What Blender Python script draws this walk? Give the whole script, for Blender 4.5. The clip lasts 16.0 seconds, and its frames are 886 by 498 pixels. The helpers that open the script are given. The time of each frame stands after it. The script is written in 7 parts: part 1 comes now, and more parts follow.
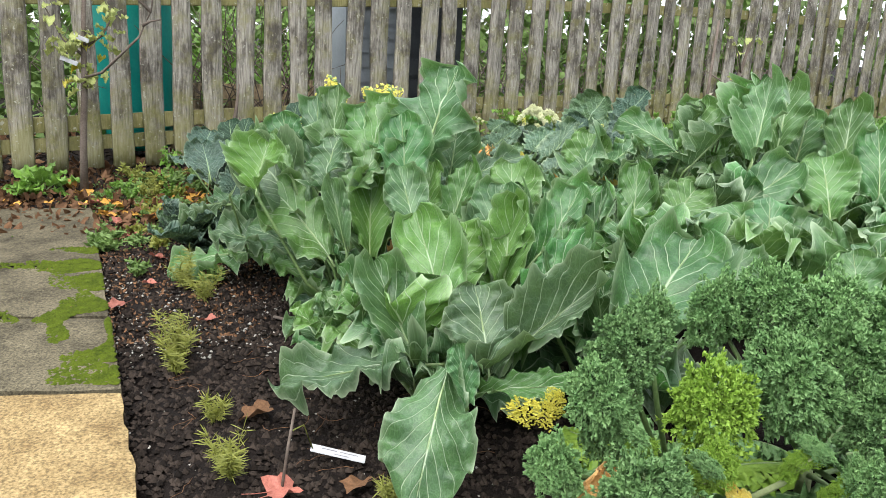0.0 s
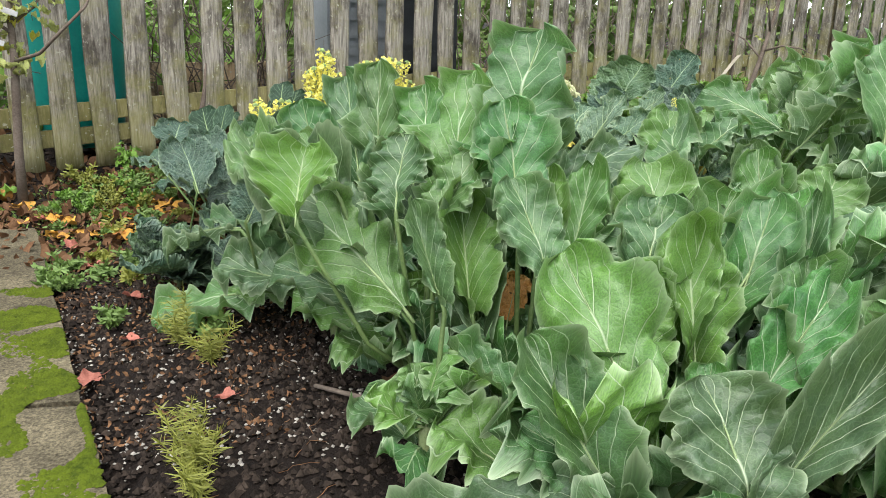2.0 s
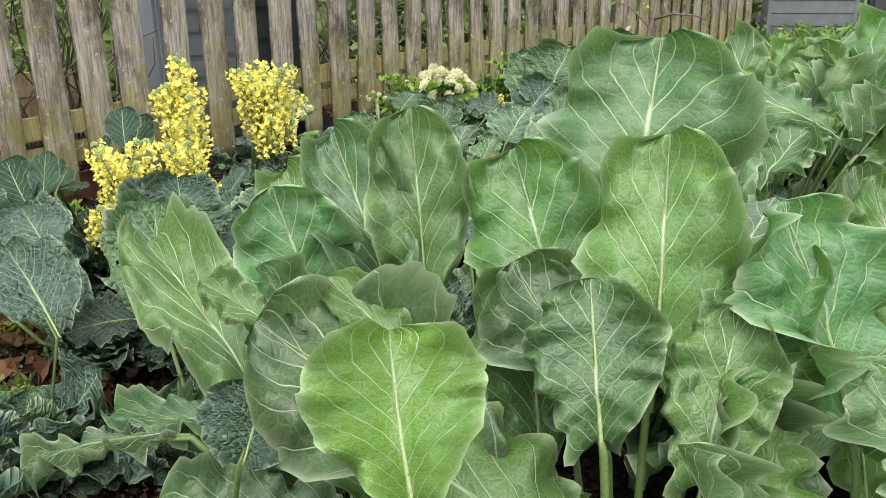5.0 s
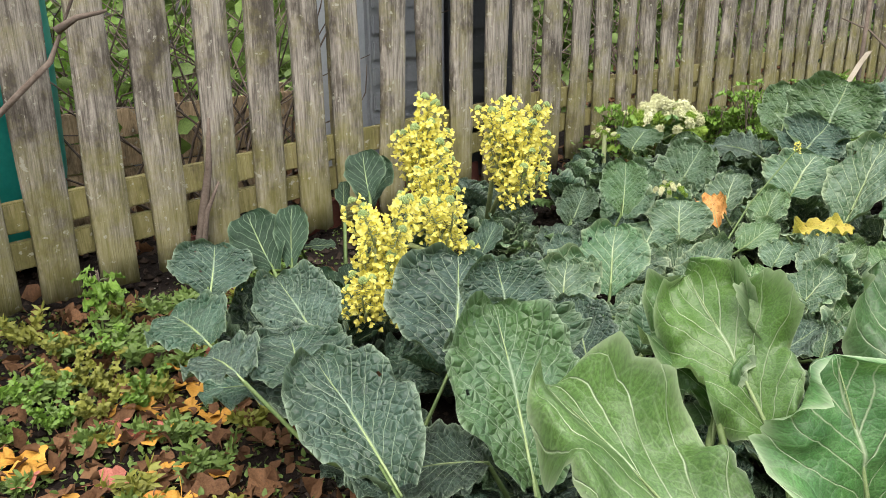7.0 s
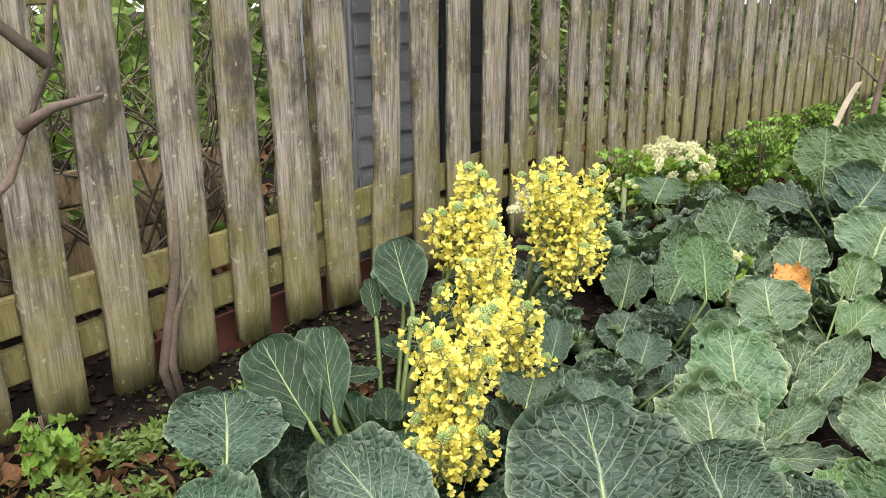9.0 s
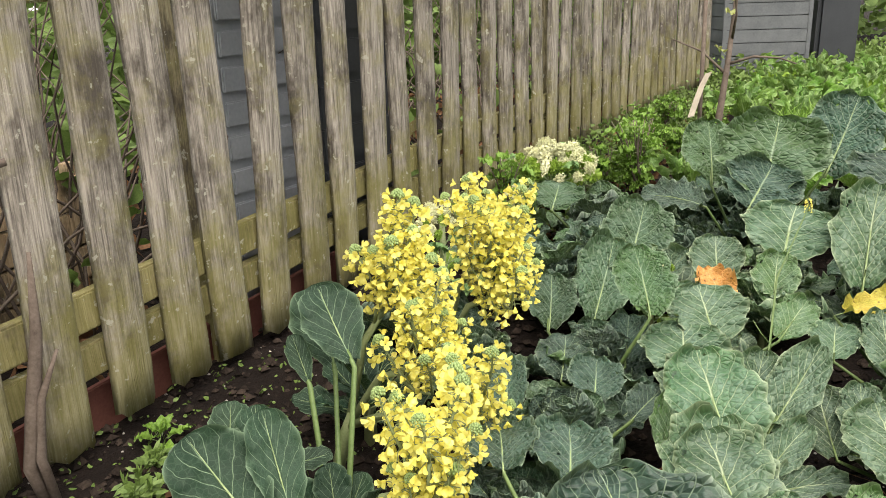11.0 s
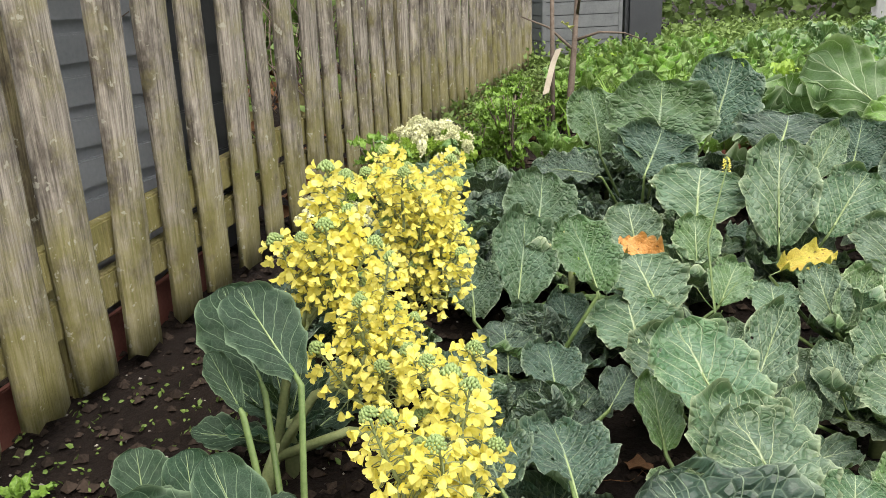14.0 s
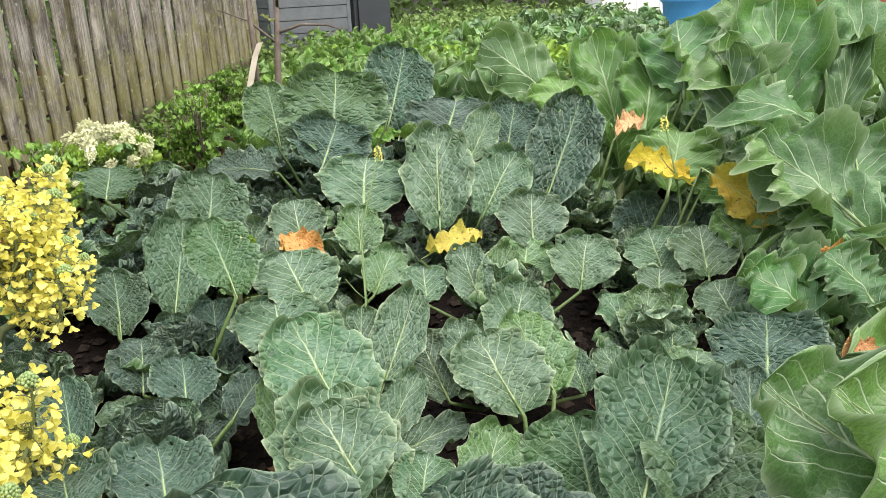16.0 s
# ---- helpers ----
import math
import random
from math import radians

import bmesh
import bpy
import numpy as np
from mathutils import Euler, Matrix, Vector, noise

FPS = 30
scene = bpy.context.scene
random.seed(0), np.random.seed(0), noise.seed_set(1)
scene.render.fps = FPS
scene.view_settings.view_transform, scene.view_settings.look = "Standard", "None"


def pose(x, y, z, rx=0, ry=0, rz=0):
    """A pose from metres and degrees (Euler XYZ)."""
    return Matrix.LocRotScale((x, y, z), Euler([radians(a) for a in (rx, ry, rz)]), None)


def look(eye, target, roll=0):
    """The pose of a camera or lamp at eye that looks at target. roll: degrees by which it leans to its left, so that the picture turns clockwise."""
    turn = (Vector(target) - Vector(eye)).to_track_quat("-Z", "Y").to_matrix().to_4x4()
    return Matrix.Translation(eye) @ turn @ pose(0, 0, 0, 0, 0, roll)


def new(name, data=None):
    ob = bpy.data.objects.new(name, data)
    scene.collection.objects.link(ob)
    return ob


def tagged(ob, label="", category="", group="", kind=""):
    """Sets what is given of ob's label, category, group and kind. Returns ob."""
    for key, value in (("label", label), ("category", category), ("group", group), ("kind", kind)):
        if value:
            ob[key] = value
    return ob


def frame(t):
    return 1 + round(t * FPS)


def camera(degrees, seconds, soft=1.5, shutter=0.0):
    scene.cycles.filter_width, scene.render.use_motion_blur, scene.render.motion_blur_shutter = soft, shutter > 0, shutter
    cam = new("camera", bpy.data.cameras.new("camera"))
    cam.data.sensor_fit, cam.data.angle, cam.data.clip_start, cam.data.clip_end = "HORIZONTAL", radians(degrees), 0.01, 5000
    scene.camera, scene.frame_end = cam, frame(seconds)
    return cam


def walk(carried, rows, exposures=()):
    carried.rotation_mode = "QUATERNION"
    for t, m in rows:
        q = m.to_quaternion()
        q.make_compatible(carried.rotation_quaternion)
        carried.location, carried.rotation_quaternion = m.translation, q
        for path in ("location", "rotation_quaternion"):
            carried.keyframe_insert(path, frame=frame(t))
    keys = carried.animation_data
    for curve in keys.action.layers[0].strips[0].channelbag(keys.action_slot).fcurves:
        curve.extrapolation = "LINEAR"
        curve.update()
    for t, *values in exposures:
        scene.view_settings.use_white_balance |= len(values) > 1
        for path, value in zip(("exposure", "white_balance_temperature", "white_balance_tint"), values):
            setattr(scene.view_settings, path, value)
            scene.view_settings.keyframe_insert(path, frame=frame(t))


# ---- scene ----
cam = camera(57.5, 16.0, soft=0.6)
METRES, EYE, TILT, LEAN, TURN = 6.0, 1.335, 0.0, 0.0, 0.0
ROWS = [
    (0.0, 0.0, 0.0, 0.0, 0.79, -14.39, -3.09),
    (0.5, -0.0043, 0.0012, 0.0003, 1.82, -13.67, -3.05),
    (1.0, -0.0294, 0.0362, -0.0089, 1.07, -14.11, -2.92),
    (1.5, -0.0734, 0.1068, -0.0157, -1.03, -15.41, -2.11),
    (2.0, -0.0883, 0.1724, -0.0104, -3.81, -16.26, -1.53),
    (2.5, -0.0969, 0.2225, -0.0003, -9.61, -16.59, -1.06),
    (3.0, -0.1183, 0.2688, 0.007, -16.82, -16.61, -0.49),
    (5.5, -0.1801, 0.4302, 0.0026, -19.73, -18.57, 0.6),
    (6.0, -0.191, 0.4611, 0.0093, -16.71, -17.64, 0.7),
    (6.5, -0.2275, 0.5055, 0.0112, -14.55, -17.72, 0.32),
    (7.0, -0.258, 0.5369, 0.0135, -12.69, -17.8, 0.45),
    (7.5, -0.2652, 0.5706, 0.0195, -11.98, -17.38, 0.49),
    (8.0, -0.277, 0.6052, 0.023, -13.48, -16.88, 0.35),
    (10.5, -0.329, 0.7394, 0.0292, -30.71, -17.21, 1.69),
    (11.0, -0.3259, 0.7461, 0.0294, -33.22, -17.12, 1.8),
    (11.5, -0.3281, 0.7698, 0.0248, -37.37, -17.18, 1.45),
    (12.0, -0.3329, 0.7898, 0.019, -40.88, -17.57, 1.22),
    (12.5, -0.3277, 0.7916, 0.0129, -41.42, -17.34, 1.54),
    (13.0, -0.326, 0.7907, 0.0127, -42.25, -17.26, 1.57),
    (13.5, -0.3249, 0.8035, 0.009, -44.73, -17.28, 1.79),
    (14.0, -0.3328, 0.8228, 0.0065, -47.09, -17.62, 2.04),
    (14.5, -0.3293, 0.8262, 0.0051, -49.59, -17.81, 2.21),
    (15.0, -0.3158, 0.8141, 0.0048, -53.34, -18.09, 2.38),
    (15.5, -0.2992, 0.7934, 0.0023, -58.14, -18.2, 2.62),
    (16.0, -0.2857, 0.7745, 0.0034, -63.36, -18.77, 2.52),
]
walk(cam, [(t, pose(0, 0, EYE, TILT, LEAN, TURN) @ pose(METRES * x, METRES * y, METRES * z, 90 + pitch, roll, yaw)) for t, x, y, z, yaw, pitch, roll in ROWS],
     ((0.0, 1.25, 6150.0, 9.0), (3.0, 1.25, 6450.0, 9.0), (6.0, 1.2, 6600.0, 13.0), (8.0, 1.24, 6800.0, 13.0), (11.0, 1.22, 7000.0, 14.0), (14.0, 1.22, 6850.0, 13.0), (16.0, 1.32, 6550.0, 13.0)))

# ---- world, sun, exposure ----
world = bpy.data.worlds.new("overcast_sky")
scene.world = world
world.use_nodes = True
wn = world.node_tree.nodes
sky = wn.new("ShaderNodeTexSky")
sky.sky_type = "NISHITA"
sky.sun_disc = False
sky.sun_elevation = radians(62)
sky.sun_rotation = radians(202)
sky.air_density, sky.dust_density, sky.ozone_density = 1.0, 5.0, 1.0
cloud = wn.new("ShaderNodeMix")
cloud.data_type = "RGBA"
cloud.inputs["Factor"].default_value = 0.72
cloud.inputs["B"].default_value = (7.5, 7.6, 7.6, 1)
world.node_tree.links.new(sky.outputs[0], cloud.inputs["A"])
world.node_tree.links.new(cloud.outputs["Result"], wn["Background"].inputs[0])
wn["Background"].inputs[1].default_value = 0.14
sun = new("sun", bpy.data.lights.new("sun", "SUN"))
sun.data.energy, sun.data.angle, sun.data.color = 2.0, radians(60), (1.0, 0.96, 0.9)
sun.matrix_world = look((-1.0, -2.5, 5.0), (0, 0, 0))


# ---- materials ----
def ramp(nt, fac, stops):
    n = nt.nodes.new("ShaderNodeValToRGB")
    el = n.color_ramp.elements
    while len(el) < len(stops):
        el.new(0.5)
    for e, (p, c) in zip(el, stops):
        e.position, e.color = p, (*c, 1)
    nt.links.new(fac, n.inputs[0])
    return n.outputs[0]


def calc(nt, op, a, b=None, c=None, clamp=False):
    n = nt.nodes.new("ShaderNodeMath")
    n.operation, n.use_clamp = op, clamp
    for i, v in enumerate((a, b, c)):
        if v is None:
            continue
        if isinstance(v, (int, float)):
            n.inputs[i].default_value = v
        else:
            nt.links.new(v, n.inputs[i])
    return n.outputs[0]


def mixc(nt, fac, a, b, blend="MIX"):
    n = nt.nodes.new("ShaderNodeMix")
    n.data_type, n.blend_type = "RGBA", blend
    for key, v in (("Factor", fac), ("A", a), ("B", b)):
        if isinstance(v, (int, float)):
            n.inputs[key].default_value = v
        elif isinstance(v, tuple):
            n.inputs[key].default_value = (*v, 1)
        else:
            nt.links.new(v, n.inputs[key])
    return n.outputs["Result"]


def noise_tex(nt, vec, scale, detail=4.0, rough=0.6, stretch=None):
    if stretch:
        m = nt.nodes.new("ShaderNodeMapping")
        m.inputs["Scale"].default_value = stretch
        nt.links.new(vec, m.inputs[0])
        vec = m.outputs[0]
    n = nt.nodes.new("ShaderNodeTexNoise")
    n.inputs["Scale"].default_value = scale
    n.inputs["Detail"].default_value = detail
    n.inputs["Roughness"].default_value = rough
    nt.links.new(vec, n.inputs["Vector"])
    return n.outputs["Fac"]


def base_mat(name, rough=0.7):
    m = bpy.data.materials.new(name)
    m.use_nodes = True
    nt = m.node_tree
    b = nt.nodes["Principled BSDF"]
    b.inputs["Roughness"].default_value = rough
    co = nt.nodes.new("ShaderNodeTexCoord")
    return m, nt, b, co


def relief(nt, b, height, strength=0.5, dist=0.01):
    n = nt.nodes.new("ShaderNodeBump")
    n.inputs["Strength"].default_value = strength
    n.inputs["Distance"].default_value = dist
    nt.links.new(height, n.inputs["Height"])
    nt.links.new(n.outputs[0], b.inputs["Normal"])


def rand(nt):
    return nt.nodes.new("ShaderNodeObjectInfo").outputs["Random"]


def rough_mat(name, dark, light, scale=8.0, rough=0.8, fine=90.0, bump=0.4, dist=0.004, vary=0.25, metal=0.0, island=False, grit=0.0):
    """A worn matt surface: two colours mottled at two scales."""
    m, nt, b, co = base_mat(name, rough)
    big = noise_tex(nt, co.outputs["Object"], scale)
    small = noise_tex(nt, co.outputs["Object"], fine, 3)
    f = calc(nt, "ADD", calc(nt, "MULTIPLY", big, 0.6), calc(nt, "MULTIPLY", small, 0.4))
    c = ramp(nt, f, [(0.3, dark), (0.7, light)])
    one = nt.nodes.new("ShaderNodeNewGeometry").outputs["Random Per Island"] if island else rand(nt)
    if grit:
        dots = ramp(nt, noise_tex(nt, co.outputs["Object"], grit, 3, 0.7), [(0.36, (0.5, 0.5, 0.5)), (0.62, (1.35, 1.35, 1.35))])
        c = mixc(nt, 1.0, c, dots, "MULTIPLY")
    v = calc(nt, "MULTIPLY_ADD", one, vary, 1 - vary / 2)
    c = mixc(nt, 1.0, c, mixc(nt, v, (0, 0, 0), (1, 1, 1)), "MULTIPLY")
    nt.links.new(c, b.inputs["Base Color"])
    b.inputs["Metallic"].default_value = metal
    b.inputs["Specular IOR Level"].default_value = 0.12 if rough > 0.78 else 0.4
    relief(nt, b, small, bump, dist)
    return m


def leaf_mat(name, dark, light, vein, veins=7.0, sweep=0.42, gloss=0.45, blister=0.0, thin=0.25, wax=(0.25, 0.33, 0.31), bloom=0.3, net=20.0, young=0.0, spots=0.0, shine=0.42):
    """Leaf blade: pale midrib and side veins, a fine net, waxy bloom."""
    m, nt, b, co = base_mat(name, gloss)
    span = nt.nodes.new("ShaderNodeUVMap")
    span.uv_map = "span"
    flat = nt.nodes.new("ShaderNodeUVMap")
    flat.uv_map = "flat"
    sep = nt.nodes.new("ShaderNodeSeparateXYZ")
    nt.links.new(span.outputs[0], sep.inputs[0])
    wob = noise_tex(nt, flat.outputs[0], 5.0, 2)
    u = calc(nt, "ABSOLUTE", calc(nt, "MULTIPLY_ADD", sep.outputs[0], 2.0, -1.0))
    v = sep.outputs[1]
    side = calc(nt, "GREATER_THAN", sep.outputs[0], 0.5)
    ph = calc(nt, "MULTIPLY", calc(nt, "SUBTRACT", v, calc(nt, "MULTIPLY", calc(nt, "POWER", u, 0.8), sweep)), veins)
    ph = calc(nt, "ADD", ph, calc(nt, "MULTIPLY", side, 0.45))
    ph = calc(nt, "ADD", ph, calc(nt, "MULTIPLY", calc(nt, "SUBTRACT", wob, 0.5), 0.7))
    d = calc(nt, "ABSOLUTE", calc(nt, "SUBTRACT", calc(nt, "FRACT", ph), 0.5))
    wide = calc(nt, "MULTIPLY_ADD", u, -0.046, 0.07)
    lat = calc(nt, "SUBTRACT", 1.0, calc(nt, "DIVIDE", d, wide), clamp=True)
    lat = calc(nt, "MULTIPLY", lat, calc(nt, "MULTIPLY_ADD", u, -0.35, calc(nt, "MULTIPLY_ADD", wob, 0.9, 0.5), clamp=True))
    mid = calc(nt, "SUBTRACT", 1.0, calc(nt, "DIVIDE", u, calc(nt, "MULTIPLY_ADD", v, -0.045, 0.06)), clamp=True)
    vo = nt.nodes.new("ShaderNodeTexVoronoi")
    vo.feature = "DISTANCE_TO_EDGE"
    vo.inputs["Scale"].default_value = net
    warp = nt.nodes.new("ShaderNodeVectorMath")
    warp.operation = "MULTIPLY_ADD"
    nt.links.new(co.outputs["Object"], warp.inputs[0])
    warp.inputs[1].default_value = (0.0, 0.0, 0.0)
    nt.links.new(flat.outputs[0], warp.inputs[2])
    nt.links.new(warp.outputs[0], vo.inputs["Vector"])
    mesh_v = calc(nt, "SUBTRACT", 1.0, calc(nt, "DIVIDE", vo.outputs["Distance"], 0.07), clamp=True)
    line = calc(nt, "MAXIMUM", calc(nt, "MAXIMUM", lat, mid), calc(nt, "MULTIPLY", mesh_v, 0.09 + 0.09 * blister))
    blot = noise_tex(nt, flat.outputs[0], 3.0, 5, 0.65)
    c = ramp(nt, blot, [(0.32, dark), (0.68, light)])
    hs = nt.nodes.new("ShaderNodeHueSaturation")
    nt.links.new(c, hs.inputs["Color"])
    r = rand(nt)
    nt.links.new(calc(nt, "MULTIPLY_ADD", r, 0.03, 0.477), hs.inputs["Hue"])
    nt.links.new(calc(nt, "MULTIPLY_ADD", calc(nt, "FRACT", calc(nt, "MULTIPLY", r, 7.3)), 0.6, 0.74), hs.inputs["Value"])
    nt.links.new(calc(nt, "MULTIPLY_ADD", calc(nt, "FRACT", calc(nt, "MULTIPLY", r, 3.7)), 0.28, 0.84), hs.inputs["Saturation"])
    c = hs.outputs[0]
    pick = calc(nt, "FRACT", calc(nt, "MULTIPLY", r, 11.9))
    c = mixc(nt, calc(nt, "MULTIPLY", calc(nt, "MULTIPLY_ADD", pick, 2.5, -1.5, clamp=True), young), c, (0.115, 0.24, 0.03))
    speck = ramp(nt, noise_tex(nt, flat.outputs[0], 130.0, 2, 0.7), [(0.38, (0.67, 0.67, 0.67)), (0.62, (1.26, 1.26, 1.26))])
    c = mixc(nt, 1.0, c, speck, "MULTIPLY")
    dust = noise_tex(nt, co.outputs["Object"], 2.2, 3)
    waxy = calc(nt, "MULTIPLY", ramp(nt, dust, [(0.42, (0, 0, 0)), (0.75, (1, 1, 1))]), bloom)
    c = mixc(nt, waxy, c, wax)
    c = mixc(nt, calc(nt, "MULTIPLY", line, 0.9), c, vein)
    edge = calc(nt, "MULTIPLY", calc(nt, "POWER", u, 18.0), 0.55)
    c = mixc(nt, edge, c, vein)
    if spots:
        rot = ramp(nt, noise_tex(nt, flat.outputs[0], 11.0, 3), [(0.6, (0, 0, 0)), (0.66, (spots, spots, spots))])
        c = mixc(nt, rot, c, (0.06, 0.025, 0.012))
    nt.links.new(c, b.inputs["Base Color"])
    b.inputs["Coat Weight"].default_value = 0.0
    b.inputs["Specular IOR Level"].default_value = shine
    h = calc(nt, "MULTIPLY", calc(nt, "MAXIMUM", lat, mid), -0.8)
    h = calc(nt, "ADD", h, calc(nt, "MULTIPLY", calc(nt, "SMOOTH_MIN", vo.outputs["Distance"], 0.25, 0.2), 0.4 + 1.6 * blister))
    h = calc(nt, "ADD", h, calc(nt, "MULTIPLY", noise_tex(nt, flat.outputs[0], 45.0, 2), 0.12))
    relief(nt, b, h, 0.55, 0.008 + 0.016 * blister)
    out = nt.nodes["Material Output"]
    tr = nt.nodes.new("ShaderNodeBsdfTranslucent")
    nt.links.new(mixc(nt, 0.4, c, (0.2, 0.34, 0.05)), tr.inputs[0])
    mx = nt.nodes.new("ShaderNodeMixShader")
    mx.inputs[0].default_value = thin
    nt.links.new(b.outputs[0], mx.inputs[1])
    nt.links.new(tr.outputs[0], mx.inputs[2])
    nt.links.new(mx.outputs[0], out.inputs[0])
    return m


def soft_mat(name, dark, light, scale=14.0, rough=0.6, thin=0.2, vary=0.3):
    """Small plant parts: mottled colour, a little light let through."""
    m = rough_mat(name, dark, light, scale, rough, 120.0, 0.2, 0.002, vary)
    nt = m.node_tree
    b = nt.nodes["Principled BSDF"]
    tr = nt.nodes.new("ShaderNodeBsdfTranslucent")
    nt.links.new(b.inputs["Base Color"].links[0].from_socket, tr.inputs[0])
    mx = nt.nodes.new("ShaderNodeMixShader")
    mx.inputs[0].default_value = thin
    nt.links.new(b.outputs[0], mx.inputs[1])
    nt.links.new(tr.outputs[0], mx.inputs[2])
    nt.links.new(mx.outputs[0], nt.nodes["Material Output"].inputs[0])
    return m


def timber_mat(name, dark, light, green=0.6):
    """Weathered softwood: long grain, checks, algae and lichen."""
    m, nt, b, co = base_mat(name, 0.85)
    b.inputs["Specular IOR Level"].default_value = 0.15
    ob = co.outputs["Object"]
    off = nt.nodes.new("ShaderNodeVectorMath")
    off.operation = "ADD"
    shift = nt.nodes.new("ShaderNodeCombineXYZ")
    r = rand(nt)
    nt.links.new(calc(nt, "MULTIPLY", r, 37.0), shift.inputs[0])
    nt.links.new(calc(nt, "MULTIPLY", r, 91.0), shift.inputs[2])
    nt.links.new(ob, off.inputs[0])
    nt.links.new(shift.outputs[0], off.inputs[1])
    p = off.outputs[0]
    grain = noise_tex(nt, p, 9.0, 6, 0.7, (6.0, 6.0, 0.35))
    fine = noise_tex(nt, p, 60.0, 3, 0.6, (3.0, 3.0, 0.12))
    blot = noise_tex(nt, p, 5.0, 5, 0.7, (1.5, 1.5, 0.7))
    c = ramp(nt, calc(nt, "ADD", calc(nt, "MULTIPLY", grain, 0.6), calc(nt, "MULTIPLY", fine, 0.4)), [(0.4, dark), (0.5, tuple((a + e) / 2 for a, e in zip(dark, light))), (0.6, light)])
    c = mixc(nt, ramp(nt, blot, [(0.46, (0, 0, 0)), (0.62, (0.85, 0.85, 0.85))]), c, (0.05, 0.042, 0.033))
    sep = nt.nodes.new("ShaderNodeSeparateXYZ")
    nt.links.new(ob, sep.inputs[0])
    low = calc(nt, "MULTIPLY", calc(nt, "SUBTRACT", 0.75, sep.outputs[2]), 1.0, clamp=True)
    alg = noise_tex(nt, p, 7.0, 5, 0.7)
    g = calc(nt, "MULTIPLY", ramp(nt, calc(nt, "ADD", alg, calc(nt, "MULTIPLY", low, 0.42)), [(0.48, (0, 0, 0)), (0.75, (1, 1, 1))]), green)
    c = mixc(nt, g, c, (0.2, 0.19, 0.055))
    lic = noise_tex(nt, p, 28.0, 3, 0.6)
    c = mixc(nt, ramp(nt, lic, [(0.63, (0, 0, 0)), (0.68, (0.7, 0.7, 0.7))]), c, (0.36, 0.36, 0.3))
    v = calc(nt, "MULTIPLY_ADD", r, 0.45, 0.8)
    c = mixc(nt, 1.0, c, mixc(nt, v, (0, 0, 0), (1, 1, 1)), "MULTIPLY")
    nt.links.new(c, b.inputs["Base Color"])
    relief(nt, b, calc(nt, "ADD", grain, calc(nt, "MULTIPLY", fine, 0.8)), 0.95, 0.008)
    return m


M_SOIL = rough_mat("garden_soil", (0.003, 0.0022, 0.0018), (0.014, 0.01, 0.008), 6.0, 0.95, 60.0, 0.9, 0.015)
M_CLOD = rough_mat("soil_crumb", (0.004, 0.003, 0.0025), (0.055, 0.041, 0.032), 20.0, 0.95, 120.0, 0.6, 0.004, 1.5, 0.0, True)
M_STONE = rough_mat("pale_grit", (0.14, 0.13, 0.115), (0.4, 0.38, 0.34), 20.0, 0.8, 120.0, 0.3, 0.002, 0.9, 0.0, True)
M_SLAB = rough_mat("weathered_slab", (0.02, 0.017, 0.011), (0.155, 0.133, 0.085), 5.0, 0.85, 60.0, 0.9, 0.006, grit=110.0)
M_SLAB_NEW = rough_mat("buff_slab", (0.12, 0.078, 0.033), (0.34, 0.25, 0.12), 7.0, 0.85, 50.0, 0.9, 0.006, grit=90.0)
M_MOSS = soft_mat("moss", (0.018, 0.03, 0.003), (0.085, 0.112, 0.008), 20.0, 0.95, 0.1)
M_PALE = timber_mat("weathered_pale", (0.1, 0.09, 0.076), (0.345, 0.318, 0.27), 0.6)
M_RAIL = timber_mat("weathered_rail", (0.12, 0.1, 0.055), (0.32, 0.28, 0.17), 0.55)
M_CAULI = leaf_mat("cauliflower_leaf", (0.017, 0.062, 0.018), (0.076, 0.19, 0.052), (0.5, 0.6, 0.4), 6.5, 0.5, 0.42, 0.1, 0.24, (0.19, 0.32, 0.23), 0.18, 26.0, 0.8)
M_SAVOY = leaf_mat("savoy_leaf", (0.022, 0.06, 0.03), (0.074, 0.142, 0.07), (0.5, 0.6, 0.38), 7.0, 0.5, 0.46, 0.8, 0.15, (0.23, 0.33, 0.28), 0.42, 20.0, 0.4)
M_BLUE = leaf_mat("blue_savoy_leaf", (0.008, 0.024, 0.015), (0.034, 0.076, 0.048), (0.3, 0.4, 0.27), 8.0, 0.5, 0.5, 1.3, 0.1, (0.16, 0.26, 0.23), 0.28, 22.0, 0.3)
M_BROC = leaf_mat("broccoli_leaf", (0.009, 0.027, 0.015), (0.022, 0.052, 0.03), (0.22, 0.32, 0.2), 6.0, 0.5, 0.6, 0.0, 0.08, (0.08, 0.12, 0.1), 0.1, shine=0.15)
M_OLD = leaf_mat("yellowed_leaf", (0.32, 0.3, 0.014), (0.58, 0.52, 0.035), (0.5, 0.48, 0.15), 8.0, 0.45, 0.6, 0.3, 0.25, (0.5, 0.25, 0.04), 0.5, spots=0.85)
M_BROWN = leaf_mat("withered_leaf", (0.36, 0.17, 0.045), (0.64, 0.4, 0.16), (0.6, 0.42, 0.2), 8.0, 0.45, 0.75, 0.6, 0.15, (0.5, 0.28, 0.1), 0.3, spots=0.85)
M_RIB = soft_mat("leaf_rib", (0.15, 0.23, 0.08), (0.36, 0.45, 0.23), 8.0, 0.5, 0.1)
M_STALK = soft_mat("brassica_stalk", (0.12, 0.17, 0.06), (0.3, 0.34, 0.17), 10.0, 0.6, 0.05)
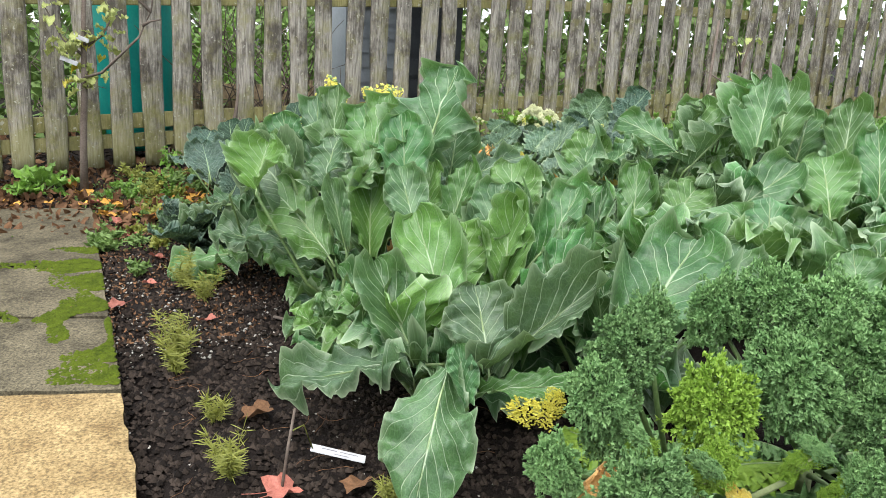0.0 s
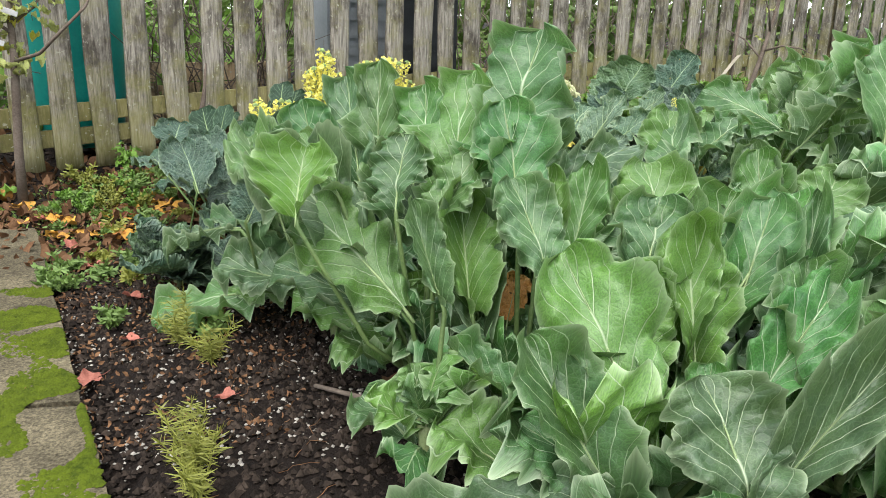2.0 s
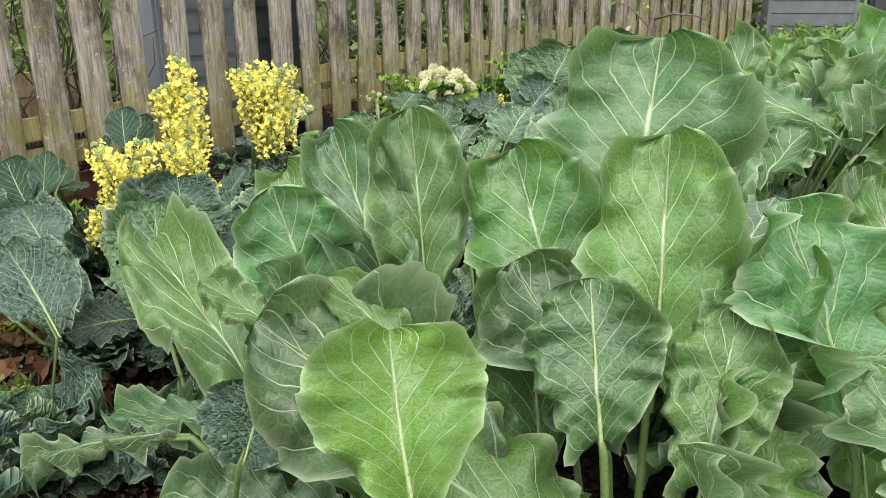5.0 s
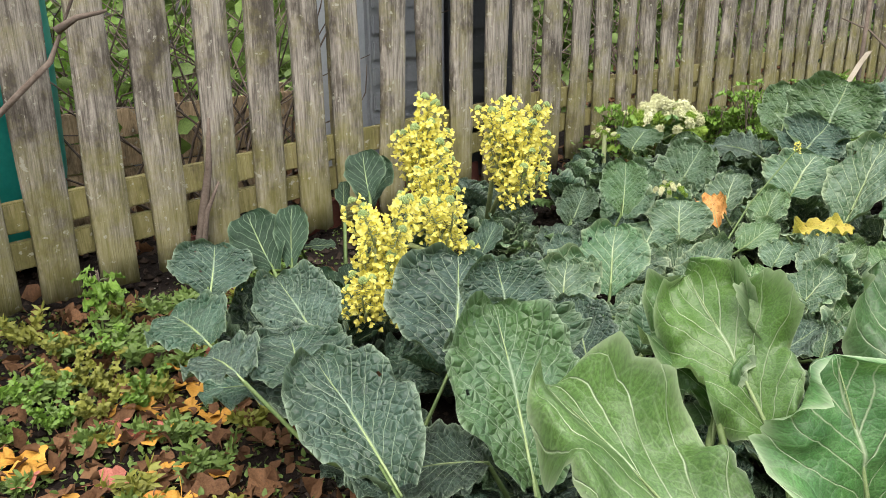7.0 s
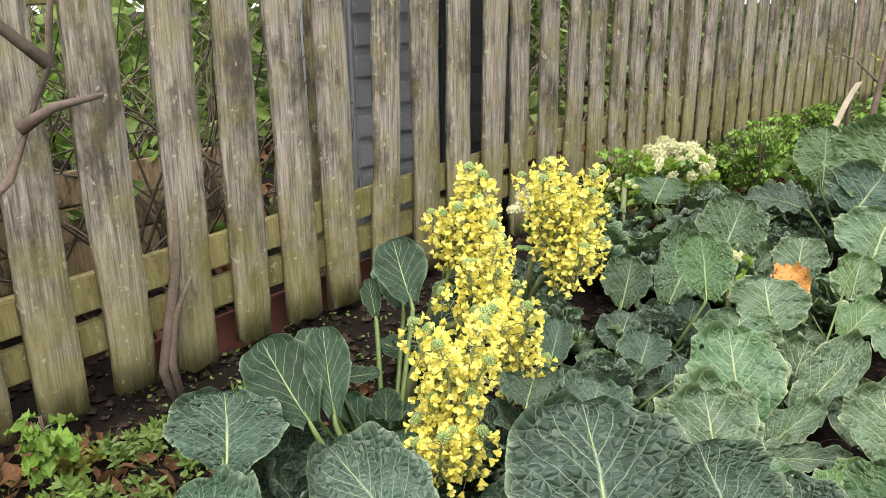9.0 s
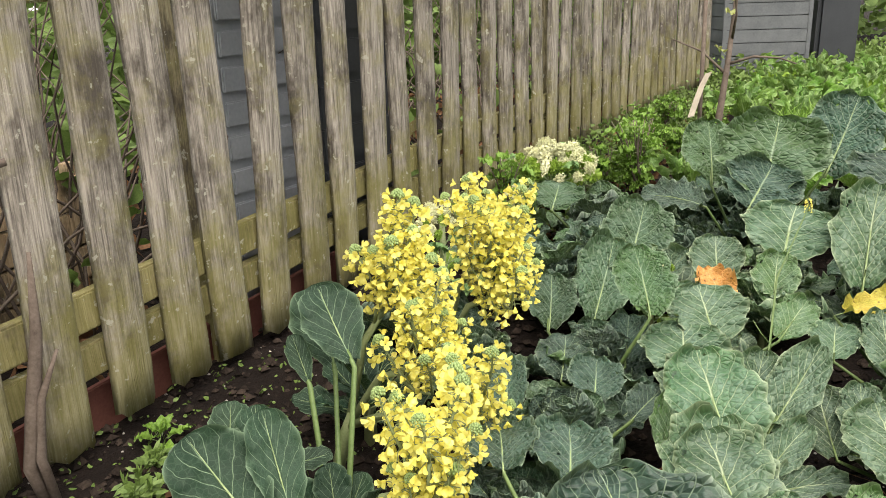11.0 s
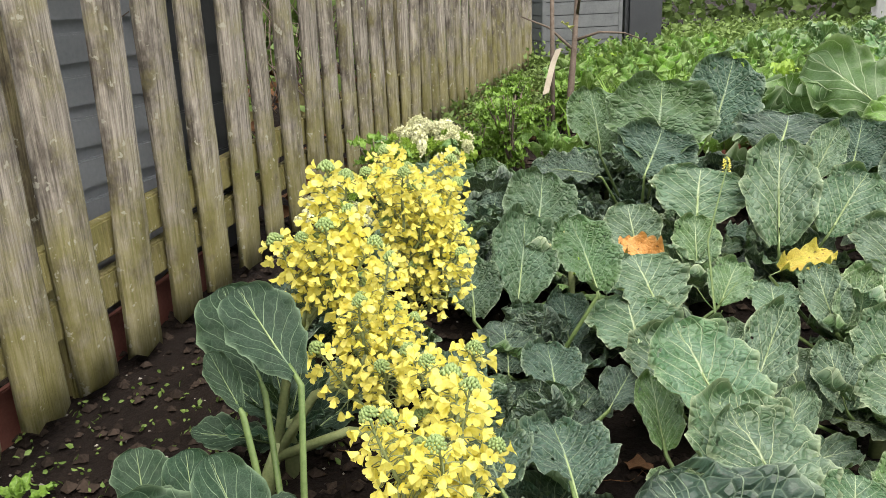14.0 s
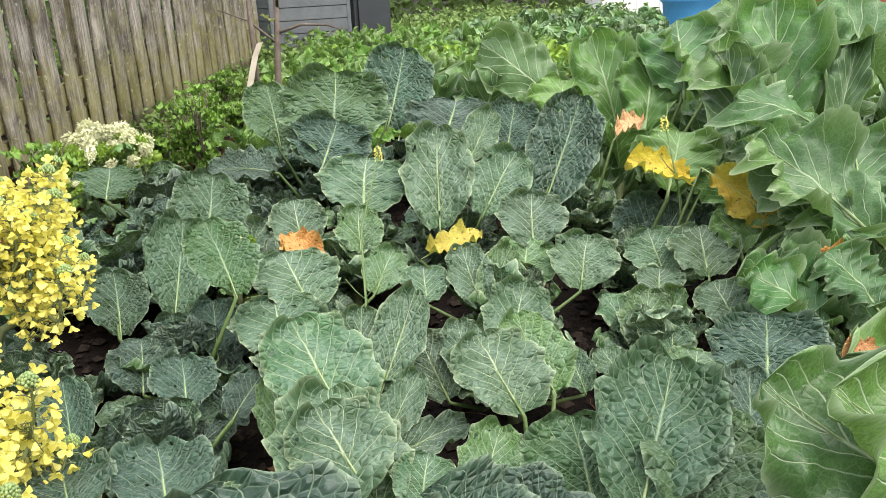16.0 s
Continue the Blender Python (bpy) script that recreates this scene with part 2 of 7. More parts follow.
M_KALE = soft_mat("curly_kale", (0.08, 0.19, 0.055), (0.25, 0.4, 0.15), 7.0, 0.55, 0.2, 0.5)
M_STEMLEAF = soft_mat("leaf_stalk", (0.05, 0.1, 0.025), (0.16, 0.23, 0.08), 9.0, 0.55, 0.1)
M_KALE_L = soft_mat("pale_kale", (0.12, 0.24, 0.02), (0.3, 0.44, 0.06), 10.0, 0.55, 0.25)
M_KALE_Y = soft_mat("yellowed_kale", (0.5, 0.45, 0.02), (0.8, 0.74, 0.16), 10.0, 0.55, 0.25)
M_FADED = soft_mat("fading_tree_leaf", (0.2, 0.25, 0.07), (0.44, 0.46, 0.16), 12.0, 0.55, 0.3, 0.6)
M_PETAL = soft_mat("yellow_petal", (0.76, 0.67, 0.07), (0.9, 0.87, 0.3), 30.0, 0.55, 0.35)
M_BUD = soft_mat("flower_bud", (0.13, 0.22, 0.07), (0.34, 0.44, 0.17), 60.0, 0.6, 0.1)
M_CREAM = soft_mat("cream_curd", (0.5, 0.55, 0.28), (0.86, 0.84, 0.6), 30.0, 0.7, 0.15)
M_CHARD = leaf_mat("chard_leaf", (0.05, 0.14, 0.02), (0.15, 0.32, 0.05), (0.42, 0.55, 0.25), 8.0, 0.5, 0.42, 0.5, 0.25, (0.2, 0.3, 0.2), 0.12, 22.0, 0.9)
M_GREEN = soft_mat("fresh_greens", (0.07, 0.16, 0.018), (0.22, 0.38, 0.06), 5.0, 0.5, 0.3, 0.7)
M_WEED = soft_mat("weed_leaf", (0.05, 0.1, 0.018), (0.17, 0.26, 0.06), 8.0, 0.6, 0.2)
M_FERN = soft_mat("asparagus_frond", (0.13, 0.15, 0.025), (0.3, 0.31, 0.055), 8.0, 0.6, 0.3)
M_BARK = rough_mat("young_bark", (0.06, 0.045, 0.035), (0.17, 0.14, 0.115), 12.0, 0.85, 90.0, 0.5, 0.003)
M_RED = soft_mat("fallen_leaf_red", (0.2, 0.05, 0.035), (0.45, 0.17, 0.12), 18.0, 0.7, 0.1, 0.6)
M_GOLD = soft_mat("fallen_leaf_gold", (0.36, 0.15, 0.02), (0.62, 0.36, 0.06), 18.0, 0.7, 0.1, 0.6)
M_DRY = soft_mat("fallen_leaf_brown", (0.07, 0.035, 0.02), (0.22, 0.12, 0.06), 18.0, 0.8, 0.1, 0.5)
M_TEAL = rough_mat("teal_plastic", (0.0, 0.16, 0.14), (0.01, 0.24, 0.2), 3.0, 0.4, 40.0, 0.05, 0.002, 0.0)
M_GREYBOX = rough_mat("grey_plastic", (0.17, 0.19, 0.21), (0.26, 0.28, 0.3), 3.0, 0.5, 60.0, 0.05, 0.002, 0.1)
M_DARKBOX = rough_mat("dark_plastic", (0.018, 0.022, 0.026), (0.04, 0.045, 0.05), 3.0, 0.5, 60.0, 0.05, 0.002, 0.1)
M_SHED = rough_mat("grey_painted_board", (0.07, 0.08, 0.085), (0.13, 0.14, 0.145), 5.0, 0.7, 60.0, 0.2, 0.002, 0.2)
M_BRICK = rough_mat("red_brick", (0.17, 0.06, 0.04), (0.33, 0.13, 0.085), 6.0, 0.9, 80.0, 0.4, 0.003, 0.5)
M_GRAVELB = rough_mat("red_gravel_board", (0.09, 0.035, 0.028), (0.17, 0.07, 0.055), 6.0, 0.9, 80.0, 0.4, 0.003, 0.0)
M_MORTAR = rough_mat("mortar", (0.22, 0.2, 0.17), (0.36, 0.33, 0.29), 6.0, 0.95, 80.0, 0.4, 0.003, 0.0)
M_WHITE = rough_mat("white_board", (0.6, 0.6, 0.58), (0.8, 0.8, 0.79), 3.0, 0.6, 60.0, 0.1, 0.002, 0.05)
M_BLUEP = rough_mat("blue_plastic", (0.05, 0.22, 0.5), (0.1, 0.36, 0.68), 3.0, 0.4, 60.0, 0.05, 0.002, 0.05)
M_INK = rough_mat("pencil_grey", (0.1, 0.1, 0.12), (0.2, 0.2, 0.22), 3.0, 0.7, 60.0, 0.05, 0.002, 0.0)
M_TAG = rough_mat("aged_white_plastic", (0.34, 0.34, 0.35), (0.48, 0.48, 0.49), 12.0, 0.5, 90.0, 0.1, 0.002, 0.1)
M_CLOTH = rough_mat("weathered_cloth", (0.22, 0.2, 0.15), (0.36, 0.33, 0.27), 12.0, 0.9, 90.0, 0.3, 0.002, 0.1)
M_APPLE = rough_mat("bruised_apple", (0.32, 0.1, 0.02), (0.5, 0.24, 0.05), 9.0, 0.4, 60.0, 0.1, 0.002, 0.2)


# ---- helpers of this scene ----
def ground_z(x, y):
    """The plot rises gently away from the slabs and levels out beyond the bed."""
    yy, xx = max(y, -4.0), max(x, -5.0)
    yy = yy if yy < 7.2 else 7.2 + 0.7 * math.tanh((yy - 7.2) / 0.7)
    xx = xx if xx < 1.8 else 1.8 + 0.8 * math.tanh((xx - 1.8) / 0.8)
    return 0.058 * (yy - 2.7) + 0.04 * (xx + 1.0)


def mesh_of(name, bm, mats):
    me = bpy.data.meshes.new(name)
    bm.to_mesh(me)
    bm.free()
    for m in mats if isinstance(mats, (list, tuple)) else [mats]:
        me.materials.append(m)
    return me


def raw(name, verts, faces, mat, smooth=True, idx=None):
    me = bpy.data.meshes.new(name)
    me.from_pydata(verts, [], faces)
    for m in mat if isinstance(mat, (list, tuple)) else [mat]:
        me.materials.append(m)
    if smooth:
        me.polygons.foreach_set("use_smooth", [True] * len(faces))
    if idx:
        me.polygons.foreach_set("material_index", idx)
    return me


def part(name, data, mat=None, parent=None, label="", m=None):
    """Links a mesh or a bmesh as one object under a thing or a part."""
    if not isinstance(data, bpy.types.Mesh):
        data = mesh_of(name, data, mat)
    ob = new(name, data)
    if parent:
        ob.parent = parent
    if m is not None:
        ob.matrix_basis = m
    if label:
        ob["label"] = label
    return ob


def thing(name, x, y, z, label, category, group="", kind="", rz=0.0):
    ob = new(name)
    ob.empty_display_size = 0.05
    ob.matrix_basis = pose(x, y, z, 0, 0, rz)
    return tagged(ob, label, category, group, kind)


def box(bm, x0, y0, z0, x1, y1, z1, bevel=0.0):
    g = bmesh.ops.create_cube(bm, size=1.0)
    for v in g["verts"]:
        v.co = Vector((x0 + (v.co.x + 0.5) * (x1 - x0), y0 + (v.co.y + 0.5) * (y1 - y0), z0 + (v.co.z + 0.5) * (z1 - z0)))
    if bevel:
        es = list({e for v in g["verts"] for e in v.link_edges})
        bmesh.ops.bevel(bm, geom=es, offset=bevel, segments=2, affect="EDGES")
    return bm


def boxed(*a, bevel=0.0):
    return box(bmesh.new(), *a, bevel=bevel)


def tube_into(verts, faces, pts, radii, sides=6):
    """Adds a tapered tube along pts to verts and faces."""
    k0 = len(verts)
    pts = [Vector(p) for p in pts]
    ref = Vector((0.31, 0.17, 0.93))
    for i, p in enumerate(pts):
        d = (pts[min(i + 1, len(pts) - 1)] - pts[max(i - 1, 0)])
        d = d.normalized() if d.length > 1e-9 else Vector((0, 0, 1))
        a = d.cross(ref)
        a = a.normalized() if a.length > 1e-3 else d.orthogonal().normalized()
        b = d.cross(a)
        for j in range(sides):
            an = 2 * math.pi * j / sides
            verts.append(p + radii[i] * (math.cos(an) * a + math.sin(an) * b))
    for i in range(len(pts) - 1):
        for j in range(sides):
            q = (j + 1) % sides
            faces.append((k0 + i * sides + j, k0 + i * sides + q, k0 + (i + 1) * sides + q, k0 + (i + 1) * sides + j))
    faces.append(tuple(k0 + j for j in reversed(range(sides))))
    faces.append(tuple(k0 + (len(pts) - 1) * sides + j for j in range(sides)))


def tube(name, pts, radii, mat, sides=7):
    v, f = [], []
    tube_into(v, f, pts, radii, sides)
    return raw(name, v, f, mat)


# ---- leaves ----
def outline(v, kind):
    """Half width of the blade, 0..0.5, at v along it."""
    if kind == "cauli":
        k = min(1.0, v / 0.6)
        low = 0.24 + 0.76 * (k * k * (3 - 2 * k)) ** 0.62
        return 0.5 * (low if v < 0.6 else max(0.0, 1 - ((v - 0.6) / 0.4) ** 2.1) ** 0.5)
    if kind == "long":
        return 0.5 * math.sin(math.pi * (0.04 + 0.96 * v ** 0.8)) ** 0.75
    k = min(1.0, v / 0.52)
    return 0.5 * (0.26 + 0.74 * math.sin(0.5 * math.pi * k) ** 0.9 if v < 0.52 else max(0.0, 1 - ((v - 0.52) / 0.48) ** 2.2) ** 0.5)


def leaf_mesh(name, kind, seed, mat, nu=11, nv=42, petiole=0.1, droop=0.12, cup=0.12, wave=0.05, lobes=0.05, freq=4.0, blister=0.0, rib=0.015, fold=0.0, twist=0.0, holes=0, roll=0.34, ridge=0.03):
    """A leaf of length 1 along +y and width 1, face up: ruffled margin, rolled edges, stalk and midrib."""
    rng = random.Random(seed)
    ph = [rng.uniform(0, 6.28) for _ in range(8)]
    verts, faces, idx, uv1, uv2 = [], [], [], [], []
    spine = lambda s: Vector((0.03 * math.sin(2.2 * s + ph[0]), s, -droop * s * s + 0.35 * droop * s + 0.02 * math.sin(3 * s + ph[1])))
    for i in range(nv + 1):
        v = 1 - (1 - i / nv) ** 1.25
        s = petiole + (1 - petiole) * v
        c = spine(s)
        for j in range(-nu, nu + 1):
            u = j / nu
            a = abs(u) ** 0.8
            u = a if u > 0 else -a
            sd = 0 if u < 0 else 3
            hw = outline(v, kind)
            hw *= 1 + 0.5 * lobes * math.sin(freq * 6.28 * v + ph[2 + sd]) + lobes * noise.noise(Vector((v * 11 + ph[5], sd, ph[6])))
            hw *= 1 + a ** 4 * 0.9 * lobes * noise.noise(Vector((v * 21 + ph[3], sd + 2, ph[6])))
            curl = noise.noise(Vector((v * 3.4 + ph[4], sd, ph[2]))) * max(0.0, (a - 0.62) / 0.38) ** 2
            x = u * hw * (1 - 0.22 * abs(curl))
            flat_end = min(1.0, hw / 0.07)
            z = cup * a ** 1.6 * 0.5 * (1.1 - 0.5 * v) + fold * a
            z += wave * a ** 2.2 * (math.sin(freq * 5.2 * v + ph[3 + sd]) + 0.8 * math.sin(freq * 10.3 * v + ph[2 + sd]))
            z += wave * a ** 4 * (0.5 if kind == "round" else 1.7) * noise.noise(Vector((v * 17 + ph[2], sd, 1.5)))
            z += roll * curl
            z += 0.055 * noise.noise(Vector((x * 4 + ph[0], s * 4, ph[5]))) + 0.02 * noise.noise(Vector((x * 11 + ph[0], s * 11, ph[4]))) + twist * u * v * 0.5
            z += ridge * a ** 0.6 * abs(math.sin(math.pi * 5.5 * (v - 0.5 * a ** 0.8) + 0.47 * sd))
            z *= flat_end
            if blister:
                q = Vector((x * 15 + ph[4], s * 15, ph[6]))
                z += blister * (0.5 - noise.voronoi(q)[0][0]) * min(1.0, a * 4)
            verts.append((c.x + x, c.y - 0.06 * a * a * (1 - v) + 0.12 * wave * a ** 4 * math.sin(freq * 8 * v + ph[1 + sd]) * flat_end, c.z + z))
            uv1.append((u * 0.5 + 0.5, v))
            uv2.append((x * 0.65, s))
    n = 2 * nu + 1
    gone = set()
    for _ in range(holes):
        i, j = rng.randrange(nv // 4, nv - 3), rng.choice((rng.randrange(2, nu - 1), rng.randrange(nu + 2, 2 * nu - 2)))
        gone |= set(rng.choice((((i, j),), ((i, j), (i, j + 1)), ((i, j), (i + 1, j), (i + 1, j + 1)))))
    for i in range(nv):
        for j in range(n - 1):
            if (i, j) in gone:
                continue
            faces.append((i * n + j, i * n + j + 1, (i + 1) * n + j + 1, (i + 1) * n + j))
            idx.append(0)
    k = len(faces)
    m = 9
    pts = [spine(0.94 * t / m) for t in range(m + 1)]
    pts = [p + Vector((0, 0, 0.002)) for p in pts]
    tube_into(verts, faces, pts, [rib * (1.35 - 1.22 * t / m) for t in range(m + 1)], 6)
    idx += [1] * (len(faces) - k)
    me = raw(name, verts, faces, [mat, M_RIB], True, idx)
    extra = len(verts) - len(uv1)
    uv1 += [(0.5, 0.5)] * extra
    uv2 += [(0.0, 0.5)] * extra
    for nm, uv in (("span", uv1), ("flat", uv2)):
        lay = me.uv_layers.new(name=nm)
        vi = [0] * len(me.loops)
        me.loops.foreach_get("vertex_index", vi)
        lay.data.foreach_set("uv", [q for w in vi for q in uv[w]])
    return me


CAULI = [leaf_mesh("leaf", "cauli", s, M_CAULI, droop=d, cup=c, wave=w, lobes=0.7 * l, freq=f, fold=fo, twist=tw, roll=0.48)
         for s, d, c, w, l, f, fo, tw in ((1, 0.14, 0.2, 0.085, 0.045, 3.0, 0.03, 0.15), (2, 0.26, 0.16, 0.1, 0.05, 3.6, 0.08, -0.2), (3, 0.08, 0.26, 0.09, 0.045, 4.2, 0.16, 0.2), (4, 0.35, 0.02, 0.08, 0.045, 3.3, -0.1, 0.25), (5, 0.16, 0.3, 0.075, 0.04, 4.5, 0.2, -0.25), (6, 0.28, -0.1, 0.08, 0.05, 3.9, -0.15, 0.2))]
SAVOY = [leaf_mesh("leaf", "round", s, M_SAVOY, 18, 34, 0.05, d, c, w, 0.016, 4.0, 0.014, 0.011, holes=h, roll=0.16)
         for s, d, c, w, h in ((11, 0.1, 0.3, 0.035, 3), (12, 0.22, 0.2, 0.05, 0), (13, 0.02, 0.34, 0.035, 5), (14, 0.32, 0.05, 0.055, 2))]
BLUE = [leaf_mesh("leaf", "round", s, M_BLUE, 18, 34, 0.05, d, c, w, 0.016, 4.0, 0.013, 0.011, holes=h, roll=0.16)
        for s, d, c, w, h in ((21, 0.12, 0.3, 0.04, 4), (22, 0.28, 0.2, 0.055, 0), (23, 0.05, 0.34, 0.04, 2))]
OLD = [leaf_mesh("leaf", "cauli", s, M_OLD, 10, 26, 0.15, 0.3, 0.3, 0.1, 0.035, 4.0, 0.0, 0.012) for s in (31, 32)]
BROWN = [leaf_mesh("leaf", "cauli", s, M_BROWN, 10, 26, 0.15, 0.4, 0.5, 0.12, 0.04, 4.0, 0.0, 0.012) for s in (41, 42)]
CHARD = [leaf_mesh("leaf", "long", s, M_CHARD, 6, 16, 0.25, d, 0.3, 0.07, 0.08, 4.0, 0.01, 0.02) for s, d in ((53, 0.1), (54, 0.3), (50, 0.02))]
GREENS = [leaf_mesh("leaf", "long", s, M_GREEN, 8, 14, 0.3, d, 0.2, 0.08, 0.06, 4.0, 0.0, 0.014) for s, d in ((51, 0.15), (52, 0.35))]
FADED = [leaf_mesh("leaf", "long", s, M_FADED, 6, 10, 0.2, d, 0.25, 0.06, 0.03, 3.0, 0.0, 0.012) for s, d in ((55, 0.2), (56, 0.4))]
LETTUCE = [leaf_mesh("leaf", "round", s, M_KALE_L, 8, 12, 0.1, 0.3, 0.2, 0.12, 0.05, 4.0, 0.0, 0.014) for s in (57, 58)]
RUDDY = [leaf_mesh("leaf", "round", 59, M_RED, 8, 12, 0.1, 0.2, 0.2, 0.1, 0.05, 4.0, 0.0, 0.014)]
BROC = [leaf_mesh("leaf", "cauli", s, M_BROC, droop=0.12, cup=0.12, wave=0.03, lobes=0.03, freq=3.0, roll=0.1, ridge=0.006) for s in (61, 62, 63)]
KINDS = {"h": CHARD, "l": LETTUCE, "r": RUDDY, "d": BROC, "g": GREENS, "c": CAULI, "s": SAVOY, "b": BLUE, "o": OLD, "w": BROWN}


def leaf(plant, kind, i, base, tip, width, face, stalk=False):
    """One leaf of a plant, from base to tip (metres in the world), turned so that it faces the given way."""
    base, tip, face = Vector(base), Vector(tip), Vector(face)
    crown = plant.matrix_basis.translation + Vector((0, 0, 0.1))
    if stalk:
        base = base.lerp(crown, {"c": 0.16, "d": 0.0}.get(kind, 0.09)) - {"c": 0.07, "d": 0.0}.get(kind, 0.02) * (tip - base)
        width *= 1.1 if kind in "cd" else 1.18
        base.z = max(base.z, crown.z - 0.06)
    y = tip - base
    ln = y.length
    y.normalize()
    z = face - face.dot(y) * y
    z = z.normalized() if z.length > 1e-4 else y.orthogonal().normalized()
    x = y.cross(z)
    m = Matrix((x * width, y * ln, z * 0.5 * (ln + width))).transposed().to_4x4()
    m.translation = base
    meshes = KINDS[kind]
    lab = {"o": "yellowed leaf", "w": "withered brown leaf"}.get(kind, "")
    o = plant.matrix_basis.translation
    if stalk:
        a, b = Vector((0, 0, 0.07)), base - o
        pts = [a, a.lerp(b, 0.5) - Vector((0, 0, 0.15 * (b - a).length)), b, b + 0.2 * ln * y]
        part("leaf_stalk", tube("leaf_stalk", pts, [0.009, 0.008, 0.007, 0.004] if kind in "cd" else [0.008, 0.007, 0.005, 0.003], M_STEMLEAF, 6), None, plant, "pale green leaf stalk")
    return part("leaf", meshes[i % len(meshes)], None, plant, lab, plant.matrix_basis.inverted() @ m)


def rosette(plant, kind, n, size, rng, low=15, high=75, wide=0.7, stem=0.0, heart=0):
    """Fills a plant with leaves that spread from its stem, steeper towards the middle."""
    o = plant.matrix_basis.translation
    for k in range(n):
        f = (k + 0.5) / n
        az = k * 2.4 + rng.uniform(-0.3, 0.3)
        el = radians(low + (high - low) * f + rng.uniform(-8, 8))
        ln = size * rng.uniform(0.8, 1.1) * (1 - 0.35 * f)
        d = Vector((math.cos(az) * math.cos(el), math.sin(az) * math.cos(el), math.sin(el)))
        b = o + Vector((0, 0, stem * (0.3 + 0.7 * f))) + 0.02 * d
        up = Vector((-math.cos(az) * math.sin(el), -math.sin(az) * math.sin(el), math.cos(el))) + Vector((rng.uniform(-0.3, 0.3), rng.uniform(-0.3, 0.3), 0))
        leaf(plant, kind, rng.randrange(9), b, b + ln * d, ln * wide * rng.uniform(0.85, 1.15), up)


def brassica(kind, x, y, n, size, seed, low=15, high=75, wide=0.7, stem=0.15, label="", category="cabbage", name="cabbage", group="", st=0.022):
    z = ground_z(x, y)
    p = thing(name, x, y, z - 0.01, label, category, group)
    part("stalk", tube("stalk", [(0, 0, -0.03), (0.004, 0.003, stem * 0.5), (0, 0, stem)], [st, st * 0.9, st], M_STALK), None, p, "pale green stalk")
    rosette(p, kind, n, size, random.Random(seed), low, high, wide, stem)
    if kind in "sb":
        rosette(p, kind, 13, size * 0.68, random.Random(seed + 5000), 25, 88, wide, stem + 0.03)
        rosette(p, kind, 8, size * 0.75, random.Random(seed + 7000), 12, 55, wide * 0.85, stem)
    return p


# ---- ground ----
def sheet():
    """One ground sheet to the horizon, fine and crumbly near the walk."""
    xs = [-400, -120, -40, -15, -8] + [-5 + 0.1 * i for i in range(121)] + [9, 12, 20, 45, 130, 400]
    ys = [-400, -120, -40, -15, -5, -2] + [0.5 + 0.08 * i for i in range(151)] + [14.5, 18, 30, 60, 150, 400]
    verts = []
    for y in ys:
        for x in xs:
            near = 1.0 if -5 <= x <= 7 and 0.5 <= y <= 12.5 else 0.0
            z = ground_z(x, y) - 0.02
            z += near * (0.035 * noise.noise(Vector((x * 1.7, y * 1.7, 3))) + 0.02 * noise.noise(Vector((x * 7, y * 7, 5))) + 0.012 * noise.noise(Vector((x * 17, y * 17, 9))))
            if -4.2 < x < 0 and 0.0 < y < 5.6 and x < -0.78 - 0.477 * (y - 1.95) + 0.04:
                z -= 0.05
            verts.append((x, y, z))
    n = len(xs)
    faces = [(j * n + i, j * n + i + 1, (j + 1) * n + i + 1, (j + 1) * n + i) for j in range(len(ys) - 1) for i in range(n - 1)]
    return raw("ground", verts, faces, M_SOIL)


tagged(part("ground", sheet()), "dark crumbly garden soil strewn with grit and leaf litter", "ground", kind="structure")


def scatter(name, n, area, size, mat, seed, label, category, flat=0.7, keep=None):
    """Many small crumbs, joined: too many to count."""
    rng = random.Random(seed)
    v, f = [], []
    oct_v = [(1, 0, 0), (0, 1, 0), (-1, 0, 0), (0, -1, 0), (0, 0, 1), (0, 0, -1)]
    oct_f = [(0, 1, 4), (1, 2, 4), (2, 3, 4), (3, 0, 4), (1, 0, 5), (2, 1, 5), (3, 2, 5), (0, 3, 5)]
    for _ in range(n):
        x, y = rng.uniform(area[0], area[2]), rng.uniform(area[1], area[3])
        if keep and not keep(x, y):
            continue
        s = size * rng.uniform(0.4, 1.6) ** 1.5
        k = len(v)
        a = rng.uniform(0, 6.28)
        z = ground_z(x, y) - 0.02 + 0.035 * noise.noise(Vector((x * 1.7, y * 1.7, 3))) + 0.02 * noise.noise(Vector((x * 7, y * 7, 5))) + s * 0.3
        for p in oct_v:
            q = Vector(p) * s * rng.uniform(0.6, 1.3)
            v.append((x + q.x * math.cos(a) - q.y * math.sin(a), y + q.x * math.sin(a) + q.y * math.cos(a), z + q.z * flat))
        f += [tuple(k + i for i in t) for t in oct_f]
    return tagged(part(name, raw(name, v, f, mat, False)), label, category, kind="stuff")


off_path = lambda x, y: x > -0.8 - 0.477 * (y - 1.95) or y > 5.45
scatter("soil_crumbs", 42000, (-2.6, 1.4, 0.9, 5.2), 0.0095, M_CLOD, 5, "loose dark crumbs of moist garden soil", "soil", 0.8, off_path)
scatter("soil_clods", 16000, (-4.6, 4.4, 3.0, 8.4), 0.014, M_CLOD, 6, "clods of dark soil below the fence", "soil", 0.7, off_path)
scatter("grit", 2600, (-2.2, 1.5, 0.6, 7.4), 0.0036, M_STONE, 7, "pale grit in the dark soil", "grit", 0.8, off_path)

scatter("grit", 2600, (-1.9, 3.1, -0.6, 4.8), 0.0055, M_STONE, 8, "pale grit and dry crumbs on trodden soil", "grit", 0.7, off_path)

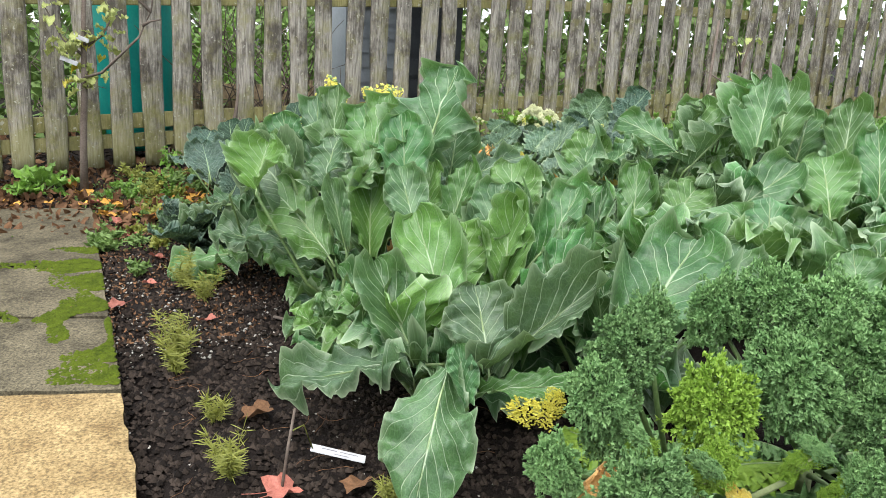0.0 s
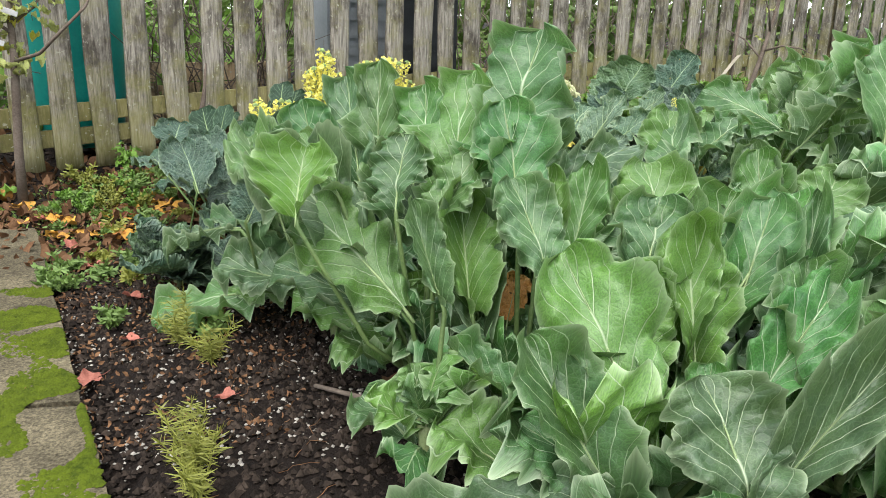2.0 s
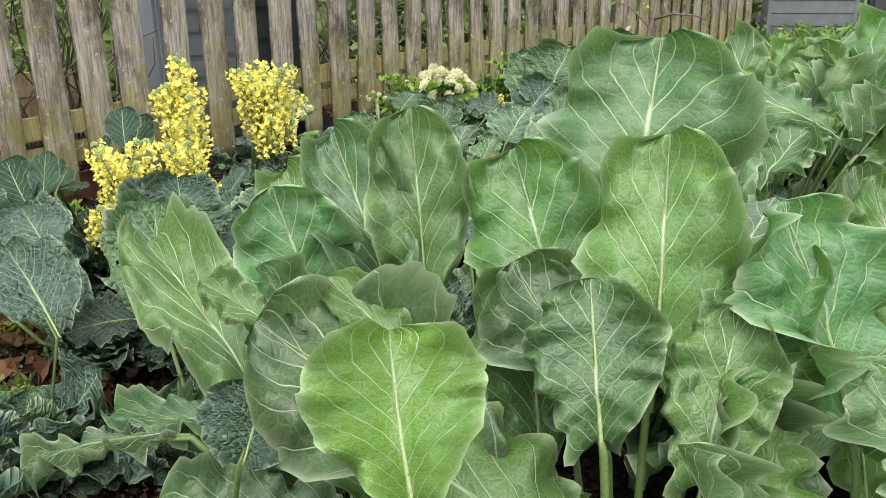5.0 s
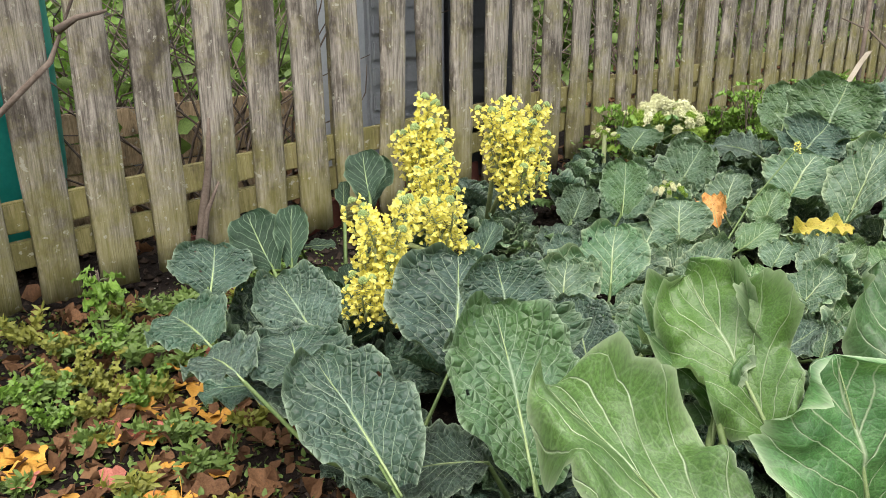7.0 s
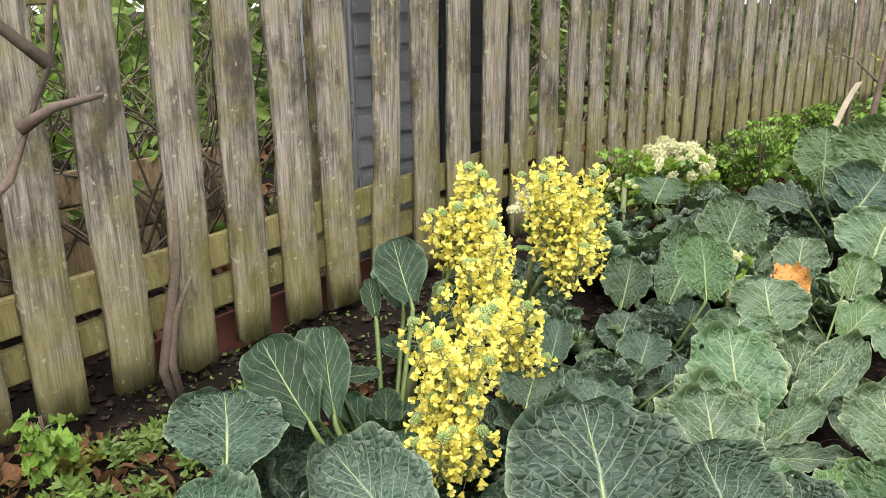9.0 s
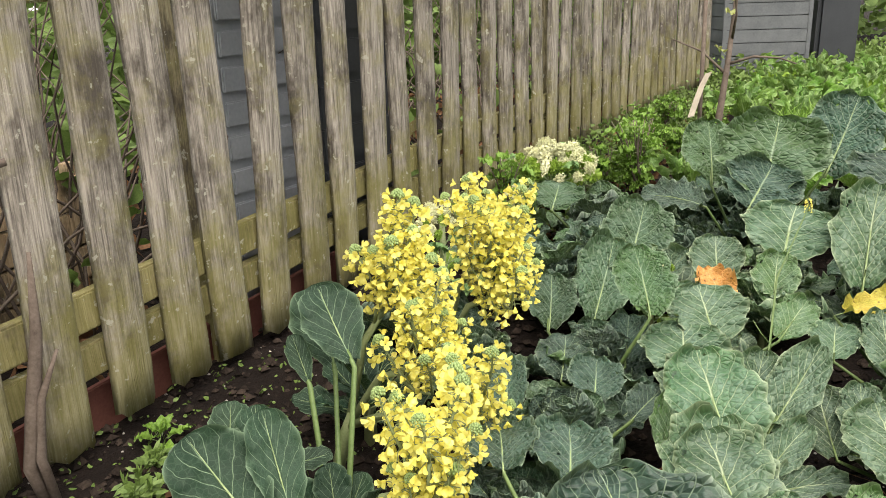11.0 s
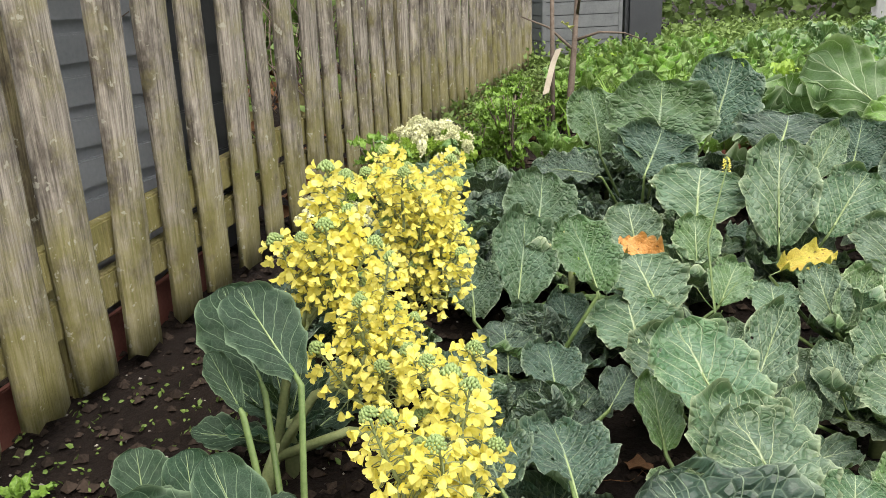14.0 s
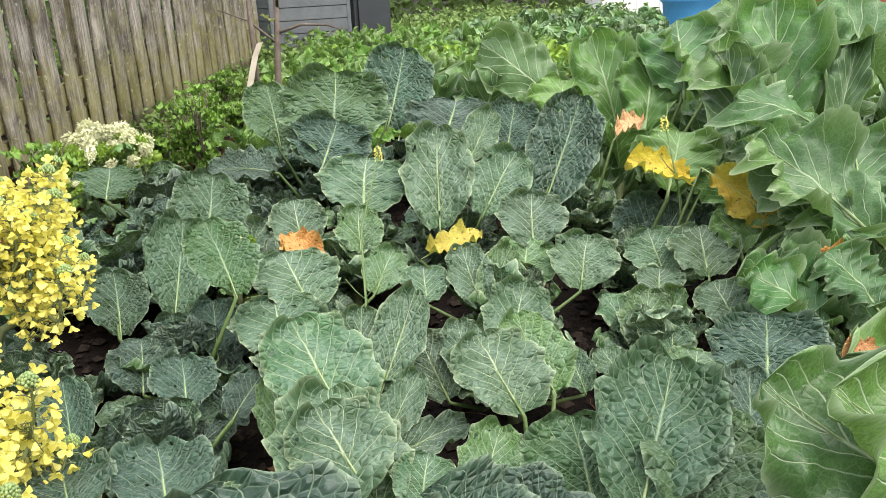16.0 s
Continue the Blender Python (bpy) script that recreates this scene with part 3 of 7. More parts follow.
# ---- slab path ----
path = tagged(new("path"), "path of weathered concrete slabs with mossy joints", "path", kind="structure")


def edge_x(y):
    return -0.78 - 0.477 * (y - 1.95)


def slab_mesh(y0, y1, w, seed, mat):
    """A slab between two joints; its edge follows the bed's line."""
    rng = random.Random(seed)
    nx, ny = 16, 14
    v, f = [], []
    for lay in (0, 1):
        for j in range(ny + 1):
            for i in range(nx + 1):
                y = y0 + (y1 - y0) * j / ny
                x = edge_x(y) - w * i / nx
                yy = y + 0.07 * (x - edge_x(y))
                rim = min(i, nx - i, j, ny - j)
                z = ground_z(x, yy) + (0.028 if lay else -0.04) - (0.006 if lay and rim == 0 else 0)
                z += lay * 0.004 * noise.noise(Vector((x * 6, yy * 6, seed)))
                ch = 0.012 * noise.noise(Vector((x * 9, yy * 9, seed + 4))) if rim == 0 else 0
                v.append((x + ch, yy + ch, z))
    n = nx + 1
    o = n * (ny + 1)
    for j in range(ny):
        for i in range(nx):
            a = j * n + i
            f.append((o + a, o + a + n, o + a + n + 1, o + a + 1))
    ring = [i for i in range(nx + 1)] + [j * n + nx for j in range(1, ny + 1)] + [ny * n + i for i in range(nx - 1, -1, -1)] + [j * n for j in range(ny - 1, 0, -1)]
    for a, b in zip(ring, ring[1:] + ring[:1]):
        f.append((a, o + a, o + b, b))
    return raw("slab", v, f, mat, False)


for y0, y1, mat, sd, lab in ((0.4, 1.25, M_SLAB, 1, ""), (1.27, 1.98, M_SLAB_NEW, 2, "clean buff slab"), (2.0, 2.735, M_SLAB_NEW, 3, "clean buff slab"), (2.765, 3.435, M_SLAB, 4, ""), (3.465, 4.13, M_SLAB, 5, ""), (4.16, 5.33, M_SLAB, 6, "")):
    part("slab", slab_mesh(y0, y1, 0.92, sd, mat), None, path, lab)
    part("slab", slab_mesh(y0, y1, 0.92, sd + 20, mat), None, path, lab, pose(-0.95, -0.07, -0.036))


def moss():
    """Low cushions of moss along the joints and the bed's edge."""
    rng = random.Random(4)
    v, f = [], []
    for _ in range(15000):
        y = rng.uniform(2.74, 4.45)
        if rng.random() < 0.6:
            y = rng.choice((3.45, 3.45, 4.14, 3.3)) + rng.gauss(0, 0.09)
        d = abs(rng.gauss(0, 0.12)) if rng.random() < 0.75 else rng.uniform(0, 0.9)
        near = min(abs(y - 3.45), abs(y - 4.14))
        if d > 0.26 and near > 0.06 + 0.05 * noise.noise(Vector((d * 5, y, 1))) or y < 2.8:
            continue
        if noise.noise(Vector((d * 5, y * 5, 2))) < -0.05:
            continue
        x = edge_x(y) - d - 0.005
        yy = y - 0.07 * d
        s = rng.uniform(0.006, 0.016)
        z = ground_z(x, yy) + 0.026
        k = len(v)
        for a in range(5):
            an = a * 1.2566 + rng.random()
            v.append((x + s * math.cos(an), yy + s * math.sin(an), z))
        v.append((x, yy, z + s * rng.uniform(0.5, 0.9)))
        f += [(k + a, k + (a + 1) % 5, k + 5) for a in range(5)]
    return raw("moss", v, f, M_MOSS, True)


tagged(part("moss", moss()), "yellow-green cushion moss on the slab edges", "moss", kind="stuff")

# ---- paling fence ----
FDIR = Vector((1.0, 0.532, 0)).normalized()
FNOR = Vector((FDIR.y, -FDIR.x, 0))
FANG = math.degrees(math.atan2(FDIR.y, FDIR.x))


def on_fence(s, off=0.0):
    """A place along the fence's line; off: towards the bed."""
    return Vector((0, 7.83, 0)) + s * FDIR + off * FNOR


fence = tagged(new("fence"), "tall paling fence of weathered half-round timber with algae", "fence", kind="structure")


def pale_mesh(seed, h=1.95, w=0.16):
    """A half-round pale: rounded face to the bed, sawn back, worn foot and pointed top."""
    rng = random.Random(seed)
    v, f = [], []
    rows, seg = 14, 8
    for i in range(rows + 1):
        z = h * i / rows
        bow = 0.006 * math.sin(z * 2.1 + seed) + 0.003 * math.sin(z * 7 + seed * 2)
        ww = w * (1 + 0.05 * math.sin(z * 3.3 + seed * 1.7))
        for j in range(seg + 1):
            a = math.pi * j / seg
            x = -0.5 * ww * math.cos(a)
            y = -0.036 * math.sin(a) ** 0.6 - 0.004
            zz = z
            if i == 0:
                zz += 0.012 * math.sin(j * 2.0 + seed) + 0.01 * rng.random()
            if i == rows:
                zz -= 0.05 * abs(x) / w * 2
            v.append((x + bow, y + 0.002 * rng.uniform(-1, 1), zz))
    n = seg + 1
    for i in range(rows):
        for j in range(seg):
            f.append((i * n + j, i * n + j + 1, (i + 1) * n + j + 1, (i + 1) * n + j))
        f.append((i * n + seg, i * n, (i + 1) * n, (i + 1) * n + seg))
    f.append(tuple(reversed(range(n))))
    f.append(tuple(rows * n + j for j in range(n)))
    return raw("pale", v, f, M_PALE, True)


PALES = [pale_mesh(s) for s in range(7)]
prng = random.Random(11)
for k in range(56):
    p = on_fence(-6.31 + 0.2405 * k + prng.uniform(-0.012, 0.012))
    sk = -6.31 + 0.2405 * k
    base = ground_z(p.x, p.y) + 0.02 + 0.05 * min(1.0, max(0.0, -sk - 0.8) / 2) + prng.uniform(-0.015, 0.015)
    m = pose(p.x, p.y, base, prng.uniform(-0.8, 0.8), prng.uniform(-1.1, 1.1), FANG + prng.uniform(-2, 2))
    part("pale", PALES[prng.randrange(7)], None, fence, "", m @ Matrix.Diagonal((prng.uniform(0.94, 1.06), 1, 1, 1)))
for k in range(4):
    a, b = on_fence(-6.4 + 3.25 * k, -0.03), on_fence(-6.4 + 3.25 * (k + 1), -0.03)
    for z0, z1 in ((0.22, 0.33), (0.37, 0.49), (1.32, 1.42)):
        ga, gb = ground_z(a.x, a.y), ground_z(b.x, b.y)
        bm = boxed(0, -0.024, 0, 3.245, 0.024, z1 - z0, bevel=0.006)
        part("rail", bm, M_RAIL, fence, "", pose(a.x, a.y, ga + z0, 0, -math.degrees(math.atan2(gb - ga, 3.25)), FANG))
    bm = boxed(-0.045, 0.0, 0, 0.045, 0.09, 1.9, bevel=0.006)
    q = on_fence(-6.4 + 3.25 * k + 1.9, -0.06)
    part("post", bm, M_RAIL, fence, "square timber post", pose(q.x, q.y, ground_z(q.x, q.y) - 0.1, 0, 0, FANG))

a = on_fence(-2.2, -0.1)
part("gravel_board", boxed(0, -0.012, 0, 1.9, 0.012, 0.2, bevel=0.004), M_GRAVELB, fence, "dull red gravel board", pose(a.x, a.y, ground_z(a.x, a.y) - 0.06, 0, -3.2, FANG))

# ---- behind the fence ----
butt = thing("water_butt", *on_fence(-3.1, -0.75)[:2], 0.0, "teal green plastic water butt behind the fence", "water butt")


def butt_mesh():
    bm = bmesh.new()
    prof = [(0.26, 0), (0.29, 0.05), (0.31, 0.3), (0.315, 0.33), (0.32, 0.36), (0.33, 0.85), (0.335, 0.88), (0.335, 0.92), (0.325, 1.3), (0.33, 1.33), (0.3, 1.36), (0.05, 1.39)]
    n = 40
    rings = [[bm.verts.new((r * math.cos(6.2832 * j / n), r * math.sin(6.2832 * j / n), z)) for j in range(n)] for r, z in prof]
    for a, b in zip(rings, rings[1:]):
        for j in range(n):
            bm.faces.new((a[j], a[(j + 1) % n], b[(j + 1) % n], b[j])).smooth = True
    bm.faces.new(list(reversed(rings[0])))
    bm.faces.new(rings[-1])
    return bm


butt.matrix_basis = pose(*on_fence(-2.75, -0.72)[:2], 0.28)
part("barrel", butt_mesh(), M_TEAL, butt)
part("lid", boxed(-0.36, -0.36, 1.38, 0.36, 0.36, 1.43, bevel=0.02), M_TEAL, butt)


def bin_thing(name, s, off, w, d, h, mat, label, category, slats=0):
    p = on_fence(s, -off)
    t = thing(name, p.x, p.y, ground_z(p.x, p.y), label, category, rz=FANG)
    part("body", boxed(-w / 2, 0, 0, w / 2, d, h, bevel=0.02), mat, t)
    part("lid", boxed(-w / 2 - 0.02, -0.02, h, w / 2 + 0.02, d + 0.02, h + 0.05, bevel=0.02), mat, t)
    for k in range(slats):
        z = 0.1 + (h - 0.15) * k / slats
        part("rib", boxed(-w / 2 + 0.03, -0.018, z, w / 2 - 0.03, 0.0, z + (h - 0.15) / slats - 0.035, bevel=0.006), mat, t)
    return t


bin_thing("storage_box", -0.72, 0.22, 0.55, 0.5, 1.75, M_GREYBOX, "pale grey plastic storage box behind the fence", "storage box", 12)
bin_thing("compost_bin", -0.12, 0.2, 0.62, 0.6, 1.7, M_DARKBOX, "dark plastic compost bin behind the fence", "compost bin", 8)
q = on_fence(-1.55, -1.0)
crate = thing("crate", q.x, q.y, ground_z(q.x, q.y), "grey plastic crate on the soil behind the fence", "crate", rz=FANG + 8)
for nm, dims in (("bottom", (-0.3, 0, 0, 0.3, 0.4, 0.02)), ("side", (-0.3, 0, 0.02, -0.28, 0.4, 0.34)), ("side", (0.28, 0, 0.02, 0.3, 0.4, 0.34)), ("end", (-0.28, 0, 0.02, 0.28, 0.02, 0.34)), ("end", (-0.28, 0.38, 0.02, 0.28, 0.4, 0.34))):
    part(nm, boxed(*dims, bevel=0.005), M_GREYBOX, crate)
for k, sx in enumerate((-2.35, -1.95, 0.9, 2.4, 3.6)):
    q = on_fence(sx, -1.3 - 0.2 * (k % 2))
    bd = thing("raised_bed_board", q.x, q.y, ground_z(q.x, q.y), "weathered board edging a bed behind the fence", "board", rz=FANG + 3)
    part("board", boxed(-0.6, 0, 0, 0.6, 0.03, 0.24, bevel=0.005), M_RAIL, bd)


M_TAN = timber_mat("pale_sawn_board", (0.3, 0.22, 0.13), (0.52, 0.4, 0.26), 0.1)
q = on_fence(-1.75, -0.95)
rb = thing("raised_bed", q.x, q.y, ground_z(q.x, q.y) - 0.02, "raised bed of pale tan boards behind the fence", "raised bed", rz=FANG + 4)
for k in range(4):
    part("board", boxed(-0.75, 0, 0.155 * k, 0.75, 0.035, 0.155 * k + 0.145, bevel=0.005), M_TAN, rb)
for x in (-0.72, 0.0, 0.66):
    part("post", boxed(x, 0.036, 0, x + 0.06, 0.096, 0.66, bevel=0.005), M_TAN, rb)


def tangle(name, n, s0, s1, o0, o1, seed, label, h=1.7, r=0.007):
    """A thicket of bare stems behind the fence."""
    rng = random.Random(seed)
    v, f = [], []
    for _ in range(n):
        p = on_fence(rng.uniform(s0, s1), -rng.uniform(o0, o1))
        p.z = ground_z(p.x, p.y) - 0.03
        d = Vector((rng.gauss(0, 0.35), rng.gauss(0, 0.35), 1))
        pts = [p.copy()]
        for k in range(6):
            d += Vector((rng.gauss(0, 0.28), rng.gauss(0, 0.28), rng.gauss(-0.05, 0.15)))
            p = p + d.normalized() * h * rng.uniform(0.12, 0.22)
            if (p - Vector((0, 7.83, 0))).dot(FNOR) > -0.1:
                p -= FNOR * 0.25
            pts.append(p.copy())
        tube_into(v, f, pts, [r * (1.2 - 0.15 * k) for k in range(7)], 4)
    return tagged(part(name, raw(name, v, f, M_BARK)), label, "bare stems", kind="stuff")


def leaf_cloud(name, n, where, size, mat, seed, label, category, cup=0.3):
    """Loose leaves, each a folded blade of four faces, joined: too many to count."""
    rng = random.Random(seed)
    v, f = [], []
    for _ in range(n):
        p = where(rng)
        d = Vector((rng.gauss(0, 1), rng.gauss(0, 1), rng.gauss(0.3, 0.7))).normalized()
        a = d.orthogonal().normalized()
        a = Matrix.Rotation(rng.uniform(0, 6.28), 3, d) @ a
        nn = d.cross(a)
        s = size * rng.uniform(0.6, 1.4)
        k = len(v)
        v += [p, p + s * (0.35 * d + 0.3 * a + cup * 0.2 * nn), p + s * (0.4 * d), p + s * (0.35 * d - 0.3 * a + cup * 0.2 * nn), p + s * (0.75 * d + 0.2 * a + 0.1 * nn), p + s * (0.75 * d - 0.2 * a + 0.1 * nn), p + s * d - 0.1 * s * nn]
        f += [(k, k + 1, k + 2), (k, k + 2, k + 3), (k + 1, k + 4, k + 6, k + 2), (k + 2, k + 6, k + 5, k + 3)]
    return tagged(part(name, raw(name, v, f, mat)), label, category, kind="stuff")


def behind(s0, s1, o0, o1, z0, z1):
    def pick(rng):
        p = on_fence(rng.uniform(s0, s1), -rng.uniform(o0, o1))
        p.z = ground_z(p.x, p.y) + rng.uniform(z0, z1) * rng.uniform(0.3, 1)
        return p
    return pick


tangle("thicket", 130, -2.3, -0.9, 0.5, 2.2, 21, "tangle of bare brown stems behind the fence")
tangle("thicket", 160, 0.3, 6.5, 0.4, 2.4, 22, "tangle of bare brown stems behind the fence")
tangle("thicket", 70, -6, -2.4, 1.2, 3.0, 23, "tangle of bare brown stems behind the fence")
leaf_cloud("ivy", 1500, behind(-3.2, -1.2, 0.9, 3.2, 0.1, 1.9), 0.085, M_GREEN, 31, "bright green climber leaves behind the fence", "climber")
leaf_cloud("undergrowth", 1700, behind(-6.0, 7.0, 0.6, 3.6, 0.0, 1.5), 0.12, M_WEED, 32, "mixed green undergrowth behind the fence", "undergrowth")
leaf_cloud("leaf_litter", 2500, behind(-6.0, 7.0, 0.1, 3.5, 0.0, 0.06), 0.1, M_DRY, 33, "brown leaf litter behind the fence", "leaf litter")


def hedge(name, n, x0, x1, y0, y1, h, mat, seed, label):
    def pick(rng):
        x, y = rng.uniform(x0, x1), rng.uniform(y0, y1)
        top = h * (0.75 + 0.5 * noise.noise(Vector((x * 0.5, y * 0.5, seed))))
        return Vector((x, y, ground_z(x, y) + rng.uniform(0, top)))
    return leaf_cloud(name, n, pick, 0.3, mat, seed, label, "hedge")


leaf_cloud("bramble_bank", 7000, behind(-9.0, 9.0, 2.8, 4.5, 0.0, 2.8), 0.16, M_WEED, 34, "dense bramble bank well behind the fence", "brambles")
hedge("hedge", 5000, -14, 10, 12.5, 14.5, 3.0, M_WEED, 41, "tall mixed hedge beyond the plots")
hedge("hedge", 5000, 15, 18, -6, 16, 2.8, M_WEED, 42, "tall mixed hedge beyond the plots")


# ---- flowers, kale and small plants ----
def raceme_mesh(seed, n=30, ln=0.14):
    """A spray of nodding four-petalled flowers below a dome of green buds."""
    rng = random.Random(seed)
    v, f, idx = [], [], []
    bend = rng.uniform(-0.02, 0.02)
    axis = lambda t: Vector((bend * math.sin(3 * t), 0.02 * t * t, ln * t))
    tube_into(v, f, [axis(k / 5) for k in range(6)], [0.004 - 0.0004 * k for k in range(6)], 5)
    idx += [0] * len(f)
    for k in range(n):
        t = 0.05 + 0.86 * (k + rng.random()) / n
        az = k * 2.4 + rng.uniform(-0.4, 0.4)
        out = Vector((math.cos(az), math.sin(az), 0.5 - 0.9 * (1 - t))).normalized()
        p0 = axis(t)
        c = p0 + out * (0.016 + 0.018 * (1 - t) + rng.uniform(0, 0.008))
        a = len(f)
        tube_into(v, f, [p0, (p0 + c) / 2 + Vector((0, 0, 0.004)), c], [0.0014, 0.0012, 0.0012], 3)
        idx += [0] * (len(f) - a)
        d = (out + Vector((0, 0, -1.9 + 2.0 * t + rng.uniform(-0.5, 0.5)))).normalized()
        e = Matrix.Rotation(rng.uniform(0, 6.28), 3, d) @ d.orthogonal().normalized()
        g = d.cross(e)
        op = rng.uniform(0.1, 0.55) + 0.35 * t
        for q in range(4):
            w = math.cos(q * math.pi / 2) * e + math.sin(q * math.pi / 2) * g
            x = math.cos(q * math.pi / 2 + 1.57) * e + math.sin(q * math.pi / 2 + 1.57) * g
            s = 0.0125 * rng.uniform(0.85, 1.2)
            b = len(v)
            for along, outw, half in ((0.25, 0.1, 0.12), (0.85, 0.22 + 0.25 * op, 0.4), (1.3 - 0.2 * op, 0.35 + 0.75 * op, 0.5), (1.55 - 0.5 * op, 0.4 + 1.1 * op, 0.3)):
                for sg in (1, -1):
                    v.append(c + s * (along * d + outw * w + sg * half * x))
            f += [(b, b + 1, b + 3, b + 2), (b + 2, b + 3, b + 5, b + 4), (b + 4, b + 5, b + 7, b + 6)]
            idx += [1, 1, 1]
    top = axis(1.0)
    for k in range(36):
        az, rr = k * 2.4, 0.0026 * math.sqrt(k)
        c = top + Vector((rr * math.cos(az), rr * math.sin(az), 0.008 - 60 * rr * rr))
        b, s = len(v), 0.0034 + 0.0008 * rng.random()
        v += [c + Vector(p) * s for p in ((1, 0, 0), (0, 1, 0), (-1, 0, 0), (0, -1, 0), (0, 0, 1.4), (0, 0, -1.3))]
        f += [(b, b + 1, b + 4), (b + 1, b + 2, b + 4), (b + 2, b + 3, b + 4), (b + 3, b, b + 4), (b + 1, b, b + 5), (b + 2, b + 1, b + 5), (b + 3, b + 2, b + 5), (b, b + 3, b + 5)]
        idx += [2] * 8
    return raw("flower_spray", v, f, [M_STALK, M_PETAL, M_BUD], True, idx)


SPRAYS = [raceme_mesh(s) for s in range(60, 65)]


def bolted(x, y, heads, seed, lean, label):
    """A bolted brassica: thick stem, branches and sprays of yellow flowers round the given heads."""
    rng = random.Random(seed)
    z = ground_z(x, y)
    t = thing("flowering_broccoli", x, y, z - 0.01, label, "broccoli plant", "flowering broccoli plants")
    o = Vector((x, y, z - 0.01))
    fork = Vector((lean[0] * 0.45, lean[1] * 0.45, 0.2))
    part("stem", tube("stem", [(0, 0, -0.03), fork * 0.5 + Vector((0, 0, 0.02)), fork], [0.02, 0.018, 0.014], M_STALK, 8), None, t, "thick pale green stem")
    for hx, hy, hz, rad, n in heads:
        c = Vector((hx, hy, hz)) - o
        knee = fork.lerp(c, 0.5) + Vector((-0.02, 0.02, -0.05))
        hub = c - Vector((0, 0, 0.16))
        part("stem", tube("stem", [fork * 0.8, knee, hub], [0.013, 0.011, 0.008], M_STALK, 7), None, t, "pale green flowering stem")
        for k in range(n):
            a, r = k * 2.4, 0.92 * rad * math.sqrt((k + 0.5) / n)
            p = c + Vector((r * math.cos(a), r * math.sin(a), rng.uniform(-0.11, 0.08) - 0.5 * r))
            out = Vector((math.cos(a) * r / rad * 0.5, math.sin(a) * r / rad * 0.5, 1)).normalized()
            sc = rng.uniform(0.85, 1.2)
            foot = p - out * 0.1 * sc
            start = knee.lerp(hub, rng.uniform(0.3, 1.0))
            mid = (start + foot) / 2 + Vector((0.02 * math.cos(a), 0.02 * math.sin(a), -0.01))
            part("branch", tube("branch", [start, mid, foot], [0.006, 0.005, 0.004], M_STALK, 5), None, t)
            q = Vector((0, 0, 1)).rotation_difference(out).to_matrix().to_4x4()
            part("flower_spray", SPRAYS[rng.randrange(5)], None, t, "yellow four-petalled flowers with green buds", Matrix.Translation(foot) @ q @ pose(0, 0, 0, 0, 0, rng.uniform(0, 360)) @ Matrix.Scale(sc, 4))
    return t


def frill_mesh(seed, mat, nu=16, nv=26):
    """A curly kale leaf: the margin is gathered into tight ruffles."""
    rng = random.Random(seed)
    ph = rng.uniform(0, 50)
    verts, faces, idx = [], [], []
    for i in range(nv + 1):
        v = i / nv
        hw = 0.24 * math.sin(math.pi * (0.06 + 0.9 * v)) ** 0.6
        for j in range(-nu, nu + 1):
            u = j / nu
            a = abs(u)
            s = 0.2 + 0.8 * v
            q = Vector((u * 7 + ph, v * 12, 0.3))
            ruff = a ** 1.3 * 0.085
            x = u * hw + ruff * noise.noise(q * 1.7 + Vector((9, 0, 0)))
            z = -0.28 * s * s + 0.1 * s - 0.12 * a * a + ruff * 1.6 * noise.noise(q * 1.5) + ruff * 0.8 * noise.noise(q * 3.3)
            y = s + ruff * noise.noise(q * 1.6 + Vector((0, 17, 0)))
            verts.append((x, y, z))
    n = 2 * nu + 1
    for i in range(nv):
        for j in range(n - 1):
            faces.append((i * n + j, i * n + j + 1, (i + 1) * n + j + 1, (i + 1) * n + j))
            idx.append(0)
    k = len(faces)
    pts = [(0, 0.92 * t / 8, -0.28 * (0.92 * t / 8) ** 2 + 0.1 * 0.92 * t / 8 + 0.004) for t in range(9)]
    tube_into(verts, faces, pts, [0.02 * (1.2 - 0.13 * t) for t in range(9)], 6)
    idx += [1] * (len(faces) - k)
    return raw("leaf", verts, faces, [mat, M_RIB], True, idx)


def curl_mesh(seed, mat, n=2600, big=1.0):
    """A dense head of kale: crimped frills crowded on a lobed leaf top."""
    rng = random.Random(seed)
    v, f = [], []
    for _ in range(n):
        d = Vector((rng.gauss(0, 1), rng.gauss(0, 1), rng.gauss(0.25, 0.8))).normalized()
        lump = 0.8 + 0.55 * noise.noise(d * 2.4 + Vector((seed, 0, 0))) + 0.3 * noise.noise(d * 6 + Vector((seed, 3, 0)))
        p = Vector((d.x * 0.5, d.y * 0.36, d.z * 0.5)) * lump * rng.uniform(0.9, 1.04)
        d = (d + 0.45 * Vector((rng.gauss(0, 1), rng.gauss(0, 1), rng.gauss(0, 1)))).normalized()
        a = Matrix.Rotation(rng.uniform(0, 6.28), 3, d) @ d.orthogonal().normalized()
        b = d.cross(a)
        m, r = 7, big * rng.uniform(0.02, 0.04)
        k = len(v)
        v.append(p - 0.035 * d)
        for i in range(m):
            an = 5.2 * i / (m - 1)
            e = math.cos(an) * a + math.sin(an) * b
            v.append(p + r * (1.0 if i % 2 else 0.62) * e + d * big * (0.02 + 0.014 * (1 if i % 2 else -1) + rng.uniform(-0.006, 0.006)))
        f += [(k, k + i + 1, k + i + 2) for i in range(m - 1)]
    return raw("curly_leaf", v, f, mat, True)


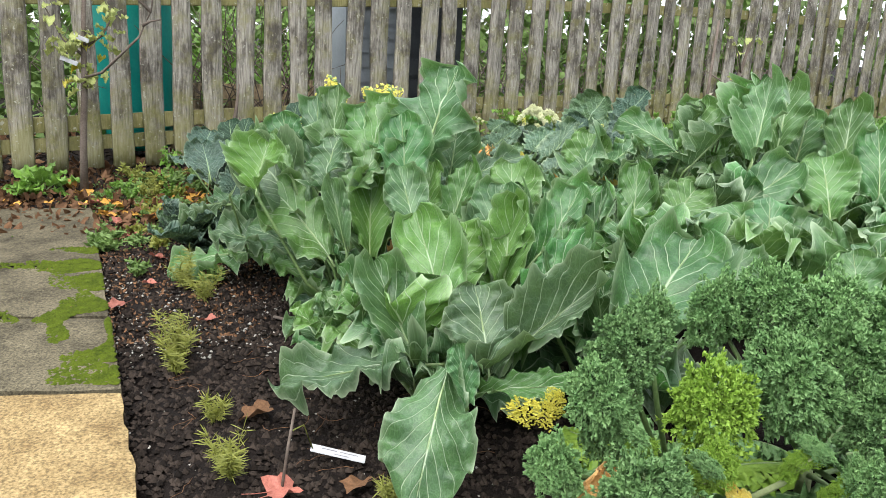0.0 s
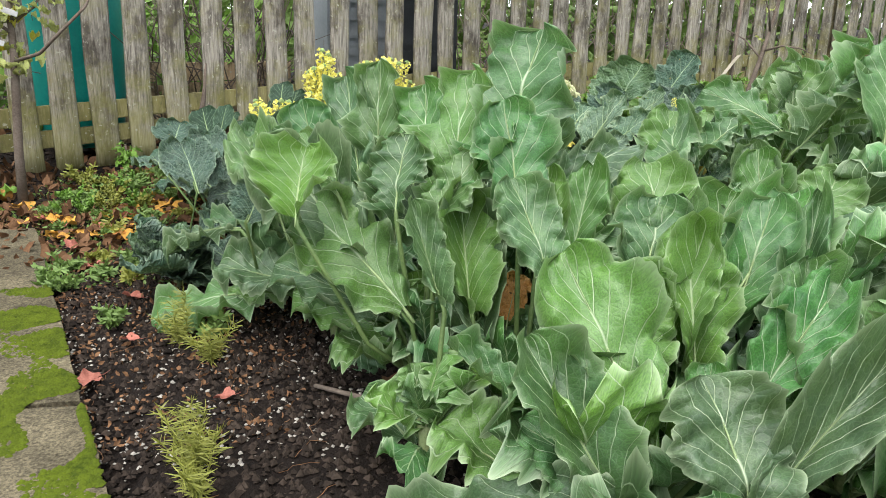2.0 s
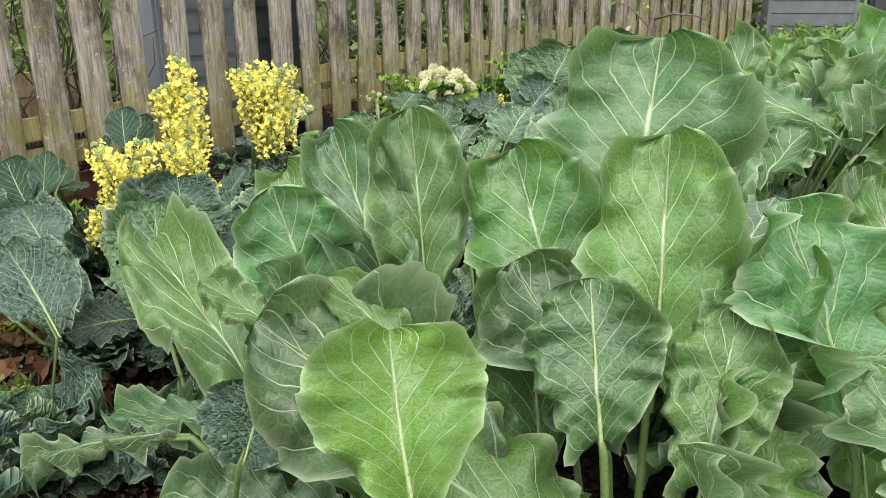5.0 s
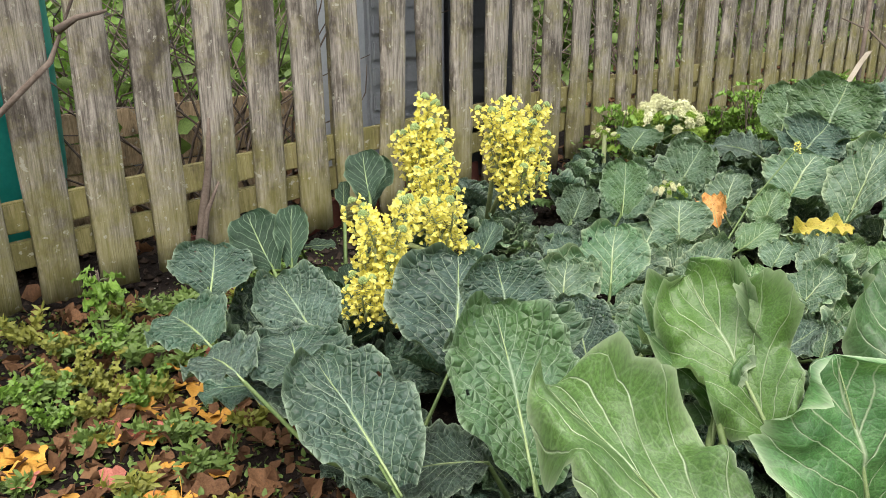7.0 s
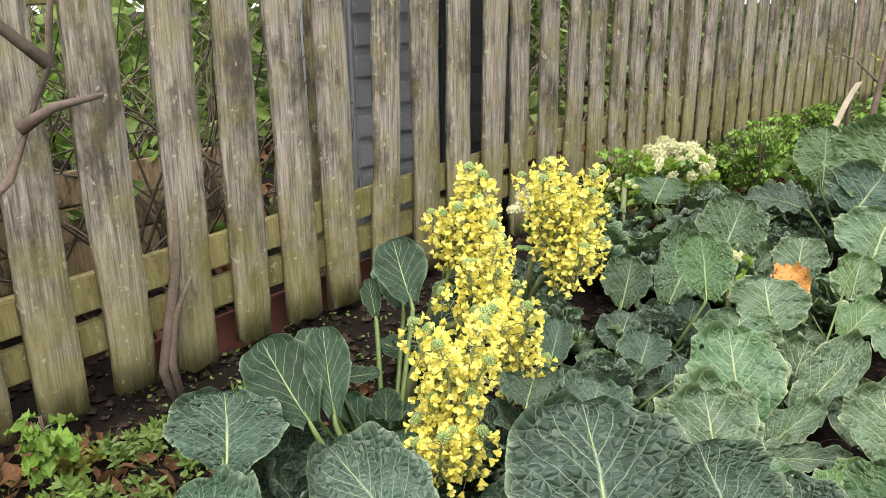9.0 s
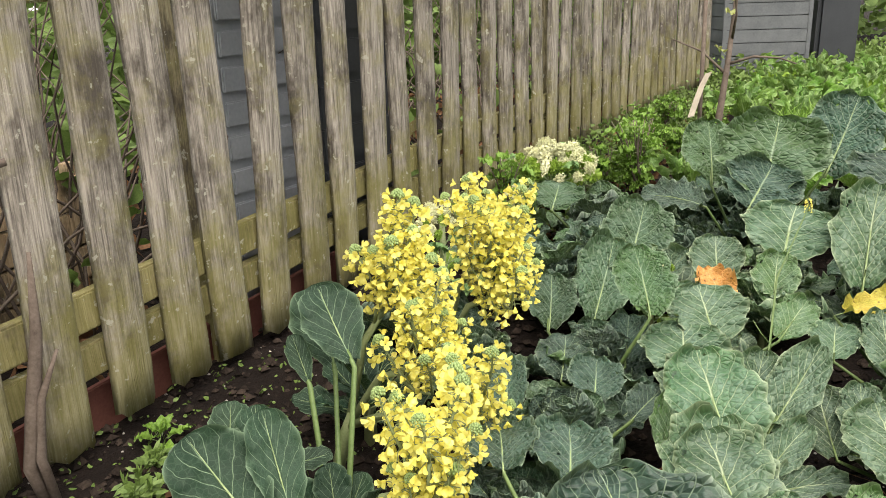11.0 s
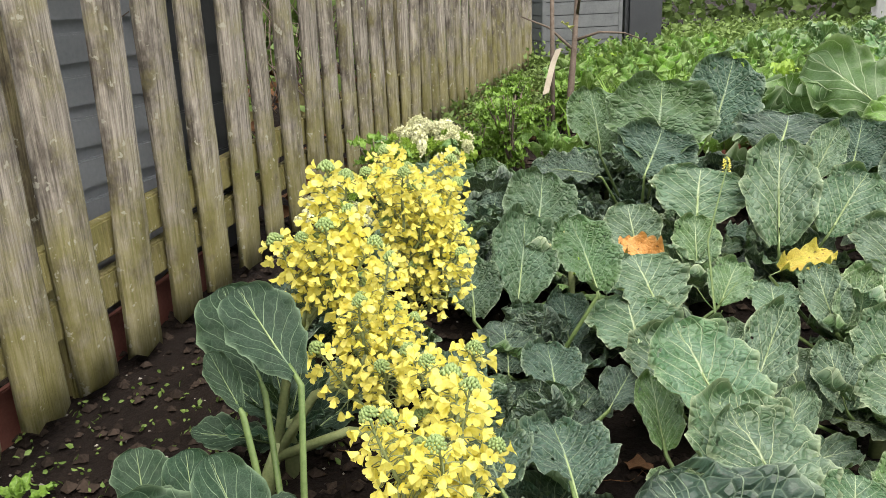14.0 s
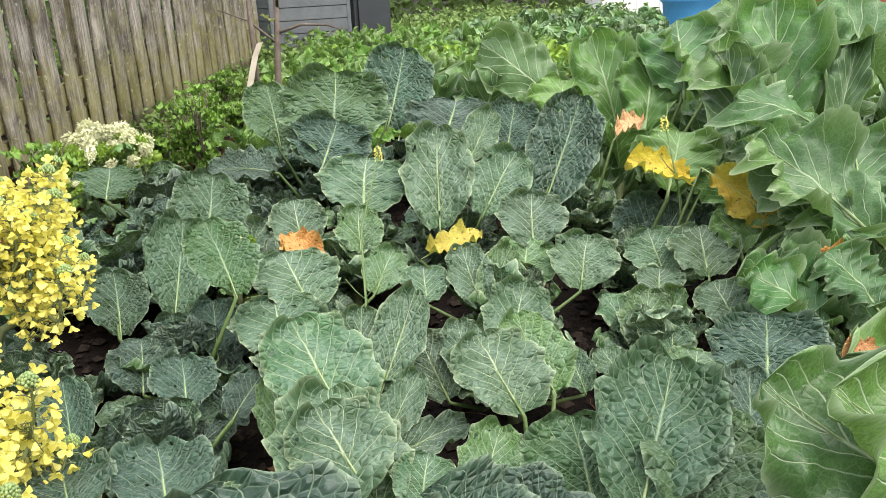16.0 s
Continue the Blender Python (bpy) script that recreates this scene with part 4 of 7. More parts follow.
KALE = [frill_mesh(s, M_KALE) for s in (71, 72, 73)] + [frill_mesh(74, M_KALE_L)]
CURL = [curl_mesh(s, M_KALE) for s in (75, 76)]
CURL_L = [curl_mesh(s, M_KALE_L) for s in (77,)]
CURL_Y = [curl_mesh(79, M_KALE_Y, 700)]
CURL_C = [curl_mesh(78, M_CREAM, 170, 3.2)]
CURL_G = [curl_mesh(80, M_KALE_L, 170, 3.2)]
KINDS["k"] = KALE


def kale(x, y, seed, n, size, tops, label, pale=(), stem=0.12):
    rng = random.Random(seed)
    t = thing("curly_kale", x, y, ground_z(x, y) - 0.01, label, "kale plant", "curly kale plants")
    part("stalk", tube("stalk", [(0, 0, -0.03), (0, 0, stem)], [0.025, 0.02], M_STALK, 8), None, t)
    rosette(t, "k", n, size, rng, 5, 55, 1.0, stem)
    o = t.matrix_basis.translation
    for k, (cx, cy, cz, r) in enumerate(tops):
        part("curly_leaf", (CURL_L if k in pale else CURL)[k % (1 if k in pale else 2)], None, t, "tightly curled green leaf", Matrix.Translation(Vector((cx, cy, cz)) - o) @ pose(0, 0, 0, rng.uniform(-15, 15), rng.uniform(-15, 15), rng.uniform(0, 360)) @ Matrix.Diagonal((r * 1.75, r * 1.5, r * 1.95, 1)))
        part("leaf_stalk", tube("leaf_stalk", [(0, 0, stem * 0.8), (Vector((cx, cy, cz)) - o) * 0.6 + Vector((0, 0, 0.02)), Vector((cx, cy, cz)) - o], [0.009, 0.008, 0.006], M_STEMLEAF, 6), None, t)
    return t


def frond(name, x, y, h, seed, mat, label, category, group, n=9, spread=0.5, leafy=0.02, per=26, slim=0.2):
    """A feathery weed: thin stems with short needles or leaflets."""
    rng = random.Random(seed)
    t = thing(name, x, y, ground_z(x, y) - 0.015, label, category, group)
    for _ in range(n):
        v, f = [], []
        a = rng.uniform(0, 6.28)
        d = Vector((math.cos(a) * spread * rng.uniform(0.2, 1), math.sin(a) * spread * rng.uniform(0.2, 1), 1)).normalized()
        hh = h * rng.uniform(0.6, 1.1)
        pts = [d * hh * k / 5 + Vector((0, 0, -0.25 * h * spread * (k / 5) ** 2)) for k in range(6)]
        tube_into(v, f, pts, [0.0022 - 0.0003 * k for k in range(6)], 4)
        for k in range(per):
            q = rng.uniform(0.15, 1.0) * 5
            i = min(int(q), 4)
            p = pts[i].lerp(pts[i + 1], q - i)
            b = Vector((rng.gauss(0, 1), rng.gauss(0, 1), rng.gauss(0.4, 0.5))).normalized()
            w = b.orthogonal().normalized() * leafy * slim
            s = leafy * rng.uniform(0.7, 1.6)
            c = len(v)
            v += [p - w * 0.5, p + w * 0.5, p + b * s * 0.6 + w, p + b * s, p + b * s * 0.6 - w]
            f.append((c, c + 1, c + 2, c + 3, c + 4))
        part("foliage", raw("foliage", v, f, mat), None, t)["kind"] = "stuff"
    return t


def fallen_mesh(seed, mat, lobes=5):
    """A fallen leaf, lobed and curled at the rim, with its stalk."""
    rng = random.Random(seed)
    v, f = [(0, 0, 0.0)], []
    n = 30
    for ring in (0.5, 1.0):
        for k in range(n):
            a = 2 * math.pi * k / n
            r = 0.5 * (0.62 + 0.3 * abs(math.cos(lobes * a / 2)) ** 1.5 + 0.06 * math.sin(11 * a + seed))
            if abs(a - math.pi * 1.5) < 0.3:
                r *= 0.6
            v.append((ring * r * math.cos(a), ring * r * math.sin(a), ring * ring * (0.1 * math.sin(2 * a + seed) + 0.1 + 0.05 * math.sin(5 * a))))
    for k in range(n):
        q = (k + 1) % n
        f += [(0, 1 + k, 1 + q), (1 + k, 1 + n + k, 1 + n + q, 1 + q)]
    tube_into(v, f, [(0, -0.15, 0.02), (0.05, -0.5, 0.05), (0.12, -0.75, 0.12)], [0.012, 0.01, 0.008], 4)
    return raw("fallen_leaf", v, f, mat)


FALLEN = {"r": [fallen_mesh(s, M_RED) for s in (1, 2)], "g": [fallen_mesh(s, M_GOLD, 3) for s in (3, 4)], "d": [fallen_mesh(s, M_DRY) for s in (5, 6)]}
FLAB = {"r": "red fallen maple leaf on the soil", "g": "golden yellow fallen leaf on the soil", "d": "curled brown fallen leaf on the soil"}


def fallen(kind, x, y, size, seed, z=None):
    rng = random.Random(seed)
    zz = ground_z(x, y) + 0.012 if z is None else z
    ob = part("fallen_leaf", FALLEN[kind][seed % 2], None, None, "", pose(x, y, zz, rng.uniform(-16, 16), rng.uniform(-16, 16), rng.uniform(0, 360)) @ Matrix.Scale(size, 4))
    return tagged(ob, FLAB[kind], "fallen leaf", {"r": "red fallen leaves", "g": "golden fallen leaves", "d": "brown fallen leaves"}[kind])


# ---- the bed: cauliflowers, savoys and dark savoys ----
CL = "large cauliflower plant with broad wavy grey-green leaves"
SL = "savoy cabbage with crinkled grey-green leaves"
BL = "dark blue-green savoy cabbage with blistered leaves"
p = brassica("d", -1.30, 6.00, 13, 0.24, 400, 12, 66, 0.62, 0.14, "broccoli plant with smooth blue-green leaves", "broccoli", "broccoli", "leafy broccoli plants")
leaf(p, "d", 0, (-1.18, 6.10, 0.67), (-1.18, 6.27, 0.84), 0.15, (-0.2, -0.9, 0.5), True)
leaf(p, "d", 0, (-1.16, 6.26, 0.59), (-1.11, 6.45, 0.78), 0.17, (-0.4, -0.8, 0.5), True)
leaf(p, "d", 0, (-1.50, 5.95, 0.56), (-1.44, 6.07, 0.67), 0.09, (-0.3, -0.7, 0.6), True)
leaf(p, "d", 0, (-1.58, 5.94, 0.60), (-1.57, 6.06, 0.65), 0.15, (-0.2, -0.6, 0.7), True)
leaf(p, "d", 2, (-1.27, 6.17, 0.62), (-1.26, 6.28, 0.72), 0.06, (-0.3, -0.7, 0.6), True)
leaf(p, "d", 1, (-1.49, 6.16, 0.49), (-1.44, 6.28, 0.59), 0.10, (-0.2, -0.7, 0.7), True)
leaf(p, "d", 1, (-1.45, 5.95, 0.56), (-1.33, 5.93, 0.58), 0.06, (-0.2, -0.3, 0.9), True)
p = brassica("d", -1.35, 5.75, 13, 0.24, 401, 12, 66, 0.62, 0.14, "broccoli plant with smooth blue-green leaves", "broccoli", "broccoli", "leafy broccoli plants")
leaf(p, "d", 0, (-1.54, 5.76, 0.53), (-1.62, 5.96, 0.71), 0.18, (-0.0, -0.8, 0.5), True)
leaf(p, "d", 0, (-1.49, 5.76, 0.54), (-1.47, 5.93, 0.73), 0.11, (-0.1, -0.8, 0.5), True)
brassica("d", -0.95, 6.50, 13, 0.24, 402, 12, 66, 0.62, 0.14, "broccoli plant with smooth blue-green leaves", "broccoli", "broccoli", "leafy broccoli plants")
p = brassica("c", -0.05, 2.62, 10, 0.50, 103, 15, 78, 0.76, 0.2, CL, "cauliflower", "cauliflower", "cauliflower plants")
leaf(p, "c", 3, (0.06, 2.17, 0.44), (-0.04, 1.89, 0.18), 0.26, (-0.0, -0.7, 0.7), True)
leaf(p, "c", 1, (-0.01, 2.37, 0.37), (-0.55, 2.48, 0.22), 0.19, (0.0, -0.4, 0.9), True)
leaf(p, "c", 4, (-0.05, 2.36, 0.36), (-0.23, 2.62, 0.62), 0.19, (0.0, -0.8, 0.6), True)
leaf(p, "c", 0, (0.05, 2.53, 0.41), (-0.11, 2.84, 0.75), 0.24, (0.0, -0.9, 0.5), True)
leaf(p, "c", 1, (0.20, 2.22, 0.40), (0.10, 2.45, 0.61), 0.24, (-0.0, -0.8, 0.6), True)
leaf(p, "c", 4, (0.18, 2.26, 0.37), (0.53, 2.50, 0.64), 0.15, (-0.1, -0.6, 0.8), True)
leaf(p, "c", 1, (0.07, 2.72, 0.50), (0.03, 2.89, 0.72), 0.24, (-0.0, -0.8, 0.6), True)
leaf(p, "c", 1, (0.16, 2.20, 0.34), (0.43, 2.25, 0.38), 0.10, (-0.1, -0.5, 0.8), True)
leaf(p, "c", 2, (0.12, 2.11, 0.34), (0.06, 2.26, 0.47), 0.09, (-0.0, -0.7, 0.7), True)
leaf(p, "c", 1, (0.01, 2.41, 0.32), (-0.24, 2.54, 0.46), 0.16, (0.0, -0.7, 0.7), True)
leaf(p, "c", 1, (0.07, 2.79, 0.54), (0.08, 2.91, 0.62), 0.18, (-0.2, -0.5, 0.8), True)
leaf(p, "c", 1, (0.29, 2.55, 0.47), (0.51, 2.72, 0.75), 0.17, (-0.4, -0.6, 0.7), True)
leaf(p, "c", 1, (-0.17, 2.67, 0.41), (-0.11, 2.79, 0.52), 0.15, (-0.2, -0.6, 0.8), True)
leaf(p, "c", 4, (-0.22, 2.69, 0.45), (-0.38, 2.80, 0.53), 0.09, (-0.1, -0.4, 0.9), True)
leaf(p, "c", 0, (0.17, 2.50, 0.46), (0.18, 2.61, 0.56), 0.12, (-0.4, -0.6, 0.7), True)
p = brassica("c", 0.22, 3.00, 10, 0.50, 104, 15, 78, 0.76, 0.2, CL, "cauliflower", "cauliflower", "cauliflower plants")
leaf(p, "c", 2, (0.22, 2.76, 0.51), (0.25, 3.01, 0.78), 0.19, (-0.1, -0.9, 0.4), True)
leaf(p, "c", 0, (0.33, 2.89, 0.61), (0.61, 3.17, 0.83), 0.24, (-0.1, -0.8, 0.5), True)
leaf(p, "c", 0, (0.12, 3.01, 0.64), (0.23, 3.17, 0.81), 0.24, (-0.0, -0.8, 0.5), True)
leaf(p, "c", 0, (0.02, 2.86, 0.40), (-0.05, 3.06, 0.69), 0.25, (-0.3, -0.7, 0.6), True)
leaf(p, "c", 2, (0.09, 3.00, 0.53), (0.31, 3.16, 0.80), 0.21, (-0.3, -0.7, 0.6), True)
leaf(p, "c", 4, (0.22, 2.82, 0.51), (0.28, 2.98, 0.79), 0.13, (-0.4, -0.7, 0.5), True)
leaf(p, "c", 0, (0.38, 2.92, 0.58), (0.51, 3.09, 0.83), 0.22, (-0.4, -0.7, 0.6), True)
leaf(p, "c", 1, (0.31, 3.27, 0.66), (0.25, 3.44, 0.87), 0.25, (-0.3, -0.8, 0.6), True)
p = brassica("c", -0.38, 3.38, 10, 0.34, 105, 15, 78, 0.76, 0.2, CL, "cauliflower", "cauliflower", "cauliflower plants")
leaf(p, "c", 3, (-0.49, 3.22, 0.47), (-0.78, 3.46, 0.75), 0.27, (0.1, -0.7, 0.7), True)
leaf(p, "c", 0, (-0.62, 3.41, 0.61), (-0.93, 3.64, 0.85), 0.29, (0.2, -0.8, 0.6), True)
leaf(p, "c", 0, (-0.42, 3.44, 0.70), (-0.49, 3.61, 0.90), 0.23, (0.1, -0.9, 0.4), True)
leaf(p, "c", 3, (-0.55, 3.36, 0.39), (-0.87, 3.51, 0.54), 0.12, (0.1, -0.5, 0.9), True)
leaf(p, "c", 1, (-0.53, 3.33, 0.46), (-0.60, 3.42, 0.60), 0.15, (0.1, -0.7, 0.7), True)
leaf(p, "c", 0, (-0.39, 3.68, 0.81), (-0.41, 3.82, 1.05), 0.26, (-0.5, -0.8, 0.4), True)
leaf(p, "c", 0, (-0.36, 3.39, 0.83), (-0.27, 3.52, 1.12), 0.24, (-0.6, -0.7, 0.2), True)
leaf(p, "c", 1, (-0.52, 3.28, 0.82), (-0.49, 3.39, 0.94), 0.20, (-0.6, -0.8, 0.2), True)
leaf(p, "c", 1, (-0.39, 3.18, 0.76), (-0.30, 3.29, 0.91), 0.16, (-0.7, -0.6, 0.3), True)
leaf(p, "c", 4, (-0.85, 3.27, 0.79), (-0.77, 3.43, 0.89), 0.23, (-0.2, -0.7, 0.7), True)
leaf(p, "c", 0, (-0.53, 3.50, 0.66), (-0.46, 3.65, 0.88), 0.22, (-0.4, -0.7, 0.6), True)
leaf(p, "c", 3, (-0.73, 3.50, 0.83), (-0.81, 3.62, 0.92), 0.09, (-0.2, -0.5, 0.8), True)
leaf(p, "c", 0, (-0.33, 3.26, 0.88), (-0.17, 3.30, 0.98), 0.15, (-0.6, -0.5, 0.6), True)
leaf(p, "c", 3, (-0.47, 3.42, 0.27), (-0.84, 3.64, 0.41), 0.14, (0.0, -0.5, 0.9), True)
leaf(p, "c", 0, (-0.54, 3.51, 0.36), (-0.81, 3.76, 0.64), 0.19, (0.0, -0.7, 0.7), True)
p = brassica("c", -0.72, 3.95, 10, 0.50, 106, 15, 78, 0.76, 0.2, CL, "cauliflower", "cauliflower", "cauliflower plants")
leaf(p, "c", 1, (-0.78, 3.71, 0.34), (-1.14, 3.84, 0.41), 0.20, (0.1, -0.5, 0.8), True)
leaf(p, "c", 3, (-0.96, 3.94, 0.25), (-1.48, 4.09, 0.16), 0.18, (0.1, -0.3, 0.9), True)
leaf(p, "c", 1, (-0.50, 3.74, 0.20), (-0.67, 3.64, 0.03), 0.20, (0.1, -0.7, 0.7), True)
leaf(p, "c", 1, (-0.91, 3.79, 0.58), (-1.12, 4.37, 0.83), 0.23, (-0.0, -0.7, 0.7), True)
leaf(p, "c", 0, (-0.79, 4.00, 0.74), (-0.84, 4.03, 0.96), 0.23, (-0.1, -0.8, 0.6), True)
leaf(p, "c", 0, (-0.61, 3.87, 0.76), (-0.69, 4.15, 1.05), 0.21, (-0.3, -0.8, 0.5), True)
leaf(p, "c", 0, (-0.54, 3.89, 0.79), (-0.56, 3.99, 1.11), 0.21, (-0.3, -0.8, 0.4), True)
leaf(p, "c", 4, (-0.78, 3.62, 0.80), (-0.91, 3.76, 0.89), 0.10, (-0.1, -0.5, 0.8), True)
leaf(p, "c", 1, (-0.89, 3.82, 0.81), (-1.00, 3.93, 0.82), 0.09, (-0.1, -0.6, 0.8), True)
leaf(p, "c", 1, (-0.97, 3.87, 0.56), (-1.22, 4.07, 0.51), 0.09, (0.0, -0.4, 0.9), True)
leaf(p, "c", 3, (-1.14, 3.92, 0.55), (-1.43, 4.16, 0.41), 0.06, (0.0, -0.3, 1.0), True)
leaf(p, "c", 0, (-0.76, 4.51, 0.73), (-0.69, 4.71, 0.84), 0.22, (-0.5, -0.5, 0.7), True)
leaf(p, "c", 0, (-0.76, 4.53, 0.68), (-0.60, 4.64, 0.83), 0.19, (-0.7, 0.0, 0.7), True)
leaf(p, "c", 1, (-0.82, 3.90, 0.25), (-1.15, 4.07, 0.25), 0.17, (0.1, -0.6, 0.8), True)
leaf(p, "c", 0, (-0.68, 4.39, 0.68), (-0.73, 4.62, 0.87), 0.23, (-0.3, -0.7, 0.6), True)
p = brassica("c", 0.02, 3.95, 10, 0.50, 107, 15, 78, 0.76, 0.2, CL, "cauliflower", "cauliflower", "cauliflower plants")
leaf(p, "c", 0, (0.00, 3.98, 0.76), (0.04, 4.09, 0.96), 0.24, (-0.0, -0.9, 0.3), True)
leaf(p, "c", 3, (0.02, 3.75, 0.75), (0.42, 3.96, 0.88), 0.20, (-0.0, -0.7, 0.8), True)
leaf(p, "c", 0, (-0.16, 3.85, 0.88), (0.01, 3.97, 1.24), 0.43, (-0.6, -0.8, 0.3), True)
p = brassica("c", 0.62, 2.75, 10, 0.50, 108, 15, 78, 0.76, 0.2, CL, "cauliflower", "cauliflower", "cauliflower plants")
leaf(p, "c", 2, (0.34, 2.56, 0.51), (0.47, 2.79, 0.74), 0.18, (-0.1, -0.9, 0.5), True)
leaf(p, "c", 0, (0.56, 2.28, 0.52), (0.87, 2.69, 0.75), 0.35, (-0.2, -0.7, 0.6), True)
leaf(p, "c", 1, (1.07, 2.82, 0.51), (1.12, 2.98, 0.67), 0.24, (-0.3, -0.7, 0.7), True)
leaf(p, "c", 2, (0.46, 2.89, 0.54), (0.62, 3.05, 0.85), 0.11, (-0.5, -0.7, 0.5), True)
brassica("c", 0.95, 3.50, 12, 0.55, 109, 15, 78, 0.76, 0.2, CL, "cauliflower", "cauliflower", "cauliflower plants")
p = brassica("c", 1.50, 4.25, 12, 0.55, 110, 15, 78, 0.76, 0.2, CL, "cauliflower", "cauliflower", "cauliflower plants")
leaf(p, "c", 0, (1.32, 4.12, 0.46), (1.81, 4.16, 0.84), 0.33, (-0.3, -0.8, 0.5), True)
leaf(p, "c", 2, (1.71, 4.53, 0.85), (1.83, 4.75, 1.24), 0.28, (-0.6, -0.8, 0.2), True)
p = brassica("c", 1.25, 4.95, 0, 0.40, 111, 15, 78, 0.76, 0.2, CL, "cauliflower", "cauliflower", "cauliflower plants")
leaf(p, "c", 0, (1.51, 4.95, 0.76), (1.56, 5.15, 1.09), 0.31, (-0.3, -0.9, 0.3), True)
leaf(p, "c", 1, (1.15, 4.86, 0.63), (1.25, 5.04, 0.85), 0.28, (-0.2, -0.9, 0.5), True)
leaf(p, "c", 0, (1.52, 4.91, 0.70), (1.82, 4.97, 1.23), 0.37, (-1.0, -0.1, 0.2), True)
leaf(p, "c", 0, (1.35, 5.02, 0.72), (1.56, 5.10, 1.05), 0.24, (-0.9, -0.1, 0.3), True)
leaf(p, "c", 2, (1.43, 4.67, 0.77), (1.68, 4.66, 1.07), 0.15, (-1.0, -0.0, 0.3), True)
leaf(p, "c", 0, (1.62, 4.77, 0.78), (1.87, 4.76, 1.07), 0.16, (-1.0, -0.0, 0.3), True)
leaf(p, "c", 1, (1.21, 4.82, 0.71), (1.39, 4.85, 0.86), 0.18, (-0.8, -0.1, 0.5), True)
leaf(p, "c", 3, (1.35, 4.71, 0.85), (1.02, 4.92, 0.99), 0.21, (-0.3, -0.6, 0.7), True)
leaf(p, "c", 3, (1.03, 5.01, 0.63), (1.10, 5.15, 0.75), 0.18, (-0.7, -0.1, 0.7), True)
p = brassica("c", 2.10, 4.90, 5, 0.40, 112, 15, 78, 0.76, 0.2, CL, "cauliflower", "cauliflower", "cauliflower plants")
leaf(p, "c", 2, (1.97, 4.97, 0.83), (2.12, 5.18, 1.22), 0.32, (-0.4, -0.9, 0.3), True)
leaf(p, "c", 2, (2.34, 4.73, 0.71), (2.42, 4.95, 1.13), 0.30, (-0.4, -0.9, 0.3), True)
leaf(p, "c", 0, (2.12, 4.96, 0.81), (2.24, 5.14, 1.04), 0.31, (-0.4, -0.8, 0.5), True)
p = brassica("c", 1.75, 5.55, 5, 0.40, 113, 15, 78, 0.76, 0.2, CL, "cauliflower", "cauliflower", "cauliflower plants")
leaf(p, "c", 3, (1.71, 5.15, 0.92), (2.01, 5.32, 1.14), 0.23, (-0.2, -0.6, 0.7), True)
leaf(p, "c", 1, (1.73, 5.42, 0.73), (1.95, 5.48, 1.03), 0.30, (-0.9, -0.2, 0.4), True)
leaf(p, "c", 3, (1.77, 5.26, 0.92), (1.95, 5.37, 1.17), 0.36, (-0.7, -0.1, 0.7), True)
leaf(p, "c", 0, (1.86, 5.59, 0.66), (2.05, 5.78, 1.07), 0.29, (-0.9, -0.3, 0.4), True)
leaf(p, "c", 3, (1.96, 5.93, 0.77), (2.01, 6.33, 1.09), 0.31, (-0.8, -0.3, 0.5), True)
leaf(p, "c", 1, (1.74, 5.86, 0.72), (1.93, 5.89, 0.90), 0.32, (-0.8, -0.3, 0.5), True)
p = brassica("c", 2.30, 3.90, 12, 0.55, 114, 15, 78, 0.76, 0.2, CL, "cauliflower", "cauliflower", "cauliflower plants")
leaf(p, "c", 1, (1.91, 4.09, 0.61), (1.95, 4.27, 0.88), 0.32, (-0.4, -0.8, 0.5), True)
leaf(p, "c", 0, (2.29, 4.30, 0.65), (2.36, 4.51, 1.01), 0.28, (-0.4, -0.8, 0.3), True)
brassica("c", 2.95, 4.60, 12, 0.55, 115, 15, 78, 0.76, 0.2, CL, "cauliflower", "cauliflower", "cauliflower plants")
brassica("c", 2.60, 5.70, 12, 0.55, 116, 15, 78, 0.76, 0.2, CL, "cauliflower", "cauliflower", "cauliflower plants")
brassica("c", 2.15, 6.40, 12, 0.55, 117, 15, 78, 0.76, 0.2, CL, "cauliflower", "cauliflower", "cauliflower plants")
brassica("c", 3.20, 5.40, 12, 0.55, 118, 15, 78, 0.76, 0.2, CL, "cauliflower", "cauliflower", "cauliflower plants")
p = brassica("c", 0.75, 4.65, 5, 0.40, 119, 15, 78, 0.76, 0.2, CL, "cauliflower", "cauliflower", "cauliflower plants")
leaf(p, "c", 1, (0.79, 4.70, 0.59), (0.83, 4.89, 0.88), 0.28, (-0.2, -0.9, 0.4), True)
leaf(p, "c", 0, (0.73, 4.50, 0.62), (0.87, 4.91, 0.86), 0.27, (-0.5, -0.0, 0.9), True)
leaf(p, "c", 1, (0.90, 4.59, 0.69), (1.07, 4.66, 0.87), 0.27, (-0.6, 0.0, 0.8), True)
leaf(p, "c", 3, (0.58, 4.65, 0.38), (0.62, 4.88, 0.47), 0.18, (-0.5, -0.0, 0.9), True)
leaf(p, "c", 1, (0.85, 4.85, 0.45), (0.97, 4.97, 0.57), 0.15, (-0.7, -0.1, 0.7), True)
leaf(p, "c", 0, (0.69, 4.52, 0.50), (0.85, 4.58, 0.66), 0.18, (-0.8, 0.0, 0.6), True)
leaf(p, "w", 1, (0.63, 4.73, 0.59), (0.63, 4.55, 0.52), 0.11, (-0.7, 0.0, 0.7), True)
leaf(p, "c", 0, (0.56, 4.46, 0.42), (0.58, 4.89, 0.52), 0.21, (-0.4, -0.0, 0.9), True)
leaf(p, "c", 1, (0.98, 4.66, 0.67), (1.10, 4.79, 0.81), 0.21, (-0.5, -0.0, 0.9), True)
